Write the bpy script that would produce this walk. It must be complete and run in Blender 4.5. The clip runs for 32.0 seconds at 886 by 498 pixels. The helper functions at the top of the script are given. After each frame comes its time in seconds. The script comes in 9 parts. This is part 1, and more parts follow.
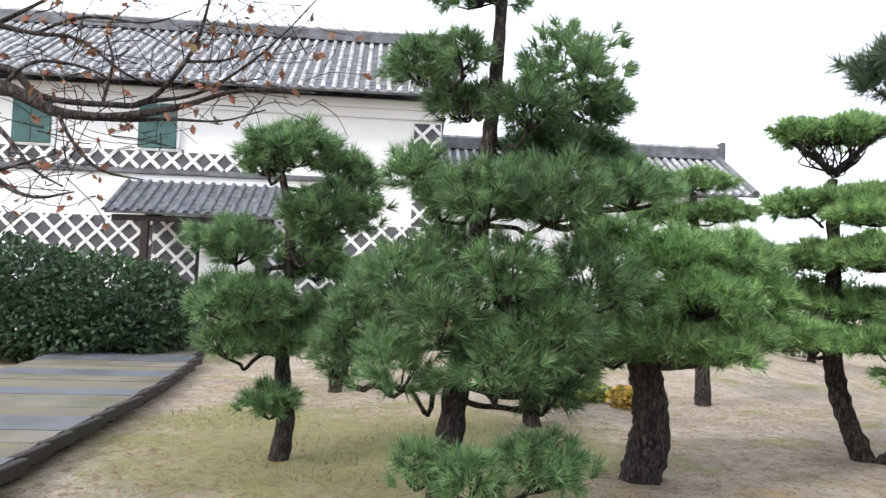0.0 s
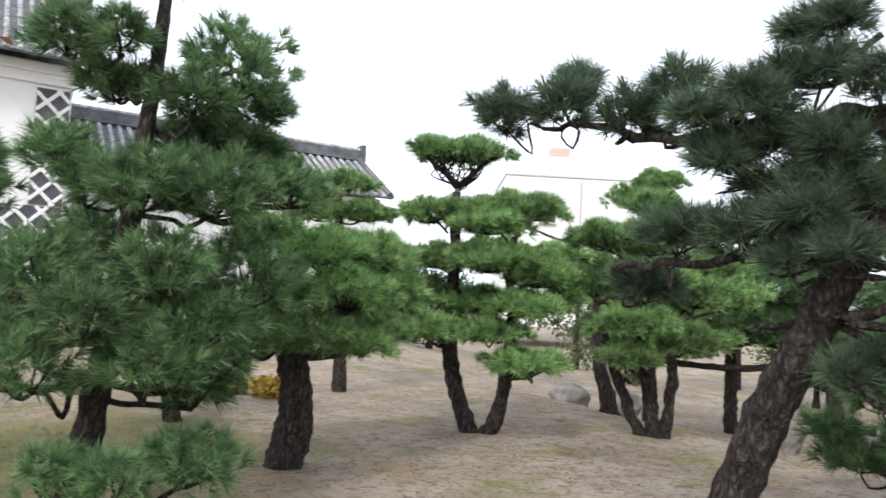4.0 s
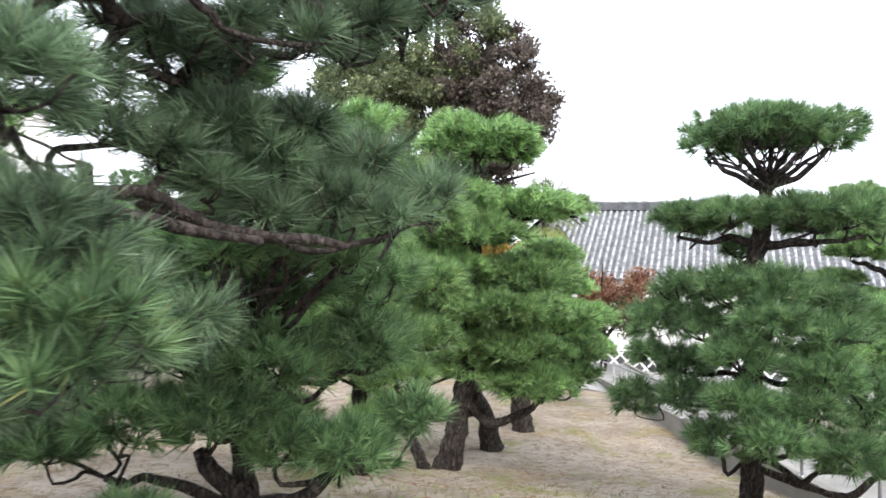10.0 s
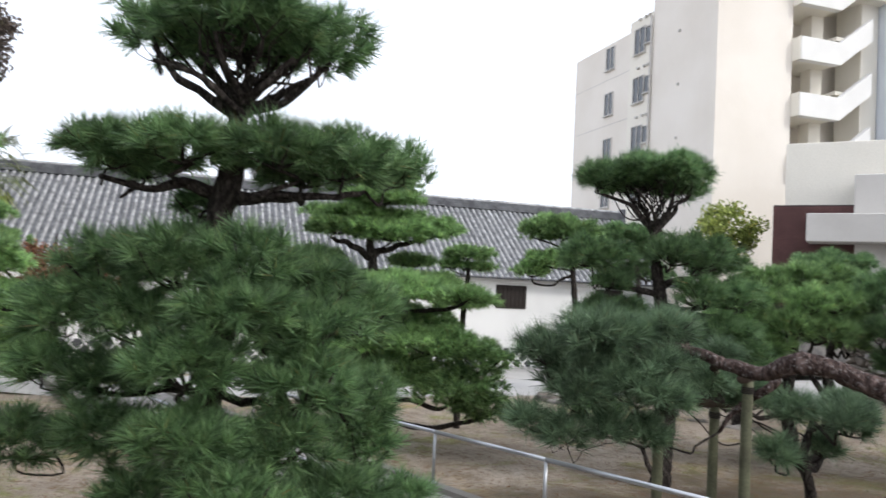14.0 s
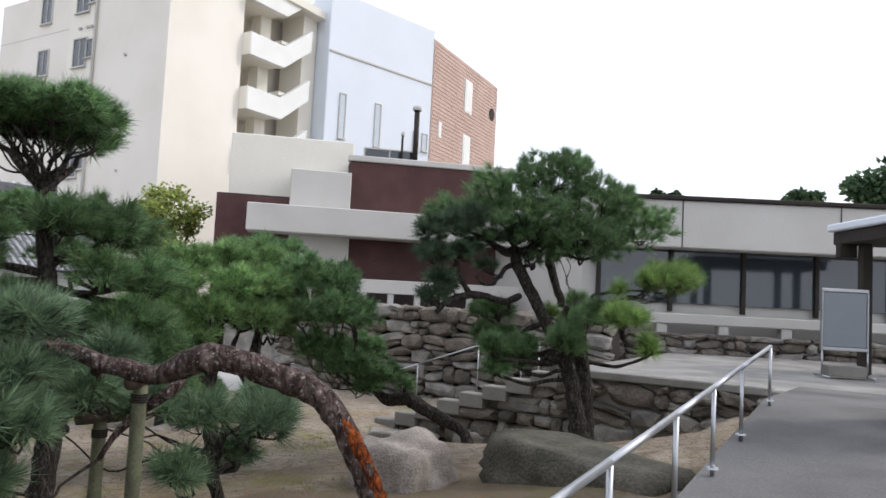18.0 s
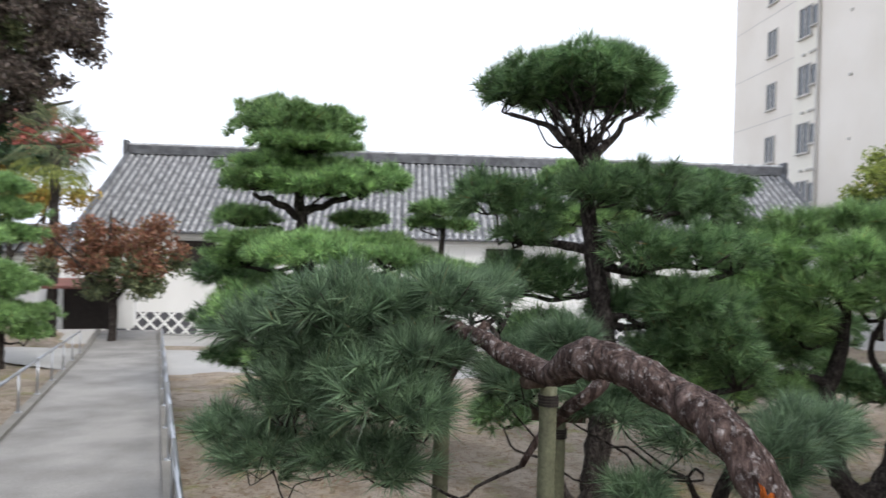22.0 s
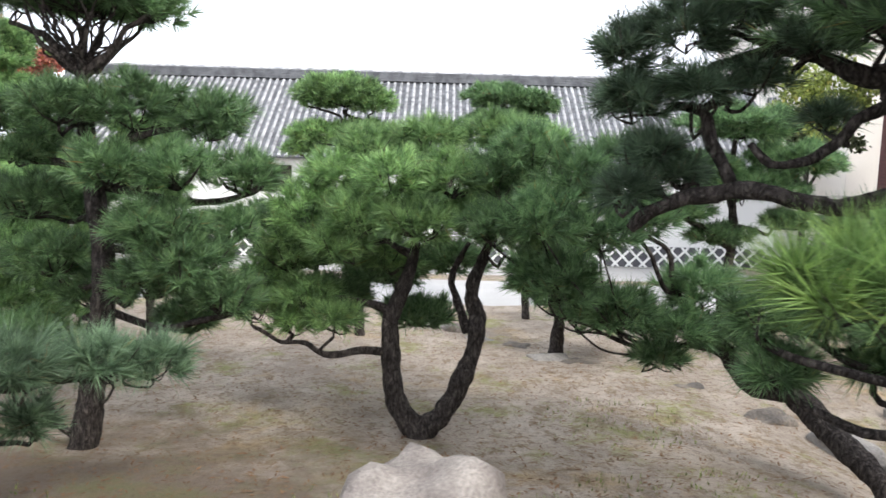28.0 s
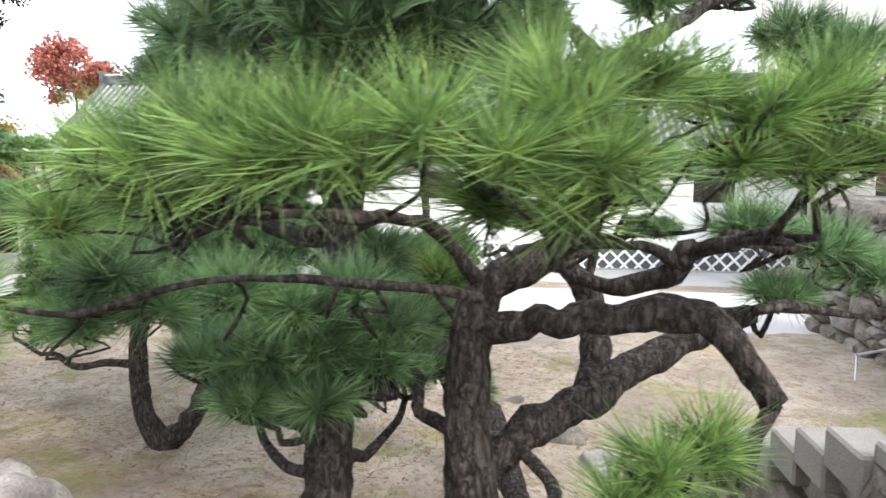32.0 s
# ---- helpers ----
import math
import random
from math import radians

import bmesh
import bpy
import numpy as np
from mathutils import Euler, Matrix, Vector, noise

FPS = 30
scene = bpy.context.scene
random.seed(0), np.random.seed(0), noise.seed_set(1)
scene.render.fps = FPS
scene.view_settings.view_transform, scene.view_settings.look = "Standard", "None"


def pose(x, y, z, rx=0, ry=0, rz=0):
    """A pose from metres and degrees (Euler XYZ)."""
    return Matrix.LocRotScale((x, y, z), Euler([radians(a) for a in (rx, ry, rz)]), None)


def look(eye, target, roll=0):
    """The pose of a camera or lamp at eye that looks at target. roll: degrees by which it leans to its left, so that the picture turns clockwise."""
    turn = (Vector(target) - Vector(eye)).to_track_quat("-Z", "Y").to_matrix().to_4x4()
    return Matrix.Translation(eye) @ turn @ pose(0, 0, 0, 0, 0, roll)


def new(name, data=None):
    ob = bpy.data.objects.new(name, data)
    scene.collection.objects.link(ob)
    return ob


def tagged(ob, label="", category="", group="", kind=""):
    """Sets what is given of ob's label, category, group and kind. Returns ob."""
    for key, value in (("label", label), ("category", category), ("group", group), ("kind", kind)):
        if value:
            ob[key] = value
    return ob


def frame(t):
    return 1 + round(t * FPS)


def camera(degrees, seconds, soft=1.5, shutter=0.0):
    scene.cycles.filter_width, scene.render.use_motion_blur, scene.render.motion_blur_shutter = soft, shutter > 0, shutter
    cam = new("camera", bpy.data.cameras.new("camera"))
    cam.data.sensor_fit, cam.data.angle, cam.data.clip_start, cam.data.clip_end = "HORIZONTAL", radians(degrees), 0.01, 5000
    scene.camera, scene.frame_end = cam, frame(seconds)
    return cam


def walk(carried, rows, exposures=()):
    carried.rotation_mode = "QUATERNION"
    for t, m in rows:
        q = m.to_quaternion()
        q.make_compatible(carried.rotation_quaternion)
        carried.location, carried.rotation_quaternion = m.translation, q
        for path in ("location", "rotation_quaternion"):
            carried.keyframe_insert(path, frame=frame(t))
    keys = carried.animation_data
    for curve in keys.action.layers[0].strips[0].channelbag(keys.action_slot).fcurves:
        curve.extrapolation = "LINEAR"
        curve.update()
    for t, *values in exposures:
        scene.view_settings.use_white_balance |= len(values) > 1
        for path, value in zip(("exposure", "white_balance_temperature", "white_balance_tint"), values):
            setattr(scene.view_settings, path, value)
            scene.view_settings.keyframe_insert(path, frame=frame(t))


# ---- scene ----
cam = camera(62.2, 32.0, soft=1.5, shutter=0.35)
PATH = [
    (0, pose(0.001, -0.005, 1.542, 93.00, -1.90, -1.50)),
    (0.5, pose(-0.010, 0.032, 1.529, 92.60, -1.80, -1.00)),
    (1, pose(-0.073, 0.022, 1.529, 92.10, -1.90, -2.40)),
    (1.5, pose(-0.162, -0.013, 1.542, 91.70, -1.40, -6.00)),
    (2, pose(-0.212, -0.037, 1.554, 91.60, -2.00, -10.00)),
    (2.5, pose(-0.226, -0.087, 1.567, 91.80, -2.10, -14.30)),
    (3, pose(-0.227, -0.112, 1.567, 92.50, -2.30, -18.60)),
    (3.5, pose(-0.227, -0.149, 1.579, 93.00, -2.60, -23.50)),
    (4, pose(-0.191, -0.175, 1.579, 93.40, -3.00, -29.20)),
    (4.5, pose(-0.128, -0.190, 1.579, 93.50, -2.80, -33.30)),
    (6.5, pose(0.375, -0.275, 1.554, 92.40, 0.00, -41.20)),
    (7, pose(0.513, -0.288, 1.529, 91.70, -0.70, -46.20)),
    (7.5, pose(0.763, -0.250, 1.504, 90.70, -1.50, -53.30)),
    (8, pose(1.037, -0.300, 1.529, 90.50, -1.60, -59.90)),
    (8.5, pose(1.462, -0.413, 1.542, 90.60, -3.00, -64.00)),
    (9, pose(1.787, -0.425, 1.517, 90.30, -1.80, -64.60)),
    (9.5, pose(2.188, -0.312, 1.504, 91.10, -1.90, -65.30)),
    (10, pose(2.538, -0.300, 1.492, 92.20, -2.00, -69.60)),
    (10.5, pose(2.975, -0.337, 1.504, 92.80, -3.00, -71.30)),
    (11, pose(3.338, -0.312, 1.504, 93.00, -3.00, -74.90)),
    (11.5, pose(3.700, -0.238, 1.542, 93.20, -1.90, -79.60)),
    (12, pose(4.037, -0.275, 1.504, 92.20, -1.80, -85.80)),
    (12.5, pose(4.450, -0.375, 1.517, 92.70, -1.50, -90.80)),
    (13, pose(4.750, -0.438, 1.504, 92.20, -1.30, -95.40)),
    (13.5, pose(5.038, -0.462, 1.492, 93.00, -2.50, -100.90)),
    (14, pose(5.225, -0.575, 1.442, 92.40, -2.90, -108.00)),
    (14.5, pose(5.525, -0.812, 1.417, 91.20, -3.80, -111.50)),
    (16.5, pose(6.250, -1.413, 1.354, 92.40, -3.40, -130.80)),
    (17, pose(6.350, -1.638, 1.379, 93.40, -2.90, -138.00)),
    (17.5, pose(6.438, -1.875, 1.354, 93.60, -3.70, -145.30)),
    (18, pose(6.475, -2.087, 1.354, 93.80, -2.90, -149.10)),
    (18.5, pose(6.450, -2.150, 1.379, 93.10, -0.30, -149.20)),
    (19, pose(6.538, -2.375, 1.354, 92.00, -1.20, -139.70)),
    (19.5, pose(6.612, -2.688, 1.367, 91.20, -1.90, -127.20)),
    (20, pose(6.725, -2.912, 1.354, 91.70, -2.40, -121.30)),
    (20.5, pose(6.850, -3.275, 1.354, 91.60, -1.20, -115.00)),
    (21, pose(6.837, -3.688, 1.379, 91.00, -1.70, -111.40)),
    (21.5, pose(6.763, -4.138, 1.417, 90.00, -1.80, -103.50)),
    (22, pose(6.837, -4.537, 1.392, 89.80, -1.60, -93.30)),
    (22.5, pose(6.850, -4.938, 1.404, 89.10, 0.30, -86.20)),
    (23, pose(6.763, -5.413, 1.404, 87.40, -1.00, -84.70)),
    (23.5, pose(6.775, -5.837, 1.429, 85.10, -0.10, -86.10)),
    (24, pose(6.900, -6.213, 1.467, 84.30, -1.20, -88.00)),
    (24.5, look((6.996, -6.612, 1.470), (8.657, -6.647, 1.336), 0.2)),
    (25, look((7.034, -7.098, 1.498), (8.695, -7.129, 1.366), 0.4)),
    (25.5, look((7.074, -7.457, 1.487), (8.736, -7.479, 1.357), 0.3)),
    (27.5, look((7.022, -9.045, 1.505), (8.678, -9.014, 1.319), 1.0)),
    (28, look((7.083, -9.450, 1.517), (8.739, -9.454, 1.328), 1.6)),
    (28.5, look((7.058, -9.918, 1.563), (8.714, -9.988, 1.385), -1.3)),
    (29, look((7.008, -10.445, 1.610), (8.665, -10.492, 1.431), 0.7)),
    (29.5, look((7.043, -10.870, 1.608), (8.697, -10.880, 1.413), -0.5)),
    (30, look((7.094, -11.330, 1.633), (8.750, -11.334, 1.444), 1.4)),
    (30.5, look((7.050, -11.832, 1.665), (8.708, -11.789, 1.501), 1.1)),
    (31, look((7.064, -12.183, 1.698), (8.713, -12.020, 1.525), 1.3)),
    (31.5, look((7.183, -12.475, 1.712), (8.827, -12.283, 1.518), 1.3)),
    (32, look((7.279, -12.825, 1.746), (8.924, -12.642, 1.550), 0.6)),
]
EXPOSURES = [(0, 0.69), (2, 0.65), (3, 0.59), (4, 0.37), (7, 0.47), (9, 0.95), (10, 0.95), (11, 0.62), (13, 0.14), (18, -0.02), (19.5, -0.04), (21, 0.04), (22.5, 0.13), (24, 0.49), (25, 0.73), (28, 0.69), (29.5, 0.83), (31, 1.05), (32, 1.05)]
walk(cam, PATH, EXPOSURES)

# ---- sky, sun ----
SUN_EL, SUN_AZ = 42.0, 232.0
world = bpy.data.worlds.new("sky")
scene.world = world
world.use_nodes = True
wn, wl = world.node_tree.nodes, world.node_tree.links
sky = wn.new("ShaderNodeTexSky")
sky.sky_type = "NISHITA"
sky.sun_disc = False
sky.sun_elevation, sky.sun_rotation = radians(SUN_EL), radians(SUN_AZ)
sky.air_density, sky.dust_density = 2.0, 6.0
cloud = wn.new("ShaderNodeMixRGB")
cloud.inputs[0].default_value = 0.82
cloud.inputs[2].default_value = (11.0, 11.6, 13.2, 1)
wl.new(sky.outputs[0], cloud.inputs[1])
wl.new(cloud.outputs[0], wn["Background"].inputs[0])
wn["Background"].inputs[1].default_value = 0.13
sun_data = bpy.data.lights.new("sun", "SUN")
sun_data.energy, sun_data.angle, sun_data.color = 1.5, radians(10), (1.0, 0.98, 0.95)
sun = new("sun", sun_data)
az, el = radians(SUN_AZ), radians(SUN_EL)
sun.matrix_world = look((0, 0, 60), (-math.sin(az) * math.cos(el) * 10, -math.cos(az) * math.cos(el) * 10, 60 - math.sin(el) * 10))


# ---- materials ----
def material(name, colour, rough=0.8, var=0.25, scale=3.0, fine=40.0, bump=0.3, metal=0.0, second=None, mix=0.5, spec=0.3, bump_scale=None):
    """A painted or natural surface with stains at one scale and grain at another."""
    m = bpy.data.materials.new(name)
    m.use_nodes = True
    n, l = m.node_tree.nodes, m.node_tree.links
    b = n["Principled BSDF"]
    b.inputs["Roughness"].default_value, b.inputs["Metallic"].default_value = rough, metal
    b.inputs["Specular IOR Level"].default_value = spec
    tc = n.new("ShaderNodeTexCoord")
    big, small = n.new("ShaderNodeTexNoise"), n.new("ShaderNodeTexNoise")
    big.inputs["Scale"].default_value, small.inputs["Scale"].default_value = scale, fine
    big.inputs["Detail"].default_value = small.inputs["Detail"].default_value = 6
    geo = n.new("ShaderNodeNewGeometry")
    l.new(geo.outputs["Position"], big.inputs["Vector"])
    l.new(geo.outputs["Position"], small.inputs["Vector"])
    ramp = n.new("ShaderNodeValToRGB")
    ramp.color_ramp.elements[0].position, ramp.color_ramp.elements[1].position = 0.5 - mix * 0.3, 0.5 + mix * 0.3
    c2 = second or tuple(v * (1 - var) for v in colour)
    ramp.color_ramp.elements[0].color, ramp.color_ramp.elements[1].color = (*c2, 1), (*colour, 1)
    l.new(big.outputs["Fac"], ramp.inputs[0])
    hsv = n.new("ShaderNodeHueSaturation")
    mr = n.new("ShaderNodeMapRange")
    mr.inputs["To Min"].default_value, mr.inputs["To Max"].default_value = 1 - var, 1 + var
    mr.inputs["From Min"].default_value, mr.inputs["From Max"].default_value = 0.25, 0.75
    l.new(small.outputs["Fac"], mr.inputs["Value"])
    l.new(mr.outputs[0], hsv.inputs["Value"])
    l.new(ramp.outputs[0], hsv.inputs["Color"])
    l.new(hsv.outputs[0], b.inputs["Base Color"])
    if bump:
        bp = n.new("ShaderNodeBump")
        bp.inputs["Strength"].default_value, bp.inputs["Distance"].default_value = bump, 0.02
        l.new(small.outputs["Fac"], bp.inputs["Height"])
        l.new(bp.outputs[0], b.inputs["Normal"])
    return m


def needle_material(name, colour, warm):
    m = bpy.data.materials.new(name)
    m.use_nodes = True
    n, l = m.node_tree.nodes, m.node_tree.links
    b = n["Principled BSDF"]
    b.inputs["Roughness"].default_value, b.inputs["Specular IOR Level"].default_value = 0.45, 0.4
    geo, obj = n.new("ShaderNodeNewGeometry"), n.new("ShaderNodeObjectInfo")
    ramp = n.new("ShaderNodeValToRGB")
    e = ramp.color_ramp.elements
    e[0].color, e[1].color = (*(v * 0.4 for v in colour), 1), (*(v * 1.55 for v in colour), 1)
    extra = e.new(0.985)
    extra.color = (*(v * 1.2 for v in colour), 1)
    e[2].position, e[2].color = 1.0, (*warm, 1)
    l.new(geo.outputs["Random Per Island"], ramp.inputs[0])
    hsv = n.new("ShaderNodeHueSaturation")
    mr = n.new("ShaderNodeMapRange")
    mr.inputs["To Min"].default_value, mr.inputs["To Max"].default_value = 0.75, 1.25
    l.new(obj.outputs["Random"], mr.inputs["Value"])
    spot = n.new("ShaderNodeTexNoise")
    spot.inputs["Scale"].default_value, spot.inputs["Detail"].default_value = 9.0, 3
    l.new(geo.outputs["Position"], spot.inputs["Vector"])
    sp = n.new("ShaderNodeMapRange")
    sp.inputs["From Min"].default_value, sp.inputs["From Max"].default_value = 0.3, 0.7
    sp.inputs["To Min"].default_value, sp.inputs["To Max"].default_value = 0.5, 1.65
    l.new(spot.outputs["Fac"], sp.inputs["Value"])
    mul = n.new("ShaderNodeMath")
    mul.operation = "MULTIPLY"
    l.new(mr.outputs[0], mul.inputs[0])
    l.new(sp.outputs[0], mul.inputs[1])
    l.new(mul.outputs[0], hsv.inputs["Value"])
    hue = n.new("ShaderNodeMapRange")
    hue.inputs["From Min"].default_value, hue.inputs["From Max"].default_value = 0.3, 0.7
    hue.inputs["To Min"].default_value, hue.inputs["To Max"].default_value = 0.512, 0.478
    l.new(spot.outputs["Fac"], hue.inputs["Value"])
    l.new(hue.outputs[0], hsv.inputs["Hue"])
    l.new(ramp.outputs[0], hsv.inputs["Color"])
    l.new(hsv.outputs[0], b.inputs["Base Color"])
    tr = n.new("ShaderNodeBsdfTranslucent")
    l.new(hsv.outputs[0], tr.inputs["Color"])
    mx = n.new("ShaderNodeMixShader")
    mx.inputs[0].default_value = 0.36
    l.new(b.outputs[0], mx.inputs[1])
    l.new(tr.outputs[0], mx.inputs[2])
    l.new(mx.outputs[0], n["Material Output"].inputs[0])
    return m


def bark_material(name, dark, light, scale=14.0, flake=None):
    """Plated bark: dark fissures between scaly plates."""
    m = bpy.data.materials.new(name)
    m.use_nodes = True
    n, l = m.node_tree.nodes, m.node_tree.links
    b = n["Principled BSDF"]
    b.inputs["Roughness"].default_value, b.inputs["Specular IOR Level"].default_value = 0.9, 0.2
    geo = n.new("ShaderNodeNewGeometry")
    mp = n.new("ShaderNodeMapping")
    mp.inputs["Scale"].default_value = (1, 1, 0.36)
    l.new(geo.outputs["Position"], mp.inputs["Vector"])
    warp = n.new("ShaderNodeTexNoise")
    warp.inputs["Scale"].default_value, warp.inputs["Detail"].default_value = scale * 0.7, 5
    l.new(mp.outputs[0], warp.inputs["Vector"])
    add = n.new("ShaderNodeVectorMath")
    add.operation = "MULTIPLY_ADD"
    add.inputs[1].default_value = (0.16, 0.16, 0.16)
    l.new(warp.outputs["Color"], add.inputs[0])
    l.new(mp.outputs[0], add.inputs[2])
    vor = n.new("ShaderNodeTexVoronoi")
    vor.feature = "DISTANCE_TO_EDGE"
    vor.inputs["Scale"].default_value = scale
    l.new(add.outputs[0], vor.inputs["Vector"])
    fine = n.new("ShaderNodeTexNoise")
    fine.inputs["Scale"].default_value, fine.inputs["Detail"].default_value = scale * 5, 6
    l.new(mp.outputs[0], fine.inputs["Vector"])
    ramp = n.new("ShaderNodeValToRGB")
    ramp.color_ramp.elements[0].color, ramp.color_ramp.elements[1].color = (*dark, 1), (*light, 1)
    ramp.color_ramp.elements[0].position, ramp.color_ramp.elements[1].position = 0.0, 0.34
    rag = n.new("ShaderNodeTexNoise")
    rag.inputs["Scale"].default_value, rag.inputs["Detail"].default_value, rag.inputs["Roughness"].default_value = scale * 1.3, 8, 0.75
    l.new(mp.outputs[0], rag.inputs["Vector"])
    rag2 = n.new("ShaderNodeMapRange")
    rag2.inputs["From Min"].default_value, rag2.inputs["From Max"].default_value = 0.3, 0.7
    rag2.inputs["To Min"].default_value, rag2.inputs["To Max"].default_value = -0.16, 0.20
    l.new(rag.outputs["Fac"], rag2.inputs["Value"])
    both = n.new("ShaderNodeMath")
    both.operation = "MULTIPLY_ADD"
    both.inputs[1].default_value = 0.55
    l.new(vor.outputs["Distance"], both.inputs[0])
    l.new(rag2.outputs[0], both.inputs[2])
    l.new(both.outputs[0], ramp.inputs[0])
    mixc = n.new("ShaderNodeMixRGB")
    mixc.blend_type = "OVERLAY"
    mixc.inputs[0].default_value = 0.7
    l.new(ramp.outputs[0], mixc.inputs[1])
    l.new(fine.outputs["Fac"], mixc.inputs[2])
    if flake:
        fl = n.new("ShaderNodeTexNoise")
        fl.inputs["Scale"].default_value, fl.inputs["Detail"].default_value, fl.inputs["Roughness"].default_value = 26, 8, 0.75
        l.new(geo.outputs["Position"], fl.inputs["Vector"])
        fr = n.new("ShaderNodeMapRange")
        fr.inputs["From Min"].default_value, fr.inputs["From Max"].default_value = 0.54, 0.70
        l.new(fl.outputs["Fac"], fr.inputs["Value"])
        fm = n.new("ShaderNodeMixRGB")
        fm.inputs[2].default_value = (*flake, 1)
        l.new(fr.outputs[0], fm.inputs[0])
        l.new(mixc.outputs[0], fm.inputs[1])
        l.new(fm.outputs[0], b.inputs["Base Color"])
    else:
        l.new(mixc.outputs[0], b.inputs["Base Color"])
    h = n.new("ShaderNodeMath")
    h.operation = "MULTIPLY_ADD"
    h.inputs[1].default_value = 0.3
    l.new(fine.outputs["Fac"], h.inputs[0])
    l.new(vor.outputs["Distance"], h.inputs[2])
    bp = n.new("ShaderNodeBump")
    bp.inputs["Strength"].default_value, bp.inputs["Distance"].default_value = 1.0, 0.05
    l.new(h.outputs[0], bp.inputs["Height"])
    l.new(bp.outputs[0], b.inputs["Normal"])
    return m


NEEDLES = {
    "green": needle_material("needles_green", (0.150, 0.265, 0.115), (0.22, 0.16, 0.05)),
    "bright": needle_material("needles_bright", (0.240, 0.405, 0.155), (0.25, 0.19, 0.05)),
    # low tone: the near pines' self-shade is put into this needle colour
    "dark": needle_material("needles_dark_shaded", (0.095, 0.150, 0.090), (0.16, 0.12, 0.05)),
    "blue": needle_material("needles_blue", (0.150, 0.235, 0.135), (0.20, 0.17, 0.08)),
    "yellow": needle_material("needles_yellow", (0.195, 0.325, 0.095), (0.40, 0.27, 0.05)),
}
BARK = bark_material("pine_bark", (0.020, 0.016, 0.014), (0.125, 0.105, 0.093), 20)
BARK_RED = bark_material("red_bark", (0.030, 0.018, 0.015), (0.17, 0.120, 0.105), 13, (0.44, 0.41, 0.40))
TORN = bark_material("torn_wood", (0.045, 0.010, 0.005), (0.46, 0.11, 0.015), 16)
PLASTER = material("white_plaster", (0.80, 0.80, 0.78), 0.85, 0.06, 0.7, 60, 0.1)
GREY_TILE = material("grey_tile", (0.165, 0.17, 0.18), 0.75, 0.3, 2.5, 30, 0.3, second=(0.085, 0.088, 0.095))
SLATE_ROLL = material("slate_tile_roll", (0.16, 0.175, 0.20), 0.6, 0.3, 3.5, 26, 0.3, second=(0.09, 0.10, 0.115))
TILE_ROLL = material("pale_tile_roll", (0.56, 0.565, 0.575), 0.75, 0.3, 3.5, 26, 0.3, second=(0.22, 0.225, 0.23))
NAMAKO = material("namako_panel", (0.10, 0.10, 0.11), 0.7, 0.3, 2.0, 25, 0.2)
DARK_WOOD = material("dark_wood", (0.035, 0.028, 0.024), 0.75, 0.3, 6, 60, 0.3)
SHUTTER = material("green_shutter", (0.06, 0.13, 0.12), 0.6, 0.25, 3, 40, 0.1)
PATH_GREY = material("worn_grey_paving", (0.165, 0.16, 0.156), 0.9, 0.25, 1.0, 60, 0.4, second=(0.105, 0.10, 0.098))
CONCRETE = material("concrete", (0.33, 0.315, 0.295), 0.9, 0.2, 1.2, 70, 0.35, second=(0.22, 0.21, 0.195))
KERB = material("kerb_concrete", (0.25, 0.235, 0.21), 0.9, 0.2, 2, 60, 0.4)
STEEL = material("brushed_steel", (0.46, 0.47, 0.49), 0.4, 0.05, 5, 80, 0.02, metal=1.0)
STONE = material("granite", (0.30, 0.275, 0.245), 0.9, 0.3, 3.0, 35, 0.7, second=(0.16, 0.15, 0.14))
PALE_STONE = material("pale_rock", (0.34, 0.30, 0.26), 0.9, 0.3, 4.0, 40, 0.9, second=(0.20, 0.17, 0.15))
BEIGE = material("beige_render", (0.80, 0.755, 0.69), 0.85, 0.06, 0.25, 20, 0.1, second=(0.73, 0.68, 0.61))
CREAM = material("cream_render", (0.80, 0.765, 0.68), 0.85, 0.06, 0.3, 20, 0.1)
HALL_BLUE = material("pale_blue_panel", (0.70, 0.745, 0.81), 0.6, 0.04, 0.3, 15, 0.05)
BRICK_PINK = material("pinkish_brick", (0.60, 0.45, 0.39), 0.85, 0.15, 0.6, 12, 0.4, second=(0.53, 0.39, 0.335))
PALE_MORTAR = material("pale_mortar", (0.56, 0.43, 0.37), 0.9, 0.15, 2, 30, 0.2)
PALE_GLASS = material("pale_window_glass", (0.52, 0.58, 0.64), 0.15, 0.08, 1, 10, 0.0, spec=0.8)
BRICK_DARK = material("dark_red_brick", (0.115, 0.055, 0.052), 0.8, 0.25, 1.0, 25, 0.3)
JOINT = material("mortar", (0.06, 0.045, 0.042), 0.9, 0.2, 2, 30, 0.2)
FASCIA = material("grey_fascia", (0.56, 0.54, 0.51), 0.85, 0.06, 0.4, 30, 0.1, second=(0.49, 0.47, 0.44))
GLASS = material("window_glass", (0.03, 0.04, 0.05), 0.06, 0.05, 1, 10, 0.0, spec=0.9)
SIGN_GREY = material("grey_panel", (0.22, 0.24, 0.26), 0.5, 0.05, 2, 30, 0.0)
BAMBOO = material("weathered_pole", (0.15, 0.155, 0.095), 0.7, 0.25, 5, 50, 0.3, second=(0.085, 0.085, 0.055))
BOARD = material("mossy_boards", (0.155, 0.14, 0.115), 0.75, 0.3, 1.2, 40, 0.4, second=(0.09, 0.088, 0.055))


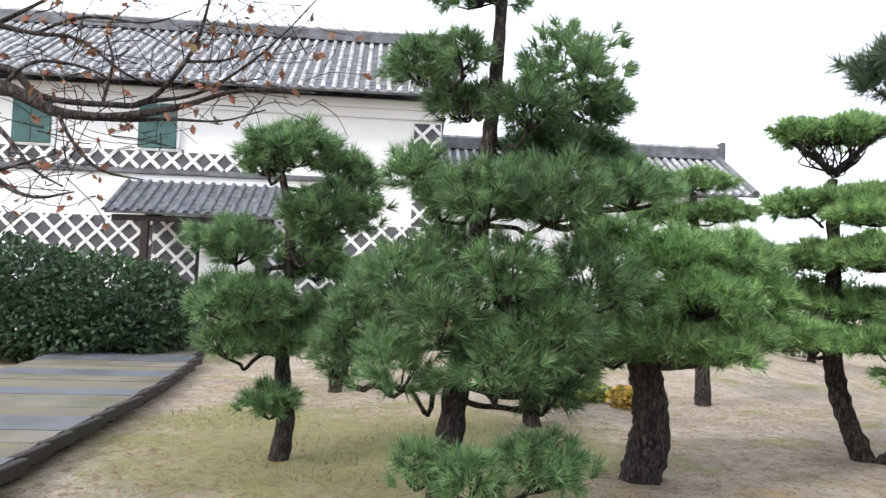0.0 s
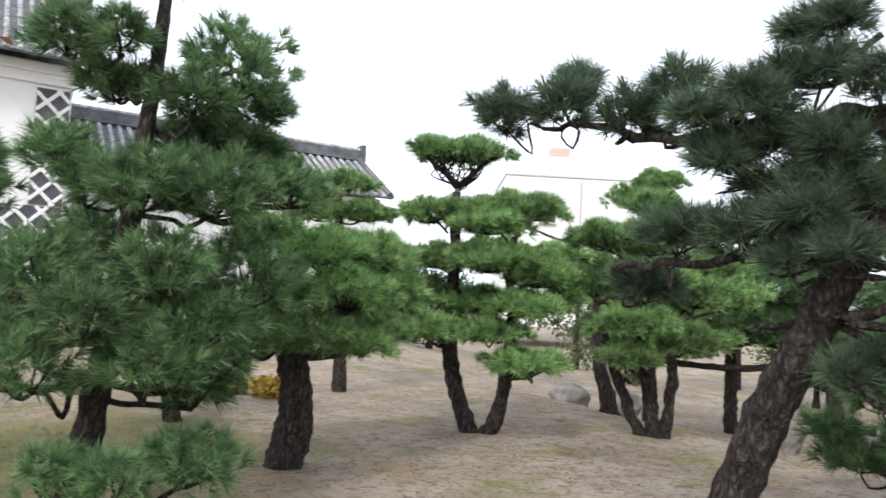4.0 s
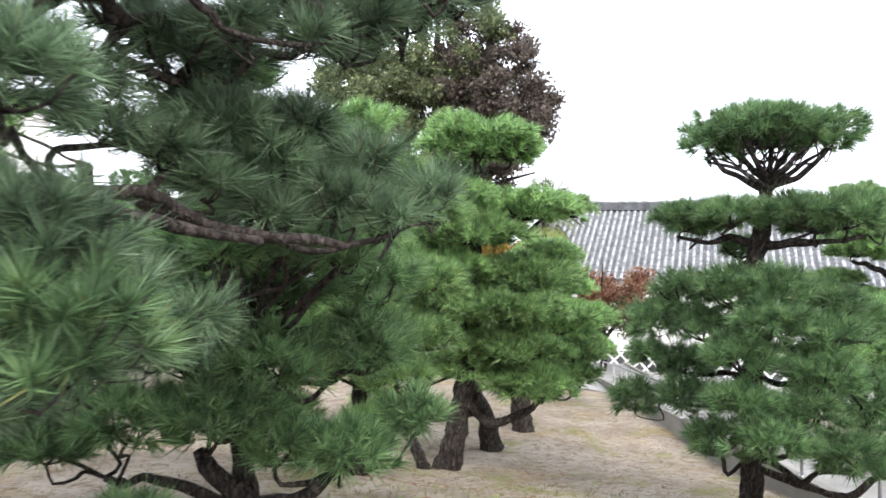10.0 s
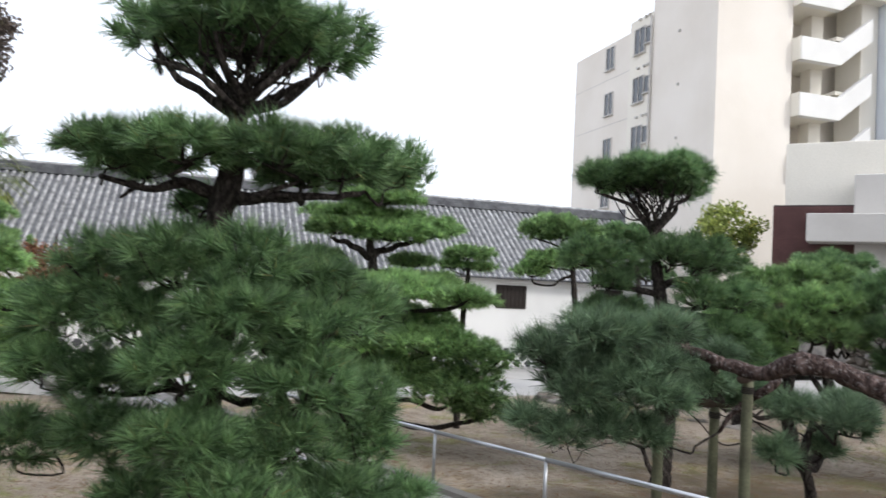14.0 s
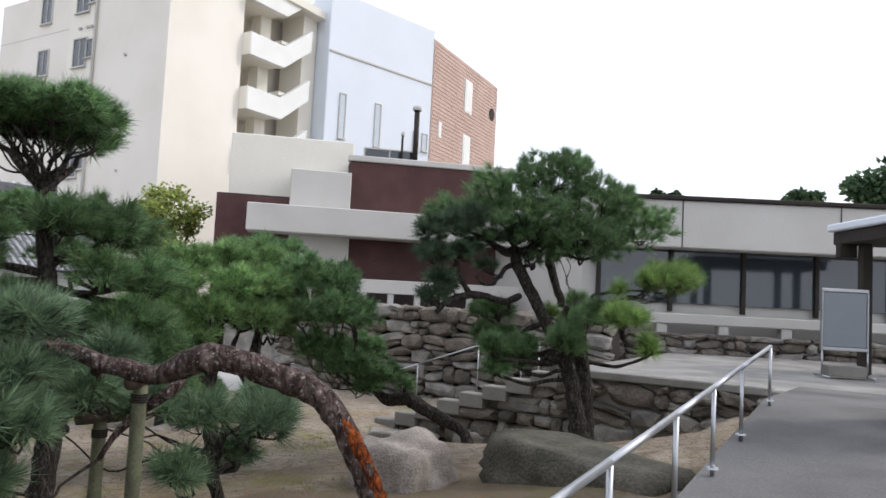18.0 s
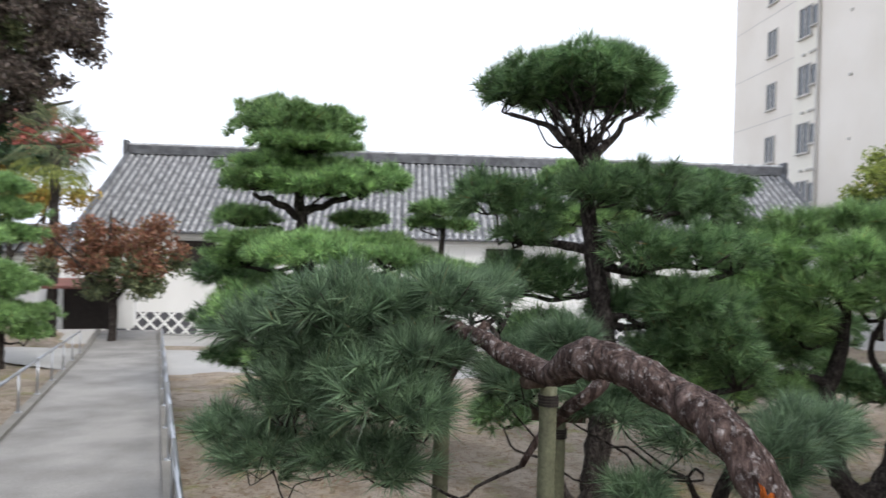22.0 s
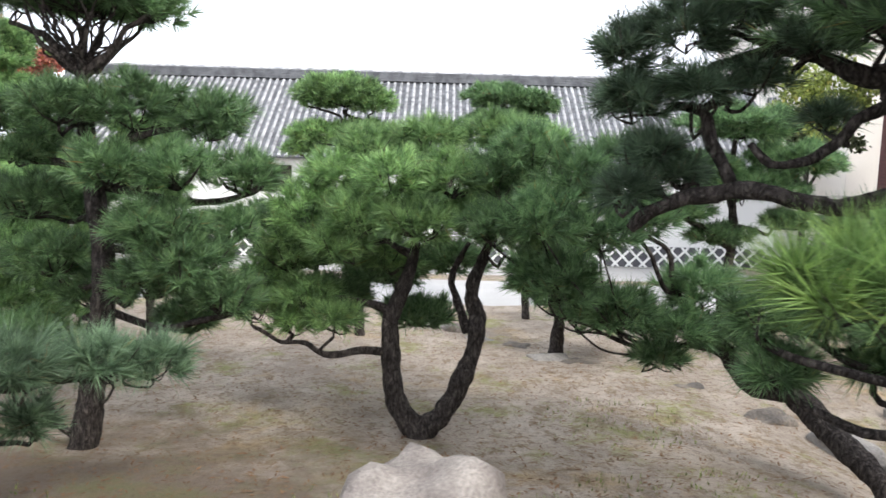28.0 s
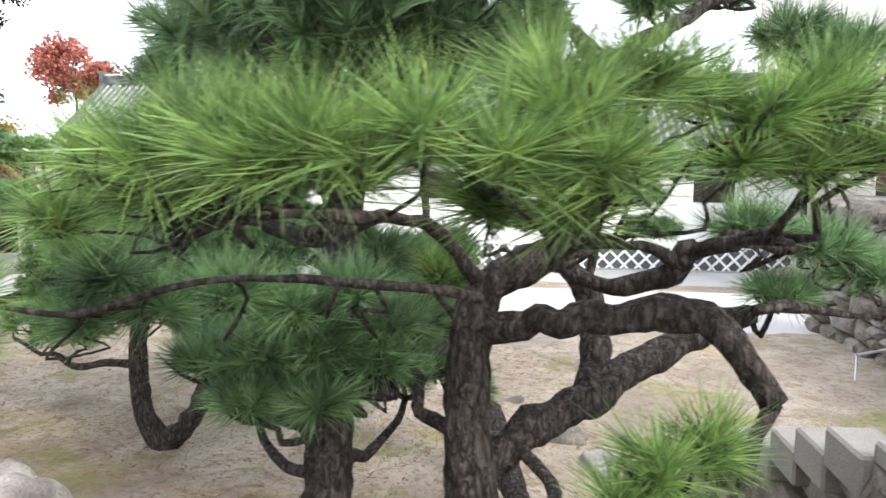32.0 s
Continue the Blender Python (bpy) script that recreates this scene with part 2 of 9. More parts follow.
# ---- building blocks ----
def obj(name, verts, faces, mat, parent=None, smooth=False):
    me = bpy.data.meshes.new(name)
    me.from_pydata([tuple(v) for v in verts], [], [tuple(f) for f in faces])
    for m in mat if isinstance(mat, (list, tuple)) else [mat]:
        me.materials.append(m)
    if smooth:
        me.shade_smooth()
    ob = new(name, me)
    ob.parent = parent
    return ob


def part(name, bm, mat, parent=None, label=""):
    me = bpy.data.meshes.new(name)
    bm.to_mesh(me)
    bm.free()
    me.materials.append(mat)
    ob = new(name, me)
    ob.parent = parent
    return tagged(ob, label)


def box(name, x0, x1, y0, y1, z0, z1, mat, parent=None, bevel=0.012, m=None, label=""):
    bm = bmesh.new()
    bmesh.ops.create_cube(bm, size=1, matrix=Matrix.Translation(((x0 + x1) / 2, (y0 + y1) / 2, (z0 + z1) / 2)) @ Matrix.Diagonal((abs(x1 - x0), abs(y1 - y0), abs(z1 - z0), 1)))
    if bevel:
        bmesh.ops.bevel(bm, geom=bm.edges[:], offset=min(bevel, abs(x1 - x0) / 4, abs(y1 - y0) / 4, abs(z1 - z0) / 4), segments=1, affect="EDGES")
    if m is not None:
        bmesh.ops.transform(bm, matrix=m, verts=bm.verts[:])
    return part(name, bm, mat, parent, label)


def thing(name, m, label, category, group="", kind=""):
    e = new(name)
    e.matrix_world = m
    e.empty_display_size = 0.2
    return tagged(e, label, category, group, kind)


def spline(points, step):
    """Catmull-Rom through points of (x, y, z, radius)."""
    p = np.array(points, float)
    p = np.vstack([2 * p[0] - p[1], p, 2 * p[-1] - p[-2]])
    out = []
    for i in range(1, len(p) - 2):
        a, b, c, d = p[i - 1], p[i], p[i + 1], p[i + 2]
        n = max(2, int(np.linalg.norm(c[:3] - b[:3]) / step) + 1)
        for t in np.linspace(0, 1, n, endpoint=False):
            out.append(0.5 * (2 * b + (c - a) * t + (2 * a - 5 * b + 4 * c - d) * t * t + (3 * b - a - 3 * c + d) * t ** 3))
    out.append(p[-2])
    return np.array(out)


def tube_arrays(points, sides, step, rough, seed, arc=(0.0, 1.0), grow=0.0, start=None):
    """Vertices and faces of a tapering, uneven tube; arc opens it to a strip."""
    s = spline(points, step)
    rng = np.random.default_rng(seed)
    c, r = s[:, :3], np.maximum(s[:, 3], 0.002) + grow
    tan = np.gradient(c, axis=0)
    tan /= np.linalg.norm(tan, axis=1)[:, None] + 1e-9
    ref = np.array([1.0, 0.13, 0.07]) if start is None else np.array(start, float)
    side = np.cross(tan[0], ref)
    side /= np.linalg.norm(side)
    closed = arc == (0.0, 1.0)
    k = sides if closed else sides + 1
    ang = np.linspace(arc[0], arc[1], sides, endpoint=False) * 2 * np.pi if closed else np.linspace(arc[0], arc[1], k) * 2 * np.pi
    lump = rng.normal(0, rough, (len(c), k))
    lump = (lump + np.roll(lump, 1, 0)) / 1.5
    vs = []
    for i in range(len(c)):
        side = side - tan[i] * np.dot(side, tan[i])
        side /= np.linalg.norm(side)
        up = np.cross(tan[i], side)
        rr = r[i] * (1 + lump[i])
        vs.append(c[i] + np.outer(np.cos(ang) * rr, side) + np.outer(np.sin(ang) * rr, up))
    v = np.vstack(vs)
    f = []
    for i in range(len(c) - 1):
        for j in range(k if closed else k - 1):
            a, b = i * k + j, i * k + (j + 1) % k
            f.append((a, b, b + k, a + k))
    if closed:
        f.append(tuple(range(k - 1, -1, -1)))
        f.append(tuple(range((len(c) - 1) * k, len(c) * k)))
    return v, f


def tube(name, points, mat, parent, sides=10, step=0.08, rough=0.05, seed=1, smooth=True):
    v, f = tube_arrays(points, sides, step, rough, seed)
    return obj(name, v, f, mat, parent, smooth)


def rail_tube(name, pts, radius, mat, parent, sides=10):
    bm = bmesh.new()
    for a, b in zip(pts[:-1], pts[1:]):
        a, b = Vector(a), Vector(b)
        q = (b - a).to_track_quat("Z", "Y").to_matrix().to_4x4()
        bmesh.ops.create_cone(bm, cap_ends=True, segments=sides, radius1=radius, radius2=radius, depth=(b - a).length, matrix=Matrix.Translation((a + b) / 2) @ q)
    for f in bm.faces:
        f.smooth = len(f.verts) == 4
    return part(name, bm, mat, parent)


# ---- the ground ----
def smooth(a, b, x):
    t = np.clip((x - a) / (b - a), 0, 1)
    return t * t * (3 - 2 * t)


def dip(x, y):
    """The lower court before the long storehouse."""
    return 1.3 * smooth(25, 34, x) * (1 - smooth(48, 51, x)) * smooth(-26, -22.5, y) * (1 - smooth(7.5, 9.5, y))


def ground_z(x, y):
    x, y = np.asarray(x, float), np.asarray(y, float)
    q = x + 1.3 * smooth(-1.5, 3, y) * smooth(8, 11, x) * (1 - smooth(13, 17, x))
    z = np.interp(q, (-300, 7.2, 8.6, 10.6, 14.2, 21, 23, 300), (-0.2, -0.2, -0.30, -0.74, -1.14, -1.34, -1.46, -1.46))
    rise = smooth(13, 22, y) * (1 - smooth(10, 22, x))
    hollow = 0.55 * smooth(12.3, 14.4, -y) * smooth(8.4, 9.8, x) * (1 - 0.9 * smooth(12.6, 16.5, x))
    return z + rise * 0.72 - hollow - dip(x, y)


def ground_material():
    m = bpy.data.materials.new("sandy_ground")
    m.use_nodes = True
    n, l = m.node_tree.nodes, m.node_tree.links
    b = n["Principled BSDF"]
    b.inputs["Roughness"].default_value, b.inputs["Specular IOR Level"].default_value = 0.95, 0.15
    geo = n.new("ShaderNodeNewGeometry")

    def nz(scale, detail=6, rough=0.6):
        t = n.new("ShaderNodeTexNoise")
        t.inputs["Scale"].default_value, t.inputs["Detail"].default_value, t.inputs["Roughness"].default_value = scale, detail, rough
        l.new(geo.outputs["Position"], t.inputs["Vector"])
        return t

    def ramp(src, lo, hi, c0, c1):
        r = n.new("ShaderNodeValToRGB")
        r.color_ramp.elements[0].position, r.color_ramp.elements[1].position = lo, hi
        r.color_ramp.elements[0].color, r.color_ramp.elements[1].color = (*c0, 1), (*c1, 1)
        l.new(src, r.inputs[0])
        return r

    def mix(fac, a, c, kind="MIX"):
        x = n.new("ShaderNodeMixRGB")
        x.blend_type = kind
        l.new(fac, x.inputs[0])
        l.new(a, x.inputs[1])
        if isinstance(c, tuple):
            x.inputs[2].default_value = (*c, 1)
        else:
            l.new(c, x.inputs[2])
        return x

    grain, patch, moss, straw = nz(70, 8, 0.8), nz(1.3, 9, 0.7), nz(0.85, 10, 0.76), nz(0.7, 10, 0.74)
    sand = ramp(patch.outputs["Fac"], 0.38, 0.62, (0.275, 0.228, 0.180), (0.415, 0.353, 0.288))
    mm = ramp(moss.outputs["Fac"], 0.53, 0.62, (0, 0, 0), (0.8, 0.8, 0.8))
    green = mix(mm.outputs[0], sand.outputs[0], (0.215, 0.225, 0.070))
    straw.inputs["Scale"].default_value = 0.62
    off = n.new("ShaderNodeVectorMath")
    off.inputs[1].default_value = (31, 17, 5)
    l.new(geo.outputs["Position"], off.inputs[0])
    l.new(off.outputs[0], straw.inputs["Vector"])
    sm = ramp(straw.outputs["Fac"], 0.55, 0.66, (0, 0, 0), (0.7, 0.7, 0.7))
    dry = mix(sm.outputs[0], green.outputs[0], (0.36, 0.255, 0.125))
    speck = nz(15, 7, 0.9)
    spm = ramp(speck.outputs["Fac"], 0.54, 0.60, (0, 0, 0), (0.9, 0.9, 0.9))
    # humus and fallen needles round the old pine, darkened further for pine shade
    far = n.new("ShaderNodeVectorMath")
    far.operation = "DISTANCE"
    far.inputs[1].default_value = (10.2, -6.6, -0.5)
    l.new(geo.outputs["Position"], far.inputs[0])
    edge = n.new("ShaderNodeMath")
    edge.operation = "MULTIPLY_ADD"
    edge.inputs[1].default_value = 5.0
    l.new(patch.outputs["Fac"], edge.inputs[0])
    l.new(far.outputs["Value"], edge.inputs[2])
    hm = n.new("ShaderNodeMapRange")
    hm.inputs["From Min"].default_value, hm.inputs["From Max"].default_value = 5.3, 7.3
    hm.inputs["To Min"].default_value, hm.inputs["To Max"].default_value = 0.85, 0.0
    l.new(edge.outputs[0], hm.inputs["Value"])
    # the mossy lawn between the northern pines
    far2 = n.new("ShaderNodeVectorMath")
    far2.operation = "DISTANCE"
    far2.inputs[1].default_value = (-0.6, 8.0, -0.2)
    l.new(geo.outputs["Position"], far2.inputs[0])
    edge2 = n.new("ShaderNodeMath")
    edge2.operation = "MULTIPLY_ADD"
    edge2.inputs[1].default_value = 9.0
    l.new(straw.outputs["Fac"], edge2.inputs[0])
    l.new(far2.outputs["Value"], edge2.inputs[2])
    lawn = n.new("ShaderNodeMapRange")
    lawn.inputs["From Min"].default_value, lawn.inputs["From Max"].default_value = 6.4, 7.8
    lawn.inputs["To Min"].default_value, lawn.inputs["To Max"].default_value = 0.8, 0.0
    l.new(edge2.outputs[0], lawn.inputs["Value"])
    dry = mix(lawn.outputs[0], dry.outputs[0], (0.20, 0.20, 0.075))
    soil = ramp(moss.outputs["Fac"], 0.46, 0.56, (0.140, 0.105, 0.076), (0.125, 0.115, 0.060))
    humus_shade = mix(hm.outputs[0], dry.outputs[0], soil.outputs[0])
    litter = nz(5.5, 8, 0.8)
    lm = ramp(litter.outputs["Fac"], 0.52, 0.59, (0, 0, 0), (0.7, 0.7, 0.7))
    debris = mix(lm.outputs[0], humus_shade.outputs[0], (0.185, 0.135, 0.080))
    dots = mix(spm.outputs[0], debris.outputs[0], (0.13, 0.09, 0.06))
    gr = ramp(grain.outputs["Fac"], 0.3, 0.7, (0.55, 0.55, 0.55), (1.3, 1.3, 1.3))
    x = n.new("ShaderNodeMixRGB")
    x.blend_type, x.inputs[0].default_value = "MULTIPLY", 1.0
    l.new(dots.outputs[0], x.inputs[1])
    l.new(gr.outputs[0], x.inputs[2])
    l.new(x.outputs[0], b.inputs["Base Color"])
    bp = n.new("ShaderNodeBump")
    bp.inputs["Strength"].default_value, bp.inputs["Distance"].default_value = 0.6, 0.03
    l.new(grain.outputs["Fac"], bp.inputs["Height"])
    l.new(bp.outputs[0], b.inputs["Normal"])
    return m


GROUND = ground_material()


def ground_sheet():
    def axis(lo, hi):
        return np.unique(np.round(np.concatenate([np.arange(lo, hi, 0.3), [-400, -250, -150, -100, -70, -50, -40, -30, -24], [30, 36, 45, 60, 80, 110, 160, 250, 400]]), 3))
    xs, ys = axis(-14, 25), axis(-22, 26)
    X, Y = np.meshgrid(xs, ys)
    Z = ground_z(X, Y)
    near = (np.abs(X - 5) < 20) & (np.abs(Y) < 27)
    bumps = np.array([noise.noise(Vector((a * 0.7, b * 0.7, 3.1))) * 0.035 + noise.noise(Vector((a * 2.6, b * 2.6, 9.7))) * 0.014 for a, b in zip(X.ravel(), Y.ravel())]).reshape(X.shape)
    Z = Z + np.where(near, bumps, 0)
    n, w = X.size, len(xs)
    f = [(j * w + i, j * w + i + 1, (j + 1) * w + i + 1, (j + 1) * w + i) for j in range(len(ys) - 1) for i in range(w - 1)]
    return tagged(obj("ground", np.column_stack([X.ravel(), Y.ravel(), Z.ravel()]), f, GROUND, None, True), "sandy garden ground with moss, straw and fallen needles", "ground", kind="structure")


ground_sheet()


# ---- paths ----
def strip(name, left, right, mat, thick, parent=None):
    """A slab between two edge lines of (x, y, z)."""
    k = len(left)
    v = [*left, *right, *[(x, y, z - thick) for x, y, z in left], *[(x, y, z - thick) for x, y, z in right]]
    f = []
    for i in range(k - 1):
        f += [(i, k + i, k + i + 1, i + 1), (2 * k + i, 2 * k + i + 1, 3 * k + i + 1, 3 * k + i), (i, i + 1, 2 * k + i + 1, 2 * k + i), (k + i, 3 * k + i, 3 * k + i + 1, k + i + 1)]
    f += [(0, 2 * k, 3 * k, k), (k - 1, 2 * k - 1, 4 * k - 1, 3 * k - 1)]
    return obj(name, v, f, mat, parent)


UP = Vector((0.951, 0.308, 0))          # the ramp walkway runs east-north-east
ACROSS = Vector((-0.308, 0.951, 0))


def ramp_z(s):
    return float(np.interp(s, (-3, -1.0, 0.5, 18, 24), (-0.06, -0.10, -0.45, -1.35, -1.42)))


def ramp_point(s, c):
    p = Vector((7.772, -3.612, 0)) + UP * s + ACROSS * c
    return (p.x, p.y, ramp_z(s))


ss = [-1.2, 1.0, 2.5, 4, 6, 8, 10, 12, 14, 16, 18, 20, 23]
tagged(strip("walkway_ramp", [ramp_point(s, 0.92) for s in ss], [ramp_point(s, -0.68) for s in ss], CONCRETE, 0.6), "sloping concrete walkway between low steel handrails", "walkway", kind="structure")
for side in (0.92, -0.68):
    o = 0.12 if side > 0 else -0.12
    tagged(strip("walkway_kerb", [(x, y, z + 0.05) for x, y, z in (ramp_point(s, side + max(o, 0)) for s in ss[1:])], [(x, y, z + 0.05) for x, y, z in (ramp_point(s, side + min(o, 0)) for s in ss[1:])], KERB, 0.7), "narrow concrete kerb along the walkway", "kerb", kind="structure")


def plaza_z(y):
    return float(np.interp(y, (-16, -11, -4, -2, 3), (0.2, 0.42, -0.03, -0.08, -0.06)))


yy = [-15.0, -13, -11, -9, -7, -5, -3.2]
tagged(strip("path_south", [(7.6, y, plaza_z(y)) for y in yy], [(4.4, y, plaza_z(y)) for y in yy], PATH_GREY, 0.8), "grey concrete path rising along the garden", "path", kind="structure")
tagged(strip("path_corner", [(8.0, -3.2, -0.085), (7.3, -2.2, -0.08), (6.6, 0.1, -0.06), (3.5, 0.45, 0.0), (-14, 0.6, 0.08)], [(4.4, -3.2, -0.085), (4.2, -2.8, -0.08), (3.6, -2.4, -0.06), (0.5, -2.2, 0.0), (-14, -2.2, 0.08)], CONCRETE, 0.6), "grey concrete path along the garden", "path", kind="structure")
tagged(box("terrace", -6, 11.6, -40, -15.0, -1.8, 0.15, CONCRETE, None, 0.03), "pale concrete terrace above the stairs", "terrace", kind="structure")
def pavement():
    bm = bmesh.new()
    edge = ((30, 12), (24, 5), (22.2, 1.5), (21.6, -8), (18.6, -12.6), (15.2, -14.9), (13, -15), (13, -40), (80, -40), (80, 12))
    bm.faces.new([bm.verts.new((x, y, 0)) for x, y in reversed(edge)])
    for x in (25, 26.5, 28, 29.5, 31, 32.5, 34, 48, 49.5, 51):
        bmesh.ops.bisect_plane(bm, geom=bm.verts[:] + bm.edges[:] + bm.faces[:], plane_co=(x, 0, 0), plane_no=(1, 0, 0))
    for y in (-26, -24.8, -23.6, -22.5, 7.5, 8.2, 8.9, 9.5):
        bmesh.ops.bisect_plane(bm, geom=bm.verts[:] + bm.edges[:] + bm.faces[:], plane_co=(0, y, 0), plane_no=(0, 1, 0))
    for v in bm.verts:
        v.co.z = -1.43 - float(dip(v.co.x, v.co.y))
    bm.normal_update()
    return bm


tagged(part("pavement", pavement(), material("grey_paving", (0.42, 0.41, 0.39), 0.85, 0.12, 0.8, 50, 0.2), None), "pale grey paving below the garden", "pavement", kind="structure")


# ---- handrails ----
def handrail(name, posts, h, label, lean=0.0):
    rail = thing(name, Matrix.Translation(posts[0]), label, "handrail", "steel handrails")
    o = Vector(posts[0])
    for p in posts:
        q = Vector(p) - o
        rail_tube("post", [q + Vector((0, 0, -0.05)), q + Vector((0, 0, h - 0.01))], 0.016, STEEL, rail)
        bm = bmesh.new()
        bmesh.ops.create_cone(bm, cap_ends=True, segments=12, radius1=0.045, radius2=0.04, depth=0.012, matrix=Matrix.Translation(q + Vector((0, 0, 0.055))))
        part("base_flange", bm, STEEL, rail)
    top = [Vector(p) - o + Vector((0, 0, h)) for p in posts]
    for a, b in zip(top[:-1], top[1:]):
        rail_tube("rail_section", [a, b], 0.020, STEEL, rail)
    for q in top:
        bm = bmesh.new()
        bmesh.ops.create_uvsphere(bm, u_segments=10, v_segments=8, radius=0.0205, matrix=Matrix.Translation(q))
        part("joint", bm, STEEL, rail)
    return rail


handrail("handrail", [ramp_point(s, 1.0) for s in (-0.6, 1.2, 3.0, 4.6, 6.2, 7.8, 9.4, 11.0, 12.6, 14.2, 15.8, 17.4)], 0.56, "slender steel handrail along the north edge of the ramp")
handrail("handrail", [ramp_point(s, -0.74) for s in (-0.2, 1.4, 3.0, 4.6, 6.2, 7.8, 9.4, 11.0, 12.6, 14.2, 15.8, 17.4)], 0.56, "slender steel handrail on the ramp's garden side")
handrail("handrail", [(7.5, y, plaza_z(y)) for y in (-4.1, -5.3, -6.5, -7.6, -8.8, -10.6)], 0.62, "slender steel handrail along the south path")


# ---- pines ----
PINE = {}
COUNT = [0]


def tone(t, dense=1.0):
    PINE["tone"], PINE["dense"] = t, dense


def pine_tree(label, t, trunk):
    x, y, z, r = trunk[0]
    g = float(ground_z(x, y))
    e = thing("pine_tree", Matrix.Translation((x, y, min(g, z))), label, "pine tree", "garden pines")
    PINE.update(tone=t, dense=1.0, root=Vector((x, y, min(g, z))), bones=[])
    pts = list(trunk)
    if z > g - 0.1:
        d = z - g + 0.12
        lean = Vector((trunk[0][0] - trunk[1][0], trunk[0][1] - trunk[1][1], trunk[0][2] - trunk[1][2]))
        k = min(d / max(-lean.z, 0.3), 1.5)
        pts.insert(0, (x + lean.x * k * 0.6, y + lean.y * k * 0.6, g - 0.12, r * 1.25))
    if "torn" in label:
        PINE["mat"] = BARK_RED
    else:
        PINE["mat"] = BARK
    if "torn" in label:
        # swollen knots along the old trunk
        s = spline(np.array(pts, float), 0.09)
        rng = np.random.default_rng(4)
        s[:, 3] *= 1 + 0.04 * np.sin(np.arange(len(s)) * 0.9) + rng.normal(0, 0.025, len(s))
        s[1:-1, :3] += rng.normal(0, 0.005, (len(s) - 2, 3))
        pts = [tuple(v) for v in s]
    wood("trunk", e, pts)
    return e


def wood(name, e, pts):
    PINE["bones"].append(np.array(pts, float))
    COUNT[0] += 1
    r = max(p[3] for p in pts)
    root = PINE["root"]
    local = [(x - root.x, y - root.y, z - root.z, q) for x, y, z, q in pts]
    if name == "limb" and len(local) > 2:
        rng = np.random.default_rng(COUNT[0])
        s = spline(local, 0.16)
        k = rng.normal(0, 1, (len(s), 3)) * np.minimum(s[:, 3:4] * 0.5, 0.012)
        k[0] = k[-1] = 0
        local = [tuple(v) for v in np.column_stack([s[:, :3] + k, s[:, 3] * (1 + rng.normal(0, 0.08, len(s)))])]
    return tube(name, local, PINE["mat"], e, 14 if r > 0.06 else 8, 0.05 if r > 0.05 else 0.07, 0.05 if PINE["mat"] is BARK_RED else 0.085, COUNT[0])


def limb(e, pts):
    return wood("limb", e, pts)


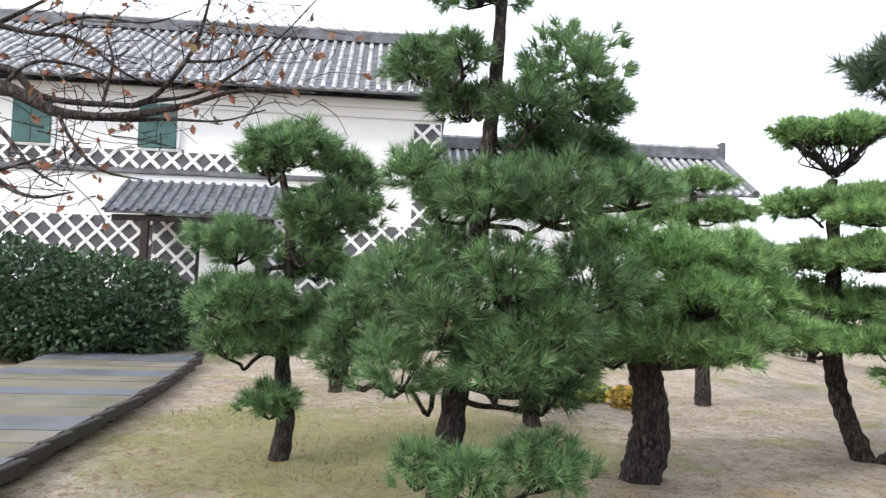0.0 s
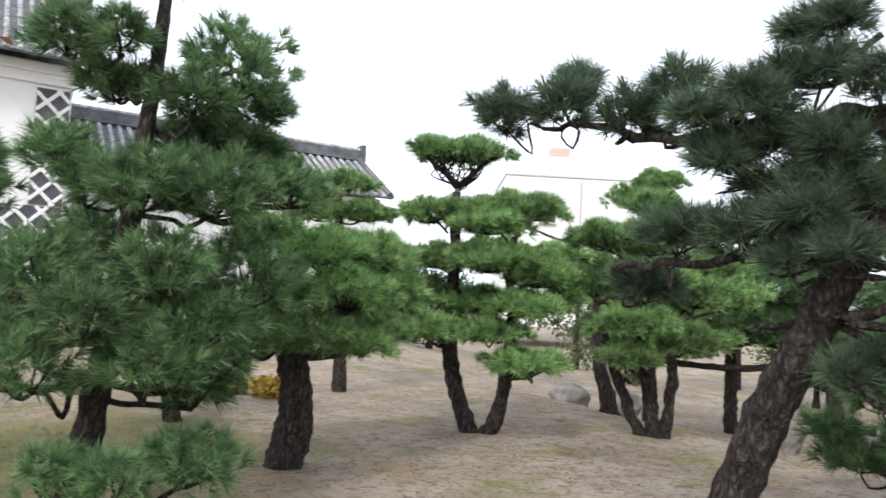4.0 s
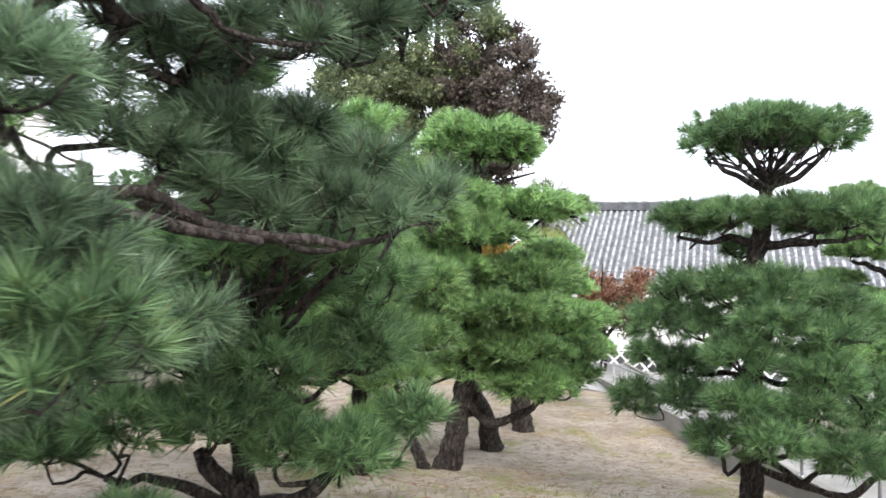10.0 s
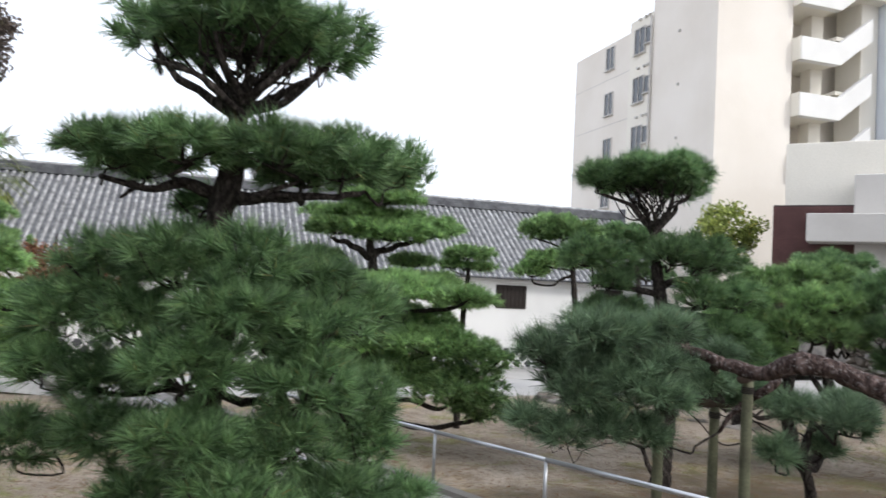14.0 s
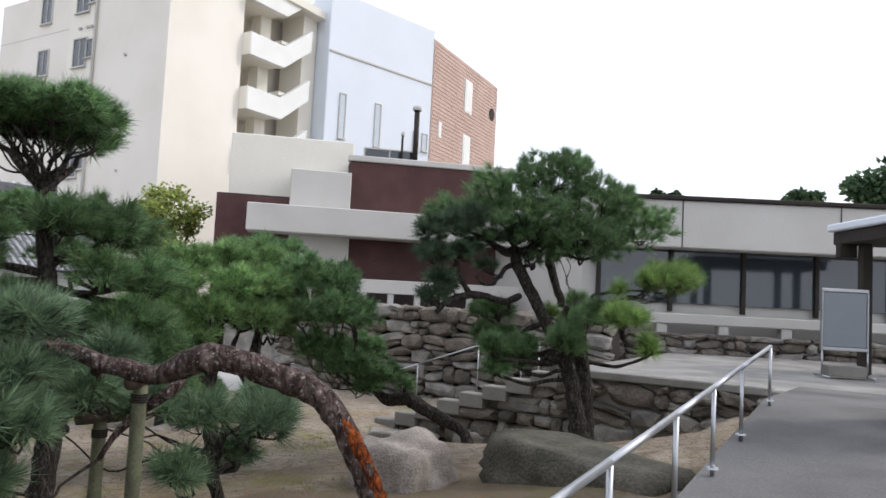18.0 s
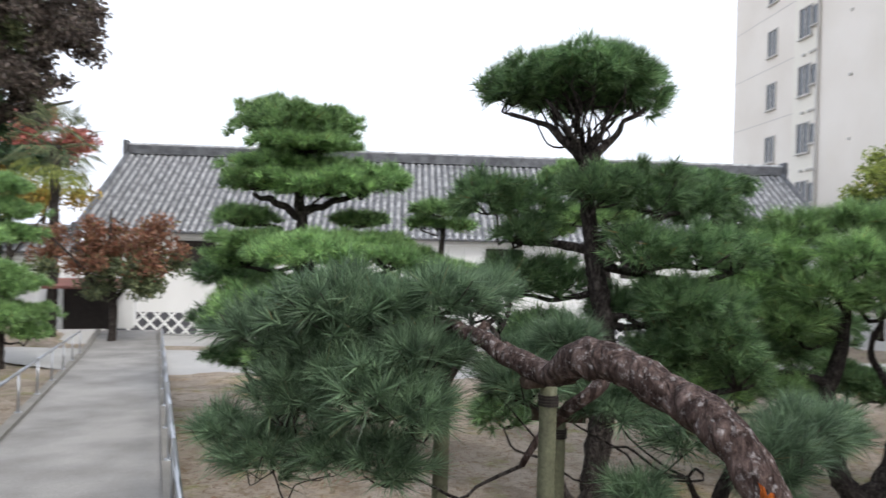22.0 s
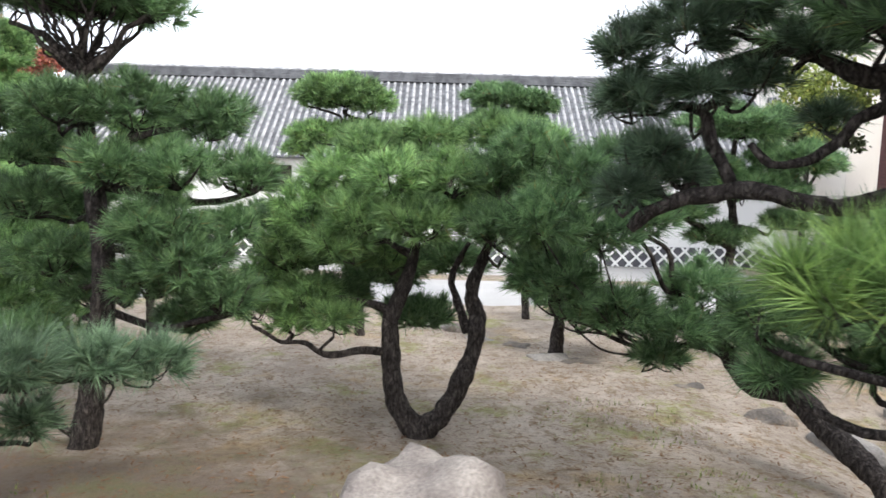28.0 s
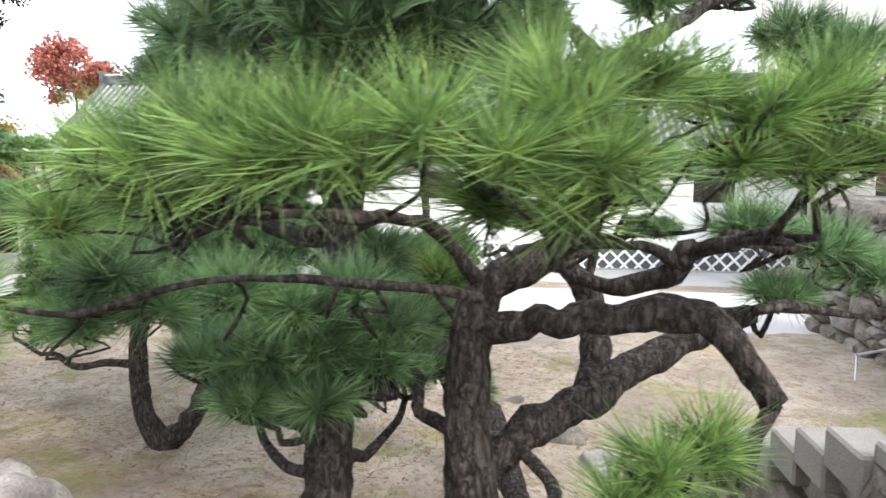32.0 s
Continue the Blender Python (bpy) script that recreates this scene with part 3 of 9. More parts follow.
def pad(e, x, y, z, w, h, length, d):
    """One clipped cloud of needles with the twigs that carry it."""
    COUNT[0] += 1
    w, h, length = w * 1.05, h * (1.2 if d < 8 else 0.92), length * (1.25 if d < 2.6 else 1.06)
    rng = np.random.default_rng(1000 + COUNT[0])
    root = np.array(PINE["root"])
    c = np.array((x, y, z))
    # the branch from the nearest wood
    best, bp = 1e9, None
    for b in PINE["bones"]:
        s = spline(b, 0.15)
        q = s[:, :3] - c
        dist = np.linalg.norm(q, axis=1) + np.maximum(q[:, 2] + 0.1, 0) * 1.5
        i = int(dist.argmin())
        if dist[i] < best:
            best, bp = dist[i], s[i]
    low = c + (0, 0, -h * 0.75)
    sag = np.array((0, 0, -0.10 * best))
    m1 = bp[:3] + (low - bp[:3]) * 0.28 + rng.normal(0, 0.05, 3) + sag * 0.8
    mid = bp[:3] + (low - bp[:3]) * 0.55 + rng.normal(0, 0.07, 3) + sag
    m3 = bp[:3] + (low - bp[:3]) * 0.8 + rng.normal(0, 0.05, 3) + sag * 0.6
    r0 = min(bp[3] * 0.6, 0.012 + 0.022 * best)
    vs, fs, n = [], [], 0
    v, f = tube_arrays([(*bp[:3], r0), (*m1, r0 * 0.9), (*mid, r0 * 0.8), (*m3, r0 * 0.7), (*low, r0 * 0.6)], 6, 0.09, 0.1, COUNT[0])
    vs.append(v - root)
    fs += [tuple(i + n for i in q) for q in f]
    n += len(v)
    twigs = int(np.clip(18 * w, 4, 16)) if d < 11 else 4
    for k in range(twigs):
        a = 2 * np.pi * (k + rng.random() * 0.7) / twigs
        rr = w * (0.45 + 0.45 * rng.random())
        end = c + (np.cos(a) * rr, np.sin(a) * rr, h * (0.15 + 0.3 * rng.random()))
        m = low + (end - low) * 0.5 + (0, 0, -h * 0.22) + rng.normal(0, 0.025, 3)
        v, f = tube_arrays([(*low, r0 * 0.55), (*m, r0 * 0.38), (*end, 0.003)], 4, 0.12, 0.1, COUNT[0] + k)
        vs.append(v - root)
        fs += [tuple(i + n for i in q) for q in f]
        n += len(v)
    obj("branch", np.vstack(vs), fs, BARK, e, True)
    # the needles, spray by spray
    gap = length * 0.72
    count = int(np.clip(np.pi * w * w * 1.7 / gap ** 2 * PINE["dense"], 5, 240))
    inner = int(count * 0.6)
    i = np.arange(count)
    rad = np.sqrt((i + 0.5) / count)
    ang = i * 2.39996 + rng.random() * 6
    rad = np.clip(rad + rng.normal(0, 0.05, count), 0, 1.05)
    edge = 1 + 0.16 * np.sin(ang * 3 + rng.random() * 6) + 0.10 * np.sin(ang * 5 + rng.random() * 6)
    dome = np.sqrt(np.clip(1 - rad ** 2, 0, 1))
    px, py = np.cos(ang) * rad * edge, np.sin(ang) * rad * edge
    inset = max(w - length * 0.45, w * 0.55)
    insz = max(h - length * 0.35, h * 0.4)
    lump = 0.5 * np.sin(px * 5 + rng.random() * 6) * np.cos(py * 5 + rng.random() * 6)
    pos = np.column_stack([px * inset, py * inset, (dome * 0.95 - 0.35 + lump) * insz])
    axis = np.column_stack([px * 1.1, py * 1.1, 0.5 + 0.8 * dome]) + rng.normal(0, 0.30, (count, 3))
    a2, r2 = rng.random(inner) * 6.283, np.sqrt(rng.random(inner)) * 0.85
    pos2 = np.column_stack([np.cos(a2) * r2 * inset, np.sin(a2) * r2 * inset, (rng.random(inner) * 1.0 - 0.8) * insz])
    axis2 = np.column_stack([np.cos(a2) * 1.2, np.sin(a2) * 1.2, rng.random(inner) * 0.9 - 0.1]) + rng.normal(0, 0.2, (inner, 3))
    pos, axis = np.vstack([pos, pos2]), np.vstack([axis, axis2])
    axis /= np.linalg.norm(axis, axis=1)[:, None]
    per = 66 if d < 2.6 else 64 if d < 5 else 46 if d < 8 else 36 if d < 11 else 24
    nw = float(np.interp(d, (1.5, 4, 8, 14), (0.0056, 0.0070, 0.0115, 0.019)))
    T = len(pos)
    dirs = rng.normal(0, 1, (T, per, 3))
    dirs -= axis[:, None] * np.sum(dirs * axis[:, None], 2, keepdims=True)
    dirs /= np.linalg.norm(dirs, axis=2, keepdims=True)
    th = np.radians(5 + 58 * rng.random((T, per, 1)) ** 0.9)
    nd = axis[:, None] * np.cos(th) + dirs * np.sin(th)
    ln = length * (0.65 + 0.4 * rng.random((T, per, 1)))
    back = axis[:, None] * (rng.random((T, per, 1)) * -0.35 * length)
    a = pos[:, None] + back
    tip = a + nd * ln + np.array((0, 0, -0.10)) * ln * np.sin(th)
    wid = np.cross(nd, rng.normal(0, 1, (T, per, 3)))
    wid /= np.linalg.norm(wid, axis=2, keepdims=True)
    base = a + nd * ln * 0.08
    tri = np.stack([base - wid * nw * 0.5, base + wid * nw * 0.5, tip], 2).reshape(-1, 3) + (c - root)
    me = bpy.data.meshes.new("foliage_pad")
    nt = len(tri) // 3
    me.vertices.add(len(tri))
    me.vertices.foreach_set("co", tri.astype(np.float32).ravel())
    me.loops.add(len(tri))
    me.loops.foreach_set("vertex_index", np.arange(len(tri), dtype=np.int32))
    me.polygons.add(nt)
    me.polygons.foreach_set("loop_start", np.arange(0, len(tri), 3, dtype=np.int32))
    me.update(calc_edges=True)
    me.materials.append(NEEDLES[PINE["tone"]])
    ob = new("foliage_pad", me)
    ob.parent = e
    PINE["tris"] = PINE.get("tris", 0) + nt
    return ob


def crown_twigs(e, neck, c, w, h, count):
    """The open web of twigs under a cup-shaped crown."""
    rng = np.random.default_rng(77 + COUNT[0])
    root, vs, fs, n = np.array(PINE["root"]), [], [], 0
    for k in range(count):
        a, rr = 2.4 * k + rng.random() * 0.8, w * math.sqrt(rng.random()) * 0.8
        end = np.array(c) + (np.cos(a) * rr, np.sin(a) * rr, h * (0.25 - 0.35 * (rr / w) ** 2))
        s = np.array(neck, float) + (end - np.array(neck)) * rng.random() * 0.45
        m1 = s + (end - s) * 0.35 + rng.normal(0, 0.06, 3) + (0, 0, -0.06 * w)
        m2 = s + (end - s) * 0.7 + rng.normal(0, 0.07, 3)
        v, f = tube_arrays([(*s, 0.011), (*m1, 0.010), (*m2, 0.008), (*end, 0.004)], 5, 0.07, 0.12, k)
        vs.append(v - root)
        fs += [tuple(i + n for i in q) for q in f]
        n += len(v)
    return obj("twig", np.vstack(vs), fs, BARK, e, True)


pine = pine_tree('slim young black pine with sparse tiers on the sandy garden', 'green', [(-1.38, 7.33, -0.26, 0.105), (-1.31, 7.31, 0.21, 0.089), (-1.36, 7.28, 0.77, 0.072), (-1.33, 7.25, 1.43, 0.055), (-1.33, 7.21, 2.10, 0.050), (-1.42, 7.18, 2.59, 0.033)])
pad(pine, -1.31, 7.17, 2.87, 0.54, 0.23, 0.16, 7.2)
pad(pine, -1.66, 7.39, 2.76, 0.26, 0.17, 0.16, 7.4)
pad(pine, -0.81, 7.17, 2.67, 0.33, 0.19, 0.16, 7.2)
pad(pine, -0.89, 6.99, 2.25, 0.51, 0.26, 0.16, 7.0)
pad(pine, -0.65, 7.27, 2.52, 0.25, 0.22, 0.16, 7.3)
pad(pine, -1.87, 7.33, 1.92, 0.48, 0.25, 0.16, 7.3)
pad(pine, -1.72, 7.06, 1.37, 0.57, 0.24, 0.16, 7.0)
pad(pine, -1.11, 7.52, 1.78, 0.35, 0.23, 0.16, 7.5)
pad(pine, -1.84, 6.98, 0.99, 0.32, 0.19, 0.16, 6.9)
pad(pine, -0.91, 7.55, 1.21, 0.40, 0.28, 0.16, 7.5)
pad(pine, -1.42, 7.27, 1.04, 0.50, 0.25, 0.16, 7.2)
pad(pine, -1.42, 7.10, 0.41, 0.33, 0.19, 0.16, 7.0)
pad(pine, -1.02, 6.91, 1.97, 0.27, 0.19, 0.16, 6.9)
pine = pine_tree('tall dense black pine with a dark plated trunk', 'green', [(0.18, 5.89, -0.22, 0.116), (0.24, 5.86, 0.29, 0.107), (0.31, 5.83, 0.96, 0.094), (0.39, 5.79, 1.72, 0.085), (0.43, 5.77, 2.13, 0.076), (0.48, 5.73, 2.75, 0.062), (0.53, 5.68, 3.56, 0.049), (0.53, 5.65, 4.23, 0.040)])
limb(pine, [(0.40, 5.73, 2.88, 0.045), (0.17, 5.81, 3.17, 0.036), (-0.08, 5.91, 3.33, 0.023)])
limb(pine, [(0.48, 5.73, 2.93, 0.040), (0.80, 5.71, 3.08, 0.031), (1.10, 5.69, 3.26, 0.018)])
pad(pine, -0.08, 5.91, 3.37, 0.35, 0.22, 0.16, 6.0)
pad(pine, 0.24, 5.50, 3.35, 0.26, 0.17, 0.16, 5.6)
pad(pine, 1.10, 5.69, 3.31, 0.47, 0.33, 0.16, 5.8)
pad(pine, 0.75, 5.42, 2.91, 0.34, 0.19, 0.16, 5.5)
pad(pine, 1.39, 5.89, 3.05, 0.32, 0.21, 0.16, 6.0)
pad(pine, 1.14, 6.02, 2.74, 0.56, 0.19, 0.16, 6.1)
pad(pine, 0.43, 5.26, 2.24, 0.43, 0.24, 0.16, 5.3)
pad(pine, 0.89, 5.34, 2.27, 0.50, 0.26, 0.16, 5.4)
pad(pine, 1.64, 5.92, 2.42, 0.44, 0.21, 0.16, 6.0)
pad(pine, -0.08, 6.06, 2.51, 0.33, 0.21, 0.16, 6.1)
pad(pine, 0.12, 5.96, 2.27, 0.25, 0.21, 0.16, 6.0)
pad(pine, -0.13, 5.60, 1.66, 0.41, 0.24, 0.16, 5.6)
pad(pine, -0.48, 5.93, 1.24, 0.39, 0.32, 0.16, 5.9)
pad(pine, -0.19, 5.44, 0.99, 0.37, 0.29, 0.16, 5.4)
pad(pine, 0.61, 5.28, 1.68, 0.39, 0.27, 0.16, 5.3)
pad(pine, 1.29, 5.77, 1.66, 0.47, 0.31, 0.16, 5.8)
pad(pine, 0.90, 5.49, 1.31, 0.47, 0.28, 0.16, 5.5)
pad(pine, 0.55, 5.31, 1.02, 0.45, 0.24, 0.16, 5.3)
pad(pine, 1.00, 6.02, 0.78, 0.37, 0.28, 0.16, 6.0)
pad(pine, 0.13, 5.21, 1.34, 0.36, 0.24, 0.16, 5.2)
pad(pine, -0.00, 5.27, 0.29, 0.24, 0.20, 0.16, 5.2)
pad(pine, 0.36, 5.16, 0.25, 0.31, 0.20, 0.16, 5.1)
pad(pine, 0.91, 5.44, 0.28, 0.42, 0.23, 0.16, 5.4)
pad(pine, 1.19, 6.11, 0.96, 0.33, 0.26, 0.16, 6.1)
pad(pine, 0.28, 5.92, 3.06, 0.37, 0.18, 0.16, 6.0)
pad(pine, -0.67, 6.05, 1.00, 0.28, 0.28, 0.16, 6.0)
pad(pine, 0.36, 5.67, 4.00, 0.49, 0.27, 0.16, 5.8)
pad(pine, 0.18, 6.18, 1.87, 0.33, 0.24, 0.16, 6.2)
pine = pine_tree('leaning garden pine with broad low branches', 'bright', [(2.08, 6.96, -0.31, 0.212), (2.17, 6.92, 0.28, 0.165), (2.10, 6.90, 0.86, 0.143), (1.92, 7.07, 1.32, 0.109), (1.71, 7.15, 1.97, 0.089), (1.64, 7.13, 2.30, 0.066)])
limb(pine, [(2.15, 6.88, 0.91, 0.064), (2.54, 6.78, 0.91, 0.047), (2.85, 6.77, 1.00, 0.037), (3.10, 6.85, 1.10, 0.027), (3.51, 7.04, 1.21, 0.016)])
limb(pine, [(1.93, 6.95, 1.76, 0.048), (2.14, 6.93, 1.84, 0.043), (2.38, 6.83, 1.82, 0.032), (2.84, 6.92, 1.95, 0.022)])
pad(pine, 2.33, 6.83, 1.93, 0.50, 0.24, 0.16, 6.9)
pad(pine, 2.90, 6.92, 1.95, 0.40, 0.24, 0.16, 7.0)
pad(pine, 2.52, 6.65, 1.56, 0.52, 0.23, 0.16, 6.7)
pad(pine, 3.27, 7.03, 1.58, 0.38, 0.25, 0.16, 7.1)
pad(pine, 2.23, 6.67, 1.14, 0.57, 0.22, 0.16, 6.7)
pad(pine, 2.84, 6.76, 1.21, 0.47, 0.20, 0.16, 6.8)
pad(pine, 3.51, 7.04, 1.21, 0.38, 0.19, 0.16, 7.1)
pad(pine, 2.17, 7.16, 1.44, 0.44, 0.28, 0.16, 7.2)
pad(pine, 1.82, 7.13, 2.09, 0.44, 0.23, 0.16, 7.2)
pad(pine, 2.66, 6.56, 1.06, 0.41, 0.15, 0.16, 6.6)
pad(pine, 3.21, 7.11, 1.91, 0.33, 0.25, 0.16, 7.2)
pad(pine, 1.66, 6.89, 1.16, 0.32, 0.27, 0.16, 6.9)
pine = pine_tree('small layered pine beyond the leaning one', 'bright', [(4.48, 11.65, 0.13, 0.115), (4.41, 11.59, 1.66, 0.087), (4.28, 11.58, 2.81, 0.067), (4.25, 11.57, 3.20, 0.048)])
pad(pine, 4.31, 11.52, 3.37, 0.60, 0.23, 0.16, 12.5)
pad(pine, 3.94, 11.77, 2.84, 0.58, 0.24, 0.16, 12.5)
pad(pine, 4.61, 11.40, 2.88, 0.67, 0.24, 0.16, 12.5)
pad(pine, 3.66, 12.24, 3.29, 0.54, 0.22, 0.16, 12.8)
pad(pine, 4.32, 11.59, 2.33, 0.77, 0.25, 0.16, 12.5)
pine = pine_tree('twin-trunk cloud-pruned pine with a cup-shaped top', 'bright', [(4.96, 7.99, -0.38, 0.132), (4.76, 8.06, 0.12, 0.110), (4.65, 8.19, 0.69, 0.103), (4.62, 8.17, 1.28, 0.089), (4.54, 8.04, 2.23, 0.073), (4.51, 8.02, 2.89, 0.051)])
limb(pine, [(5.02, 7.94, -0.34, 0.110), (5.12, 7.74, 0.09, 0.094), (5.12, 7.59, 0.61, 0.079), (5.19, 7.63, 1.32, 0.065), (5.16, 7.71, 2.05, 0.051), (5.20, 7.66, 2.34, 0.044)])
limb(pine, [(4.50, 8.01, 2.96, 0.044), (4.24, 8.13, 3.24, 0.029), (4.07, 8.23, 3.37, 0.022)])
limb(pine, [(4.50, 8.01, 2.96, 0.044), (4.75, 7.85, 3.19, 0.029), (4.93, 7.75, 3.39, 0.022)])
limb(pine, [(5.13, 7.60, 0.54, 0.050), (5.34, 7.36, 0.60, 0.035), (5.43, 7.19, 0.69, 0.021)])
crown_twigs(pine, (4.51, 8.02, 2.89), (4.51, 7.99, 3.33), 0.71, 0.20, 32)
pad(pine, 4.50, 7.98, 3.41, 0.67, 0.20, 0.16, 9.5)
pad(pine, 4.32, 8.36, 2.64, 0.46, 0.22, 0.16, 9.7)
pad(pine, 4.67, 7.94, 2.68, 0.51, 0.20, 0.16, 9.5)
pad(pine, 5.30, 7.59, 2.72, 0.62, 0.24, 0.16, 9.5)
pad(pine, 4.77, 7.55, 2.48, 0.57, 0.21, 0.16, 9.2)
pad(pine, 4.39, 8.13, 2.04, 0.55, 0.22, 0.16, 9.5)
pad(pine, 4.86, 7.65, 2.03, 0.75, 0.25, 0.16, 9.3)
pad(pine, 5.55, 7.61, 1.92, 0.52, 0.30, 0.16, 9.6)
pad(pine, 4.19, 8.51, 1.62, 0.45, 0.30, 0.16, 9.7)
pad(pine, 4.90, 8.23, 1.51, 0.60, 0.26, 0.16, 9.8)
pad(pine, 5.15, 7.40, 1.48, 0.53, 0.23, 0.16, 9.2)
pad(pine, 4.24, 8.05, 1.13, 0.57, 0.20, 0.16, 9.3)
pad(pine, 4.86, 7.71, 1.13, 0.57, 0.21, 0.16, 9.3)
pad(pine, 5.21, 7.31, 0.78, 0.56, 0.22, 0.16, 9.1)
pad(pine, 3.95, 8.44, 1.13, 0.37, 0.18, 0.16, 9.5)
pad(pine, 5.95, 7.75, 1.64, 0.46, 0.38, 0.16, 9.9)
pine = pine_tree('forked pine with three thin grey stems', 'bright', [(7.30, 7.14, -0.33, 0.129), (7.20, 7.16, 0.12, 0.084), (7.09, 7.18, 0.72, 0.076), (6.97, 7.21, 1.40, 0.061), (6.91, 7.20, 2.08, 0.046)])
limb(pine, [(7.16, 7.21, -0.30, 0.091), (6.93, 7.31, 0.18, 0.076), (6.80, 7.47, 0.69, 0.069), (6.66, 7.51, 1.14, 0.054)])
limb(pine, [(7.38, 7.10, -0.29, 0.099), (7.34, 6.96, 0.22, 0.075), (7.33, 6.93, 0.82, 0.068), (7.40, 6.97, 1.35, 0.053)])
limb(pine, [(6.92, 7.20, 1.85, 0.046), (7.12, 7.07, 2.10, 0.046), (7.58, 6.92, 2.24, 0.038)])
pad(pine, 6.55, 7.37, 2.44, 0.65, 0.27, 0.16, 9.9)
pad(pine, 7.17, 7.25, 2.41, 0.54, 0.27, 0.16, 10.1)
pad(pine, 6.54, 7.65, 1.83, 0.47, 0.31, 0.16, 10.1)
pad(pine, 7.06, 7.11, 1.94, 0.69, 0.30, 0.16, 9.9)
pad(pine, 7.76, 6.97, 1.75, 0.54, 0.31, 0.16, 10.1)
pad(pine, 6.83, 7.06, 1.33, 0.63, 0.26, 0.16, 9.7)
pad(pine, 7.59, 6.88, 1.13, 0.61, 0.27, 0.16, 9.9)
pad(pine, 6.67, 7.06, 0.88, 0.44, 0.21, 0.16, 9.6)
pad(pine, 7.72, 7.27, 2.70, 0.68, 0.32, 0.16, 10.4)
pad(pine, 7.42, 7.42, 3.00, 0.44, 0.24, 0.16, 10.4)
pine = pine_tree('pale slender pine further back', 'bright', [(8.48, 9.44, -0.02, 0.135), (8.32, 9.49, 0.55, 0.106), (8.22, 9.50, 1.31, 0.077), (8.21, 9.46, 1.89, 0.058)])
pad(pine, 7.68, 9.73, 2.34, 0.48, 0.29, 0.16, 12.5)
pad(pine, 8.40, 9.68, 2.19, 0.59, 0.34, 0.16, 12.8)
pad(pine, 10.25, 8.34, 1.82, 0.58, 0.38, 0.16, 12.5)
pad(pine, 9.61, 9.26, 1.87, 0.60, 0.35, 0.16, 13.0)
pad(pine, 10.29, 8.75, 2.31, 0.60, 0.35, 0.16, 12.9)
pine = pine_tree('grey-stemmed pine behind the tall one', 'green', [(-1.37, 11.94, -0.25, 0.118), (-1.35, 11.90, 0.48, 0.109), (-1.35, 11.86, 1.21, 0.082), (-1.37, 11.84, 1.75, 0.054)])
pad(pine, -1.64, 11.84, 1.88, 0.56, 0.27, 0.16, 11.8)
pad(pine, -1.03, 12.12, 1.77, 0.47, 0.28, 0.16, 12.1)
pad(pine, -1.40, 12.26, 1.20, 0.70, 0.33, 0.16, 12.2)
pad(pine, -1.88, 11.89, 0.83, 0.41, 0.27, 0.16, 11.8)
pine = pine_tree('thin dark pine behind the tall one', 'green', [(1.46, 9.47, -0.23, 0.116), (1.38, 9.44, 0.27, 0.101), (1.32, 9.42, 0.92, 0.080), (1.23, 9.39, 1.50, 0.058)])
pad(pine, 1.89, 9.70, 0.92, 0.52, 0.30, 0.16, 9.7)
pad(pine, 0.99, 9.71, 1.04, 0.52, 0.30, 0.16, 9.7)
pad(pine, 2.32, 9.59, 0.79, 0.44, 0.33, 0.16, 9.6)
pad(pine, 1.34, 9.59, 1.50, 0.59, 0.30, 0.16, 9.6)
pine = pine_tree('big leaning black pine with twisting dark limbs overhead', 'dark', [(3.85, 3.24, -0.08, 0.155), (3.88, 3.11, 0.36, 0.149), (3.88, 2.85, 0.96, 0.134), (3.86, 2.61, 1.40, 0.122), (3.85, 2.37, 1.82, 0.118), (3.87, 2.16, 2.24, 0.105), (3.88, 1.99, 2.62, 0.090), (3.89, 1.89, 2.95, 0.073), (3.87, 1.80, 3.35, 0.055)])
limb(pine, [(3.85, 2.37, 1.89, 0.052), (3.80, 2.57, 1.90, 0.044), (3.68, 2.77, 1.97, 0.037), (3.53, 3.01, 1.85, 0.031), (3.41, 3.30, 1.84, 0.028), (3.32, 3.71, 1.81, 0.022)])
limb(pine, [(3.86, 2.01, 2.53, 0.069), (3.75, 2.20, 2.69, 0.053), (3.62, 2.41, 2.66, 0.045), (3.50, 2.70, 2.69, 0.039), (3.49, 3.02, 2.67, 0.038), (3.40, 3.43, 2.67, 0.033), (3.28, 3.86, 2.84, 0.026), (3.13, 4.33, 2.87, 0.020)])
limb(pine, [(3.83, 2.04, 2.43, 0.062), (4.05, 1.81, 2.36, 0.052), (4.35, 1.66, 2.42, 0.051), (4.63, 1.52, 2.60, 0.052), (4.89, 1.40, 2.67, 0.050), (5.15, 1.29, 2.57, 0.041), (5.58, 1.16, 2.67, 0.028), (5.86, 1.01, 3.00, 0.019)])
limb(pine, [(3.88, 2.17, 2.11, 0.048), (3.90, 2.00, 1.97, 0.040), (3.90, 1.85, 1.78, 0.033), (4.02, 1.72, 1.66, 0.027), (4.17, 1.56, 1.73, 0.024), (4.42, 1.46, 1.64, 0.022), (4.79, 1.24, 1.60, 0.016)])
limb(pine, [(3.92, 2.53, 1.50, 0.034), (3.81, 2.65, 1.51, 0.027), (3.70, 2.84, 1.48, 0.021)])
limb(pine, [(3.88, 2.50, 1.55, 0.037), (3.85, 2.22, 1.58, 0.032), (3.88, 2.02, 1.73, 0.028), (3.85, 2.05, 1.91, 0.025)])
limb(pine, [(3.91, 2.48, 1.53, 0.034), (3.90, 2.17, 1.41, 0.025), (3.89, 1.88, 1.30, 0.021), (3.90, 1.55, 1.20, 0.014)])
# dark pads hold the crown's own shade in their colour; blue ones are lit
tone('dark')
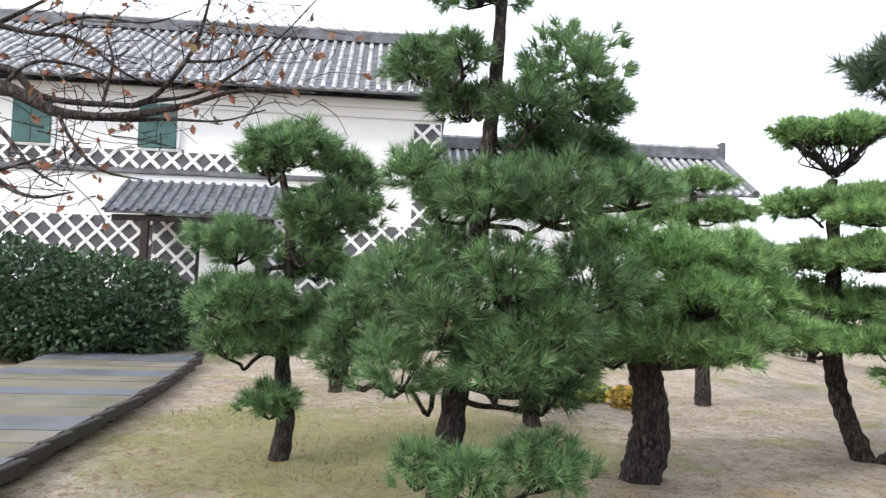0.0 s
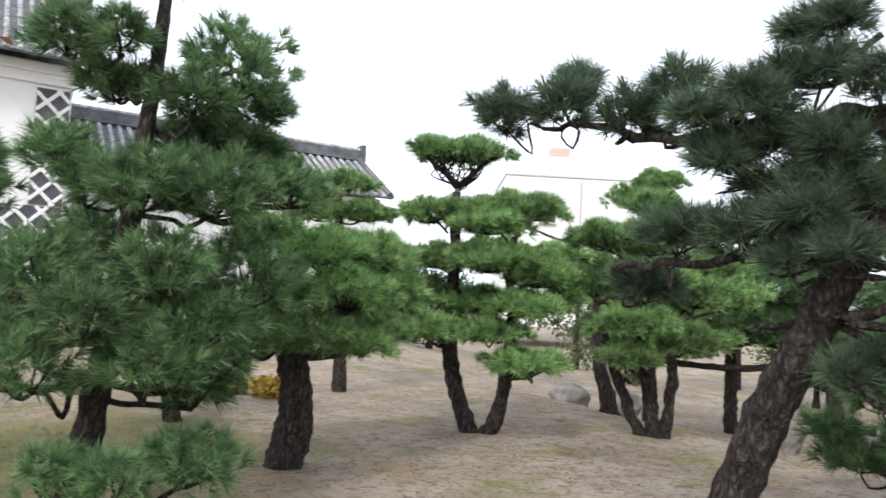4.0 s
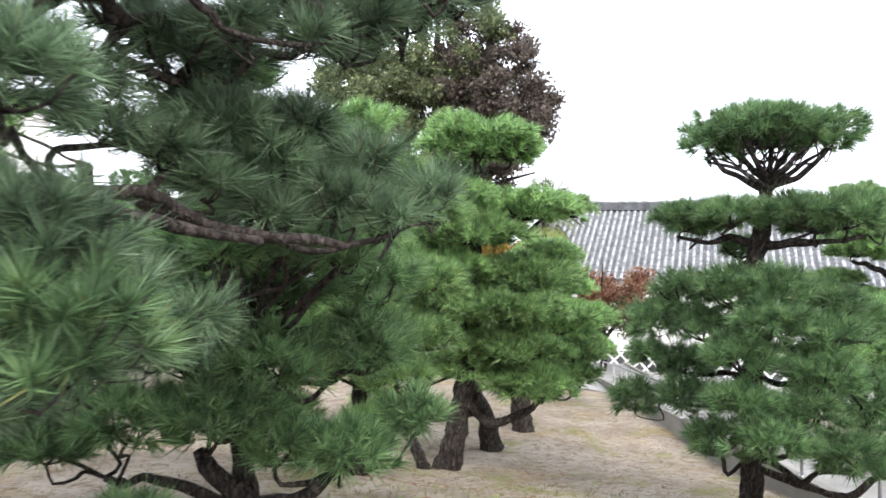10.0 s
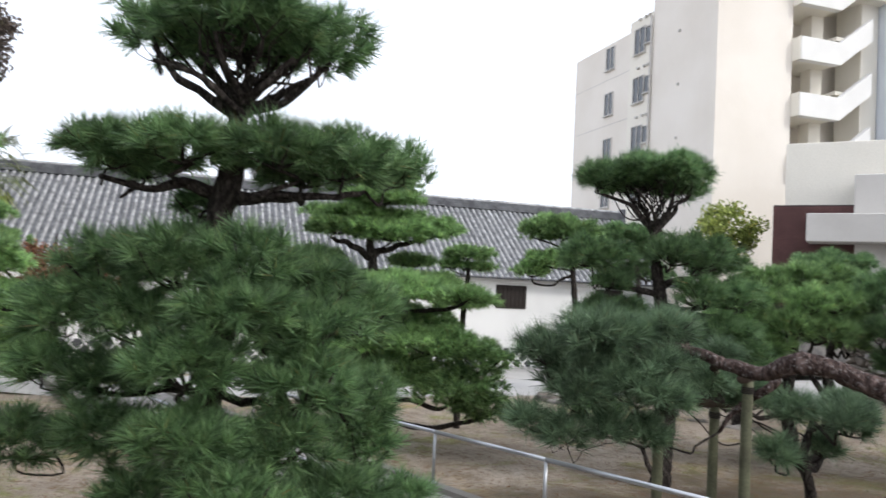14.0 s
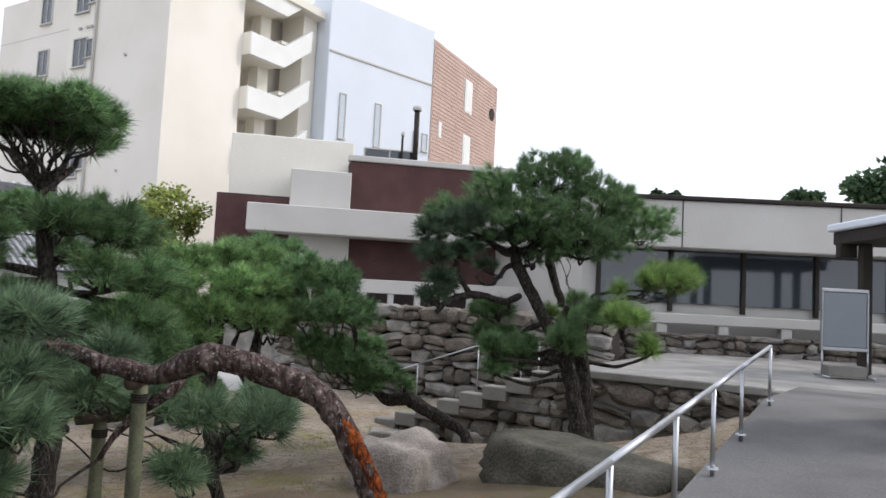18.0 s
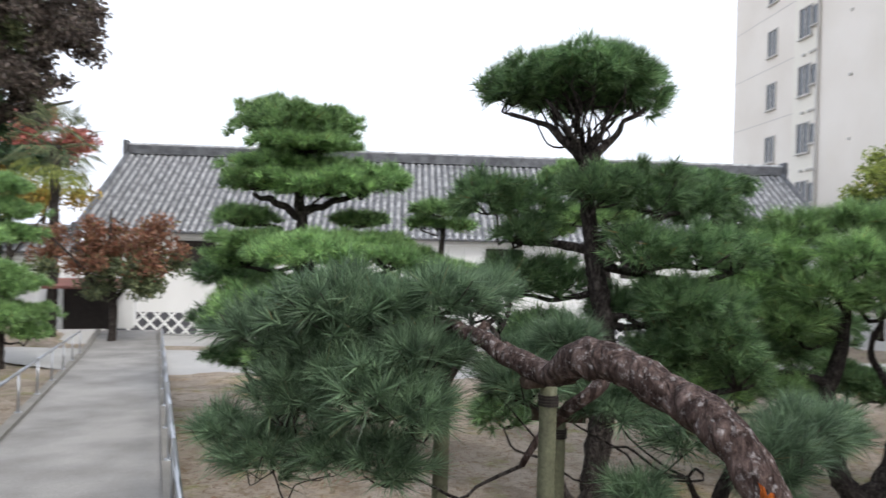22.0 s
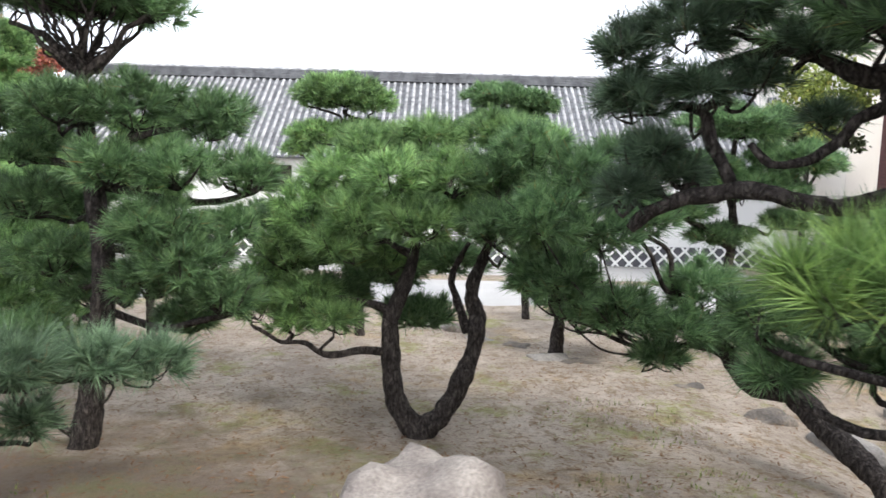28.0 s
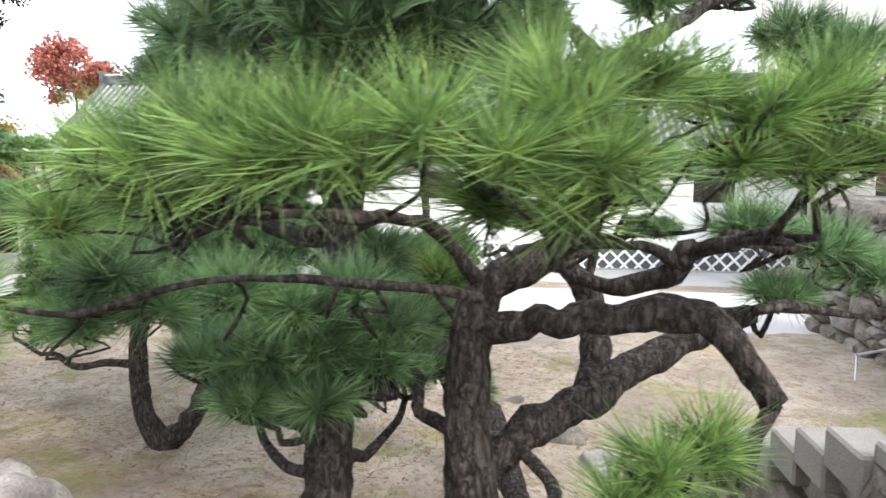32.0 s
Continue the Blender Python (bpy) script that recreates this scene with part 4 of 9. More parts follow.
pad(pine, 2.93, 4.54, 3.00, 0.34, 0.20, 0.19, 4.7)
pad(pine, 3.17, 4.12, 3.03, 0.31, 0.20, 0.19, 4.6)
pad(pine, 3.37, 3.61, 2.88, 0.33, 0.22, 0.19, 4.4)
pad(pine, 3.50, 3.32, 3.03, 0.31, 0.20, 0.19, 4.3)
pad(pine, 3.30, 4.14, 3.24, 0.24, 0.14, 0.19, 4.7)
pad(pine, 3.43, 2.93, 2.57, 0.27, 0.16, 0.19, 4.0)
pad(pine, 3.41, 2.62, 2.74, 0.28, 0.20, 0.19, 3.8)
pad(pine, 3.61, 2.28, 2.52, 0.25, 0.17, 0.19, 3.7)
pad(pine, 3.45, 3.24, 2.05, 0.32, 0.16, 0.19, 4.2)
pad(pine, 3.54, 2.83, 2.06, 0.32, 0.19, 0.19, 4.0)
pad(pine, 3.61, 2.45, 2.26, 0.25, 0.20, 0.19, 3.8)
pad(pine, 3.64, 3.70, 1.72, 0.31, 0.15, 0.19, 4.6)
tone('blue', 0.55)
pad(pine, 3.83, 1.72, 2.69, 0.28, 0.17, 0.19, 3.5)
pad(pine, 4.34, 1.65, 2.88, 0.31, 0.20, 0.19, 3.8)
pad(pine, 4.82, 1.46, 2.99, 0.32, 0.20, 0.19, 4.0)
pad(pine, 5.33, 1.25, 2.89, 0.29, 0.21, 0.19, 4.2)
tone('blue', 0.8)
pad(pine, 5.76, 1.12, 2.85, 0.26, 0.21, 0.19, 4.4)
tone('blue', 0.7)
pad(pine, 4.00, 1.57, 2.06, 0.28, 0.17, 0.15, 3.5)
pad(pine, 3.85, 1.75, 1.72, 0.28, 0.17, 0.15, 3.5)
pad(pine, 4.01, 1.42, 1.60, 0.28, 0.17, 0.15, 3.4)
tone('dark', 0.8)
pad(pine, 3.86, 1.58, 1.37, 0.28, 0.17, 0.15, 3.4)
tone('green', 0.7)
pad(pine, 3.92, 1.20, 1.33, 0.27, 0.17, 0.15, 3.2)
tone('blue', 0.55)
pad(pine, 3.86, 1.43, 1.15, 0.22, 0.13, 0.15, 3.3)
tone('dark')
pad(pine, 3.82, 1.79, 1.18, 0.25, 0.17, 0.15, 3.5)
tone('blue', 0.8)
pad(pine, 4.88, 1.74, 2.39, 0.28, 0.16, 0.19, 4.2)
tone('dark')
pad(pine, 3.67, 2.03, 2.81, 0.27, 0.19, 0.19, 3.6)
limb(pine, [(4.53, 2.66, 1.94, 0.040), (4.46, 2.31, 1.81, 0.033), (4.52, 1.92, 1.74, 0.026), (4.65, 1.64, 1.75, 0.023), (4.75, 1.45, 1.67, 0.021), (4.86, 1.21, 1.61, 0.019), (5.06, 1.05, 1.60, 0.013)])
limb(pine, [(4.44, 2.09, 1.65, 0.023), (4.34, 2.06, 1.42, 0.020), (4.30, 1.87, 1.33, 0.014), (4.30, 1.64, 1.13, 0.012)])
tone('blue', 0.55)
pad(pine, 4.83, 2.04, 2.59, 0.28, 0.15, 0.19, 3.4)
tone('blue', 0.8)
pad(pine, 5.10, 1.72, 2.43, 0.28, 0.14, 0.19, 3.5)
pad(pine, 5.32, 1.51, 2.67, 0.28, 0.15, 0.19, 3.6)
pad(pine, 5.61, 1.14, 2.75, 0.29, 0.15, 0.19, 3.7)
pad(pine, 5.85, 0.90, 2.86, 0.25, 0.13, 0.19, 3.8)
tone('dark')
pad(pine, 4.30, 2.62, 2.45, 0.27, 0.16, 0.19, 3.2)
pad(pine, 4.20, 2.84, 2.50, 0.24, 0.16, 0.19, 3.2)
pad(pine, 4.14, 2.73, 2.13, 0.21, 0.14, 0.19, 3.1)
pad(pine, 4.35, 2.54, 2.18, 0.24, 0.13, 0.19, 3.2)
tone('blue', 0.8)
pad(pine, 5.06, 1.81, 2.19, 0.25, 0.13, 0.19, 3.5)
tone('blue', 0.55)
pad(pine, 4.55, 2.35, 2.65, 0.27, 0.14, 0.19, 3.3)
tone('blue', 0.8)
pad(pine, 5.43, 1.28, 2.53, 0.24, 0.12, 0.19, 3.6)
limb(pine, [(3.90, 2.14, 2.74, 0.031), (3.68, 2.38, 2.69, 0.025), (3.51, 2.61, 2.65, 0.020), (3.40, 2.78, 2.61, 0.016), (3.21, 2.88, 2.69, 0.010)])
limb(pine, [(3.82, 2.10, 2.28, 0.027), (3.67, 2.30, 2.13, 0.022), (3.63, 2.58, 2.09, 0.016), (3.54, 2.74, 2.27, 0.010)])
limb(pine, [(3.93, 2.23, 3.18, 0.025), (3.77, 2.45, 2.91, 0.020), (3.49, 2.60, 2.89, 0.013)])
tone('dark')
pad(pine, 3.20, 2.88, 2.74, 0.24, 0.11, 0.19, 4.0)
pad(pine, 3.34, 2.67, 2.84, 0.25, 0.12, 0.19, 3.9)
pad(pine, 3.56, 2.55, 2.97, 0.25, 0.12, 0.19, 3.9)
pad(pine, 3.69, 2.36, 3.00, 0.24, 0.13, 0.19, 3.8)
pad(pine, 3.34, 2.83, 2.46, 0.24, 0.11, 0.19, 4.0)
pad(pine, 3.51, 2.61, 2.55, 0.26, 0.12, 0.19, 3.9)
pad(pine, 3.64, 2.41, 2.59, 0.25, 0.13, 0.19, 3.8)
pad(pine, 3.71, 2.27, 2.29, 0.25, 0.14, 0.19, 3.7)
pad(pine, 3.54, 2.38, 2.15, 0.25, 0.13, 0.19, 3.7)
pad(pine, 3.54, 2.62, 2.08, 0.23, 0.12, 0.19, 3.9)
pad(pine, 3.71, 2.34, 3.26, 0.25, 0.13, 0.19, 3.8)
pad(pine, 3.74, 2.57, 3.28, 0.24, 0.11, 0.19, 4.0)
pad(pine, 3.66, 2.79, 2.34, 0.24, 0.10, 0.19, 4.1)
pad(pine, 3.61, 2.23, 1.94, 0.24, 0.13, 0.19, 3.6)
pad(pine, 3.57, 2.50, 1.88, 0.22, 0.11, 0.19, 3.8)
limb(pine, [(4.00, 2.14, 2.01, 0.040), (4.10, 2.05, 1.95, 0.037), (4.28, 2.01, 1.86, 0.034), (4.42, 1.95, 1.74, 0.031), (4.55, 1.91, 1.76, 0.028), (4.72, 1.79, 1.75, 0.024), (4.90, 1.64, 1.69, 0.021), (5.11, 1.43, 1.62, 0.018), (5.29, 1.24, 1.59, 0.015), (5.52, 1.03, 1.69, 0.012)])
limb(pine, [(4.28, 2.01, 1.86, 0.030), (4.31, 2.06, 1.96, 0.024), (4.37, 2.05, 2.06, 0.018), (4.48, 1.94, 2.10, 0.012)])
limb(pine, [(4.55, 1.91, 1.76, 0.020), (4.52, 1.98, 1.87, 0.017), (4.59, 1.93, 1.93, 0.013), (4.81, 1.72, 1.97, 0.010)])
limb(pine, [(3.68, 2.23, 1.53, 0.026), (3.85, 2.10, 1.50, 0.023), (4.05, 1.93, 1.45, 0.019), (4.10, 1.81, 1.34, 0.016), (4.22, 1.68, 1.31, 0.012), (4.40, 1.53, 1.21, 0.009)])
limb(pine, [(3.72, 2.16, 1.14, 0.014), (3.81, 2.09, 1.08, 0.012), (3.97, 1.99, 1.08, 0.009), (4.06, 1.92, 0.94, 0.007), (4.09, 1.85, 0.86, 0.005)])
limb(pine, [(3.92, 1.84, 2.39, 0.052), (4.10, 1.69, 2.37, 0.048), (4.26, 1.58, 2.46, 0.044), (4.42, 1.47, 2.59, 0.040), (4.59, 1.35, 2.62, 0.036), (4.70, 1.23, 2.53, 0.032), (4.87, 1.12, 2.55, 0.028), (4.98, 0.99, 2.65, 0.024), (5.14, 0.90, 2.62, 0.020), (5.35, 0.69, 2.75, 0.016)])
limb(pine, [(4.52, 1.39, 2.59, 0.022), (4.57, 1.39, 2.44, 0.018), (4.65, 1.35, 2.34, 0.015), (4.82, 1.23, 2.32, 0.011), (5.00, 1.08, 2.41, 0.008)])
tone('blue', 0.8)
pad(pine, 4.92, 1.59, 1.85, 0.24, 0.11, 0.19, 3.3)
pad(pine, 5.15, 1.46, 1.96, 0.26, 0.12, 0.19, 3.3)
pad(pine, 5.31, 1.24, 1.83, 0.24, 0.11, 0.19, 3.3)
pad(pine, 5.51, 1.06, 1.78, 0.22, 0.11, 0.19, 3.3)
pad(pine, 5.68, 0.93, 1.89, 0.20, 0.10, 0.19, 3.3)
pad(pine, 5.11, 1.43, 1.75, 0.22, 0.10, 0.19, 3.3)
pad(pine, 4.77, 1.69, 1.95, 0.22, 0.11, 0.19, 3.3)
tone('blue', 0.7)
pad(pine, 4.59, 1.83, 2.02, 0.22, 0.11, 0.19, 3.3)
tone('blue', 0.8)
pad(pine, 5.47, 1.15, 2.02, 0.22, 0.11, 0.19, 3.3)
pad(pine, 4.99, 1.57, 2.10, 0.24, 0.11, 0.19, 3.3)
pad(pine, 5.24, 1.38, 2.15, 0.22, 0.10, 0.19, 3.3)
tone('blue', 0.55)
pad(pine, 4.29, 1.66, 1.47, 0.19, 0.11, 0.19, 3.3)
pad(pine, 4.46, 1.52, 1.44, 0.19, 0.11, 0.19, 3.3)
pad(pine, 4.16, 1.69, 1.26, 0.18, 0.11, 0.19, 3.3)
pad(pine, 4.33, 1.56, 1.16, 0.19, 0.11, 0.19, 3.3)
pad(pine, 4.53, 1.50, 1.23, 0.18, 0.11, 0.19, 3.3)
pad(pine, 4.18, 1.88, 1.53, 0.17, 0.10, 0.19, 3.3)
pad(pine, 4.68, 1.42, 1.33, 0.17, 0.10, 0.19, 3.3)
# shade near the trunk painted by the dark needle tone
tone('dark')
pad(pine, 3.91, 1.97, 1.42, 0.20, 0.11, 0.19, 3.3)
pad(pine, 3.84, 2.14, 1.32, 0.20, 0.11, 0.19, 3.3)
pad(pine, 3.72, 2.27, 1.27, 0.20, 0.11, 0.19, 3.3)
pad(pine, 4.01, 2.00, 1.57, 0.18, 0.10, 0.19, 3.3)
tone('blue', 0.6)
pad(pine, 4.12, 2.00, 2.23, 0.24, 0.13, 0.19, 3.3)
pad(pine, 4.38, 1.92, 2.21, 0.24, 0.12, 0.19, 3.3)
pad(pine, 4.55, 1.80, 2.16, 0.20, 0.11, 0.19, 3.3)
pad(pine, 3.87, 2.06, 2.30, 0.24, 0.13, 0.19, 3.3)
pad(pine, 3.74, 2.22, 2.26, 0.24, 0.13, 0.19, 3.3)
pad(pine, 3.67, 2.36, 2.35, 0.22, 0.13, 0.19, 3.3)
pad(pine, 4.23, 2.01, 2.04, 0.18, 0.09, 0.19, 3.3)
tone('blue', 0.8)
pad(pine, 4.79, 1.40, 2.42, 0.20, 0.09, 0.19, 3.3)
pad(pine, 4.99, 1.20, 2.41, 0.20, 0.09, 0.19, 3.3)
pad(pine, 5.18, 1.04, 2.54, 0.20, 0.09, 0.19, 3.3)
pad(pine, 5.38, 0.85, 2.72, 0.20, 0.09, 0.19, 3.3)
pine = pine_tree('low spreading pine with forked limbs near the ground', 'green', [(6.61, 2.49, -0.60, 0.119), (6.60, 2.50, -0.12, 0.100), (6.67, 2.58, 0.14, 0.073), (6.71, 2.69, 0.51, 0.049), (6.70, 2.70, 1.01, 0.039)])
limb(pine, [(6.60, 2.50, -0.12, 0.057), (6.47, 2.71, 0.06, 0.043), (6.33, 2.96, 0.13, 0.033), (6.16, 3.25, 0.17, 0.024)])
limb(pine, [(6.58, 2.53, -0.03, 0.067), (6.51, 2.65, 0.16, 0.057), (6.52, 2.83, 0.31, 0.044)])
limb(pine, [(6.62, 2.47, -0.02, 0.057), (6.67, 2.18, 0.03, 0.052), (6.67, 1.98, 0.20, 0.042), (6.78, 1.78, 0.25, 0.023)])
pad(pine, 6.04, 3.85, 0.57, 0.31, 0.15, 0.18, 6.4)
pad(pine, 5.99, 3.55, 0.37, 0.36, 0.13, 0.18, 6.2)
pad(pine, 6.45, 3.32, 1.38, 0.48, 0.24, 0.18, 6.5)
pad(pine, 6.23, 3.51, 0.98, 0.47, 0.27, 0.18, 6.4)
pad(pine, 6.40, 2.82, 1.02, 0.45, 0.26, 0.18, 6.2)
pad(pine, 6.64, 2.40, 0.93, 0.45, 0.24, 0.18, 6.2)
pad(pine, 6.33, 2.55, 0.62, 0.44, 0.21, 0.18, 6.0)
pad(pine, 6.14, 3.08, 0.59, 0.42, 0.21, 0.18, 6.1)
pad(pine, 7.12, 1.98, 1.03, 0.42, 0.25, 0.18, 6.4)
pad(pine, 6.71, 1.90, 0.41, 0.39, 0.18, 0.18, 6.0)
pad(pine, 6.43, 2.18, 0.47, 0.27, 0.18, 0.18, 5.9)
pad(pine, 5.86, 2.77, 0.08, 0.31, 0.15, 0.18, 5.7)
pad(pine, 6.19, 2.20, -0.12, 0.42, 0.17, 0.18, 5.7)
pad(pine, 7.13, 1.57, 0.58, 0.29, 0.17, 0.18, 6.2)
pad(pine, 6.95, 2.46, 1.46, 0.48, 0.25, 0.18, 6.5)
pad(pine, 7.33, 2.02, 1.47, 0.36, 0.23, 0.18, 6.6)
pad(pine, 6.73, 3.03, 1.69, 0.46, 0.23, 0.18, 6.6)
pad(pine, 7.21, 2.41, 1.82, 0.46, 0.23, 0.18, 6.7)
tone('green')
pad(pine, 6.11, 2.39, 1.87, 0.25, 0.11, 0.19, 3.4)
pad(pine, 6.19, 2.07, 1.97, 0.25, 0.11, 0.19, 3.4)
pad(pine, 6.37, 1.80, 1.92, 0.24, 0.11, 0.19, 3.5)
pad(pine, 6.53, 1.61, 1.79, 0.22, 0.11, 0.19, 3.6)
pad(pine, 6.20, 2.38, 2.21, 0.24, 0.11, 0.19, 3.5)
pad(pine, 6.38, 2.08, 2.24, 0.24, 0.11, 0.19, 3.6)
pad(pine, 6.55, 1.87, 2.16, 0.21, 0.10, 0.19, 3.7)
pad(pine, 6.14, 2.52, 2.53, 0.24, 0.12, 0.19, 3.5)
pad(pine, 6.20, 2.34, 2.43, 0.24, 0.11, 0.19, 3.5)
pad(pine, 6.05, 2.51, 2.29, 0.24, 0.12, 0.19, 3.4)
pad(pine, 6.19, 2.32, 2.67, 0.24, 0.11, 0.19, 3.5)
pad(pine, 6.35, 2.14, 2.44, 0.22, 0.11, 0.19, 3.6)
pad(pine, 6.41, 1.95, 2.34, 0.21, 0.09, 0.19, 3.6)
pad(pine, 6.04, 2.33, 1.61, 0.23, 0.11, 0.19, 3.3)
pad(pine, 6.21, 2.06, 1.66, 0.24, 0.10, 0.19, 3.4)
pad(pine, 6.39, 1.79, 1.60, 0.22, 0.10, 0.19, 3.5)
pine = pine_tree('tall tiered pine trained into rounded clouds', 'bright', [(11.67, 2.94, -1.12, 0.166), (11.70, 2.87, -0.62, 0.150), (11.75, 2.78, 0.04, 0.125), (11.78, 2.72, 0.88, 0.108), (11.78, 2.70, 1.71, 0.091), (11.78, 2.68, 2.54, 0.066), (11.80, 2.66, 2.87, 0.050)])
limb(pine, [(11.76, 2.78, -0.12, 0.066), (11.65, 2.37, -0.35, 0.057), (11.74, 2.00, -0.20, 0.048), (11.90, 1.73, 0.01, 0.032)])
limb(pine, [(11.67, 2.94, -0.79, 0.075), (11.45, 3.12, -1.06, 0.082), (11.36, 3.27, -0.70, 0.074), (11.32, 3.53, -0.39, 0.058)])
pad(pine, 11.79, 2.66, 3.33, 0.83, 0.35, 0.16, 10.8)
pad(pine, 11.79, 3.05, 3.52, 0.42, 0.25, 0.16, 11.0)
pad(pine, 11.99, 2.30, 3.30, 0.46, 0.32, 0.16, 10.8)
pad(pine, 11.51, 3.15, 2.57, 0.83, 0.29, 0.16, 10.8)
pad(pine, 12.10, 2.14, 2.48, 0.87, 0.27, 0.16, 10.8)
pad(pine, 12.60, 1.68, 2.55, 0.47, 0.20, 0.16, 11.0)
pad(pine, 11.47, 2.63, 2.11, 0.73, 0.28, 0.16, 10.5)
pad(pine, 11.45, 3.65, 2.53, 0.68, 0.32, 0.16, 11.0)
pad(pine, 11.38, 3.00, 1.61, 0.73, 0.34, 0.16, 10.6)
pad(pine, 12.01, 2.10, 1.56, 0.70, 0.33, 0.16, 10.7)
pad(pine, 12.53, 1.81, 1.83, 0.42, 0.25, 0.16, 11.0)
pad(pine, 11.55, 2.30, 1.15, 0.76, 0.30, 0.16, 10.4)
pad(pine, 12.34, 1.75, 0.99, 0.62, 0.32, 0.16, 10.8)
pad(pine, 11.70, 3.26, 1.02, 0.72, 0.38, 0.16, 11.0)
pad(pine, 11.79, 2.11, 0.67, 0.73, 0.31, 0.16, 10.5)
pad(pine, 12.83, 1.51, 0.56, 0.43, 0.26, 0.16, 11.1)
pad(pine, 11.82, 1.87, 0.21, 0.68, 0.28, 0.16, 10.4)
pad(pine, 12.01, 2.73, 0.36, 0.63, 0.30, 0.16, 11.0)
pad(pine, 12.56, 1.38, 0.26, 0.29, 0.18, 0.16, 10.8)
pad(pine, 11.61, 3.79, 1.86, 0.69, 0.39, 0.16, 11.2)
pad(pine, 11.58, 3.66, 1.00, 0.60, 0.43, 0.16, 11.1)
pine = pine_tree('bright layered pine standing before the tiered one', 'bright', [(9.16, 2.96, -0.75, 0.085), (9.14, 2.98, 0.0, 0.075), (9.10, 3.00, 0.9, 0.065), (9.12, 2.98, 1.8, 0.050), (9.14, 2.96, 2.6, 0.030)])
limb(pine, [(9.14, 2.98, 0.1, 0.040), (9.05, 2.55, 0.05, 0.034), (9.10, 2.15, 0.20, 0.024)])
limb(pine, [(9.12, 2.98, 1.0, 0.040), (9.00, 3.35, 1.05, 0.032), (8.95, 3.80, 1.15, 0.020)])
pad(pine, 9.12, 3.08, 3.03, 0.42, 0.18, 0.17, 6.8)
pad(pine, 8.79, 3.40, 2.86, 0.36, 0.16, 0.17, 6.8)
pad(pine, 9.08, 2.67, 2.53, 0.42, 0.17, 0.17, 6.8)
pad(pine, 8.72, 3.09, 2.32, 0.40, 0.17, 0.17, 6.8)
pad(pine, 8.61, 3.65, 2.37, 0.36, 0.16, 0.17, 6.8)
pad(pine, 9.32, 2.33, 2.17, 0.40, 0.17, 0.17, 6.8)
pad(pine, 8.42, 3.67, 1.55, 0.40, 0.19, 0.17, 6.8)
pad(pine, 8.69, 3.23, 1.67, 0.40, 0.18, 0.17, 6.8)
pad(pine, 9.05, 2.81, 1.81, 0.40, 0.18, 0.17, 6.8)
pad(pine, 9.24, 2.34, 1.49, 0.40, 0.18, 0.17, 6.8)
pad(pine, 8.39, 4.08, 1.37, 0.34, 0.17, 0.17, 6.8)
pad(pine, 8.45, 3.36, 1.08, 0.42, 0.18, 0.17, 6.8)
pad(pine, 8.85, 2.86, 1.17, 0.44, 0.18, 0.17, 6.8)
pad(pine, 9.14, 2.39, 0.94, 0.40, 0.17, 0.17, 6.8)
pad(pine, 8.41, 3.80, 0.74, 0.38, 0.17, 0.17, 6.8)
pad(pine, 8.60, 3.01, 0.68, 0.40, 0.17, 0.17, 6.8)
pad(pine, 8.90, 2.51, 0.58, 0.40, 0.16, 0.17, 6.8)
pad(pine, 8.46, 3.44, 0.24, 0.36, 0.16, 0.17, 6.8)
pad(pine, 8.74, 2.70, 0.14, 0.32, 0.14, 0.17, 6.8)
pine = pine_tree('stout pine trunk behind the tiered pine', 'bright', [(15.40, 2.89, -1.07, 0.194), (15.36, 2.94, -0.59, 0.162), (15.27, 3.09, 0.06, 0.129), (15.20, 3.20, 0.70, 0.086)])
pad(pine, 15.16, 3.28, 0.26, 0.65, 0.38, 0.16, 14.0)
pad(pine, 15.59, 2.54, 0.07, 0.54, 0.32, 0.16, 14.0)
pad(pine, 14.98, 3.58, 1.12, 0.65, 0.43, 0.16, 14.0)
pine = pine_tree('crooked pine beyond the low one', 'bright', [(13.62, 2.96, -0.95, 0.154), (13.57, 3.05, -0.57, 0.125), (13.41, 3.31, 0.00, 0.106), (13.30, 3.49, 0.57, 0.077)])
pad(pine, 13.30, 3.49, 0.77, 0.58, 0.34, 0.16, 12.5)
pad(pine, 12.92, 4.14, 0.17, 0.58, 0.38, 0.16, 12.5)
pad(pine, 12.74, 4.47, -0.42, 0.48, 0.34, 0.16, 12.5)
pine = pine_tree('cloud-pruned pine with a wide cup-shaped crown by the walkway', 'green', [(10.23, -0.65, -0.33, 0.100), (10.21, -0.64, 0.21, 0.087), (10.19, -0.65, 0.67, 0.079), (10.17, -0.63, 1.21, 0.075), (10.15, -0.64, 1.75, 0.079), (10.14, -0.68, 1.96, 0.083), (10.12, -0.72, 2.29, 0.058), (10.11, -0.72, 2.47, 0.062)])
limb(pine, [(10.11, -0.72, 2.43, 0.050), (10.12, -0.54, 2.51, 0.033), (10.14, -0.36, 2.63, 0.025), (10.25, -0.18, 2.84, 0.013)])
limb(pine, [(10.11, -0.72, 2.43, 0.050), (10.09, -0.92, 2.51, 0.033), (10.07, -1.10, 2.63, 0.025), (10.04, -1.28, 2.84, 0.012)])
limb(pine, [(10.11, -0.71, 2.47, 0.037), (10.31, -0.57, 2.70, 0.026), (10.43, -0.35, 2.90, 0.018)])
limb(pine, [(10.11, -0.74, 2.47, 0.037), (9.89, -0.88, 2.62, 0.024), (9.87, -1.03, 2.78, 0.016)])
limb(pine, [(10.11, -0.72, 2.49, 0.037), (10.20, -0.76, 2.73, 0.025), (10.18, -0.77, 2.98, 0.017)])
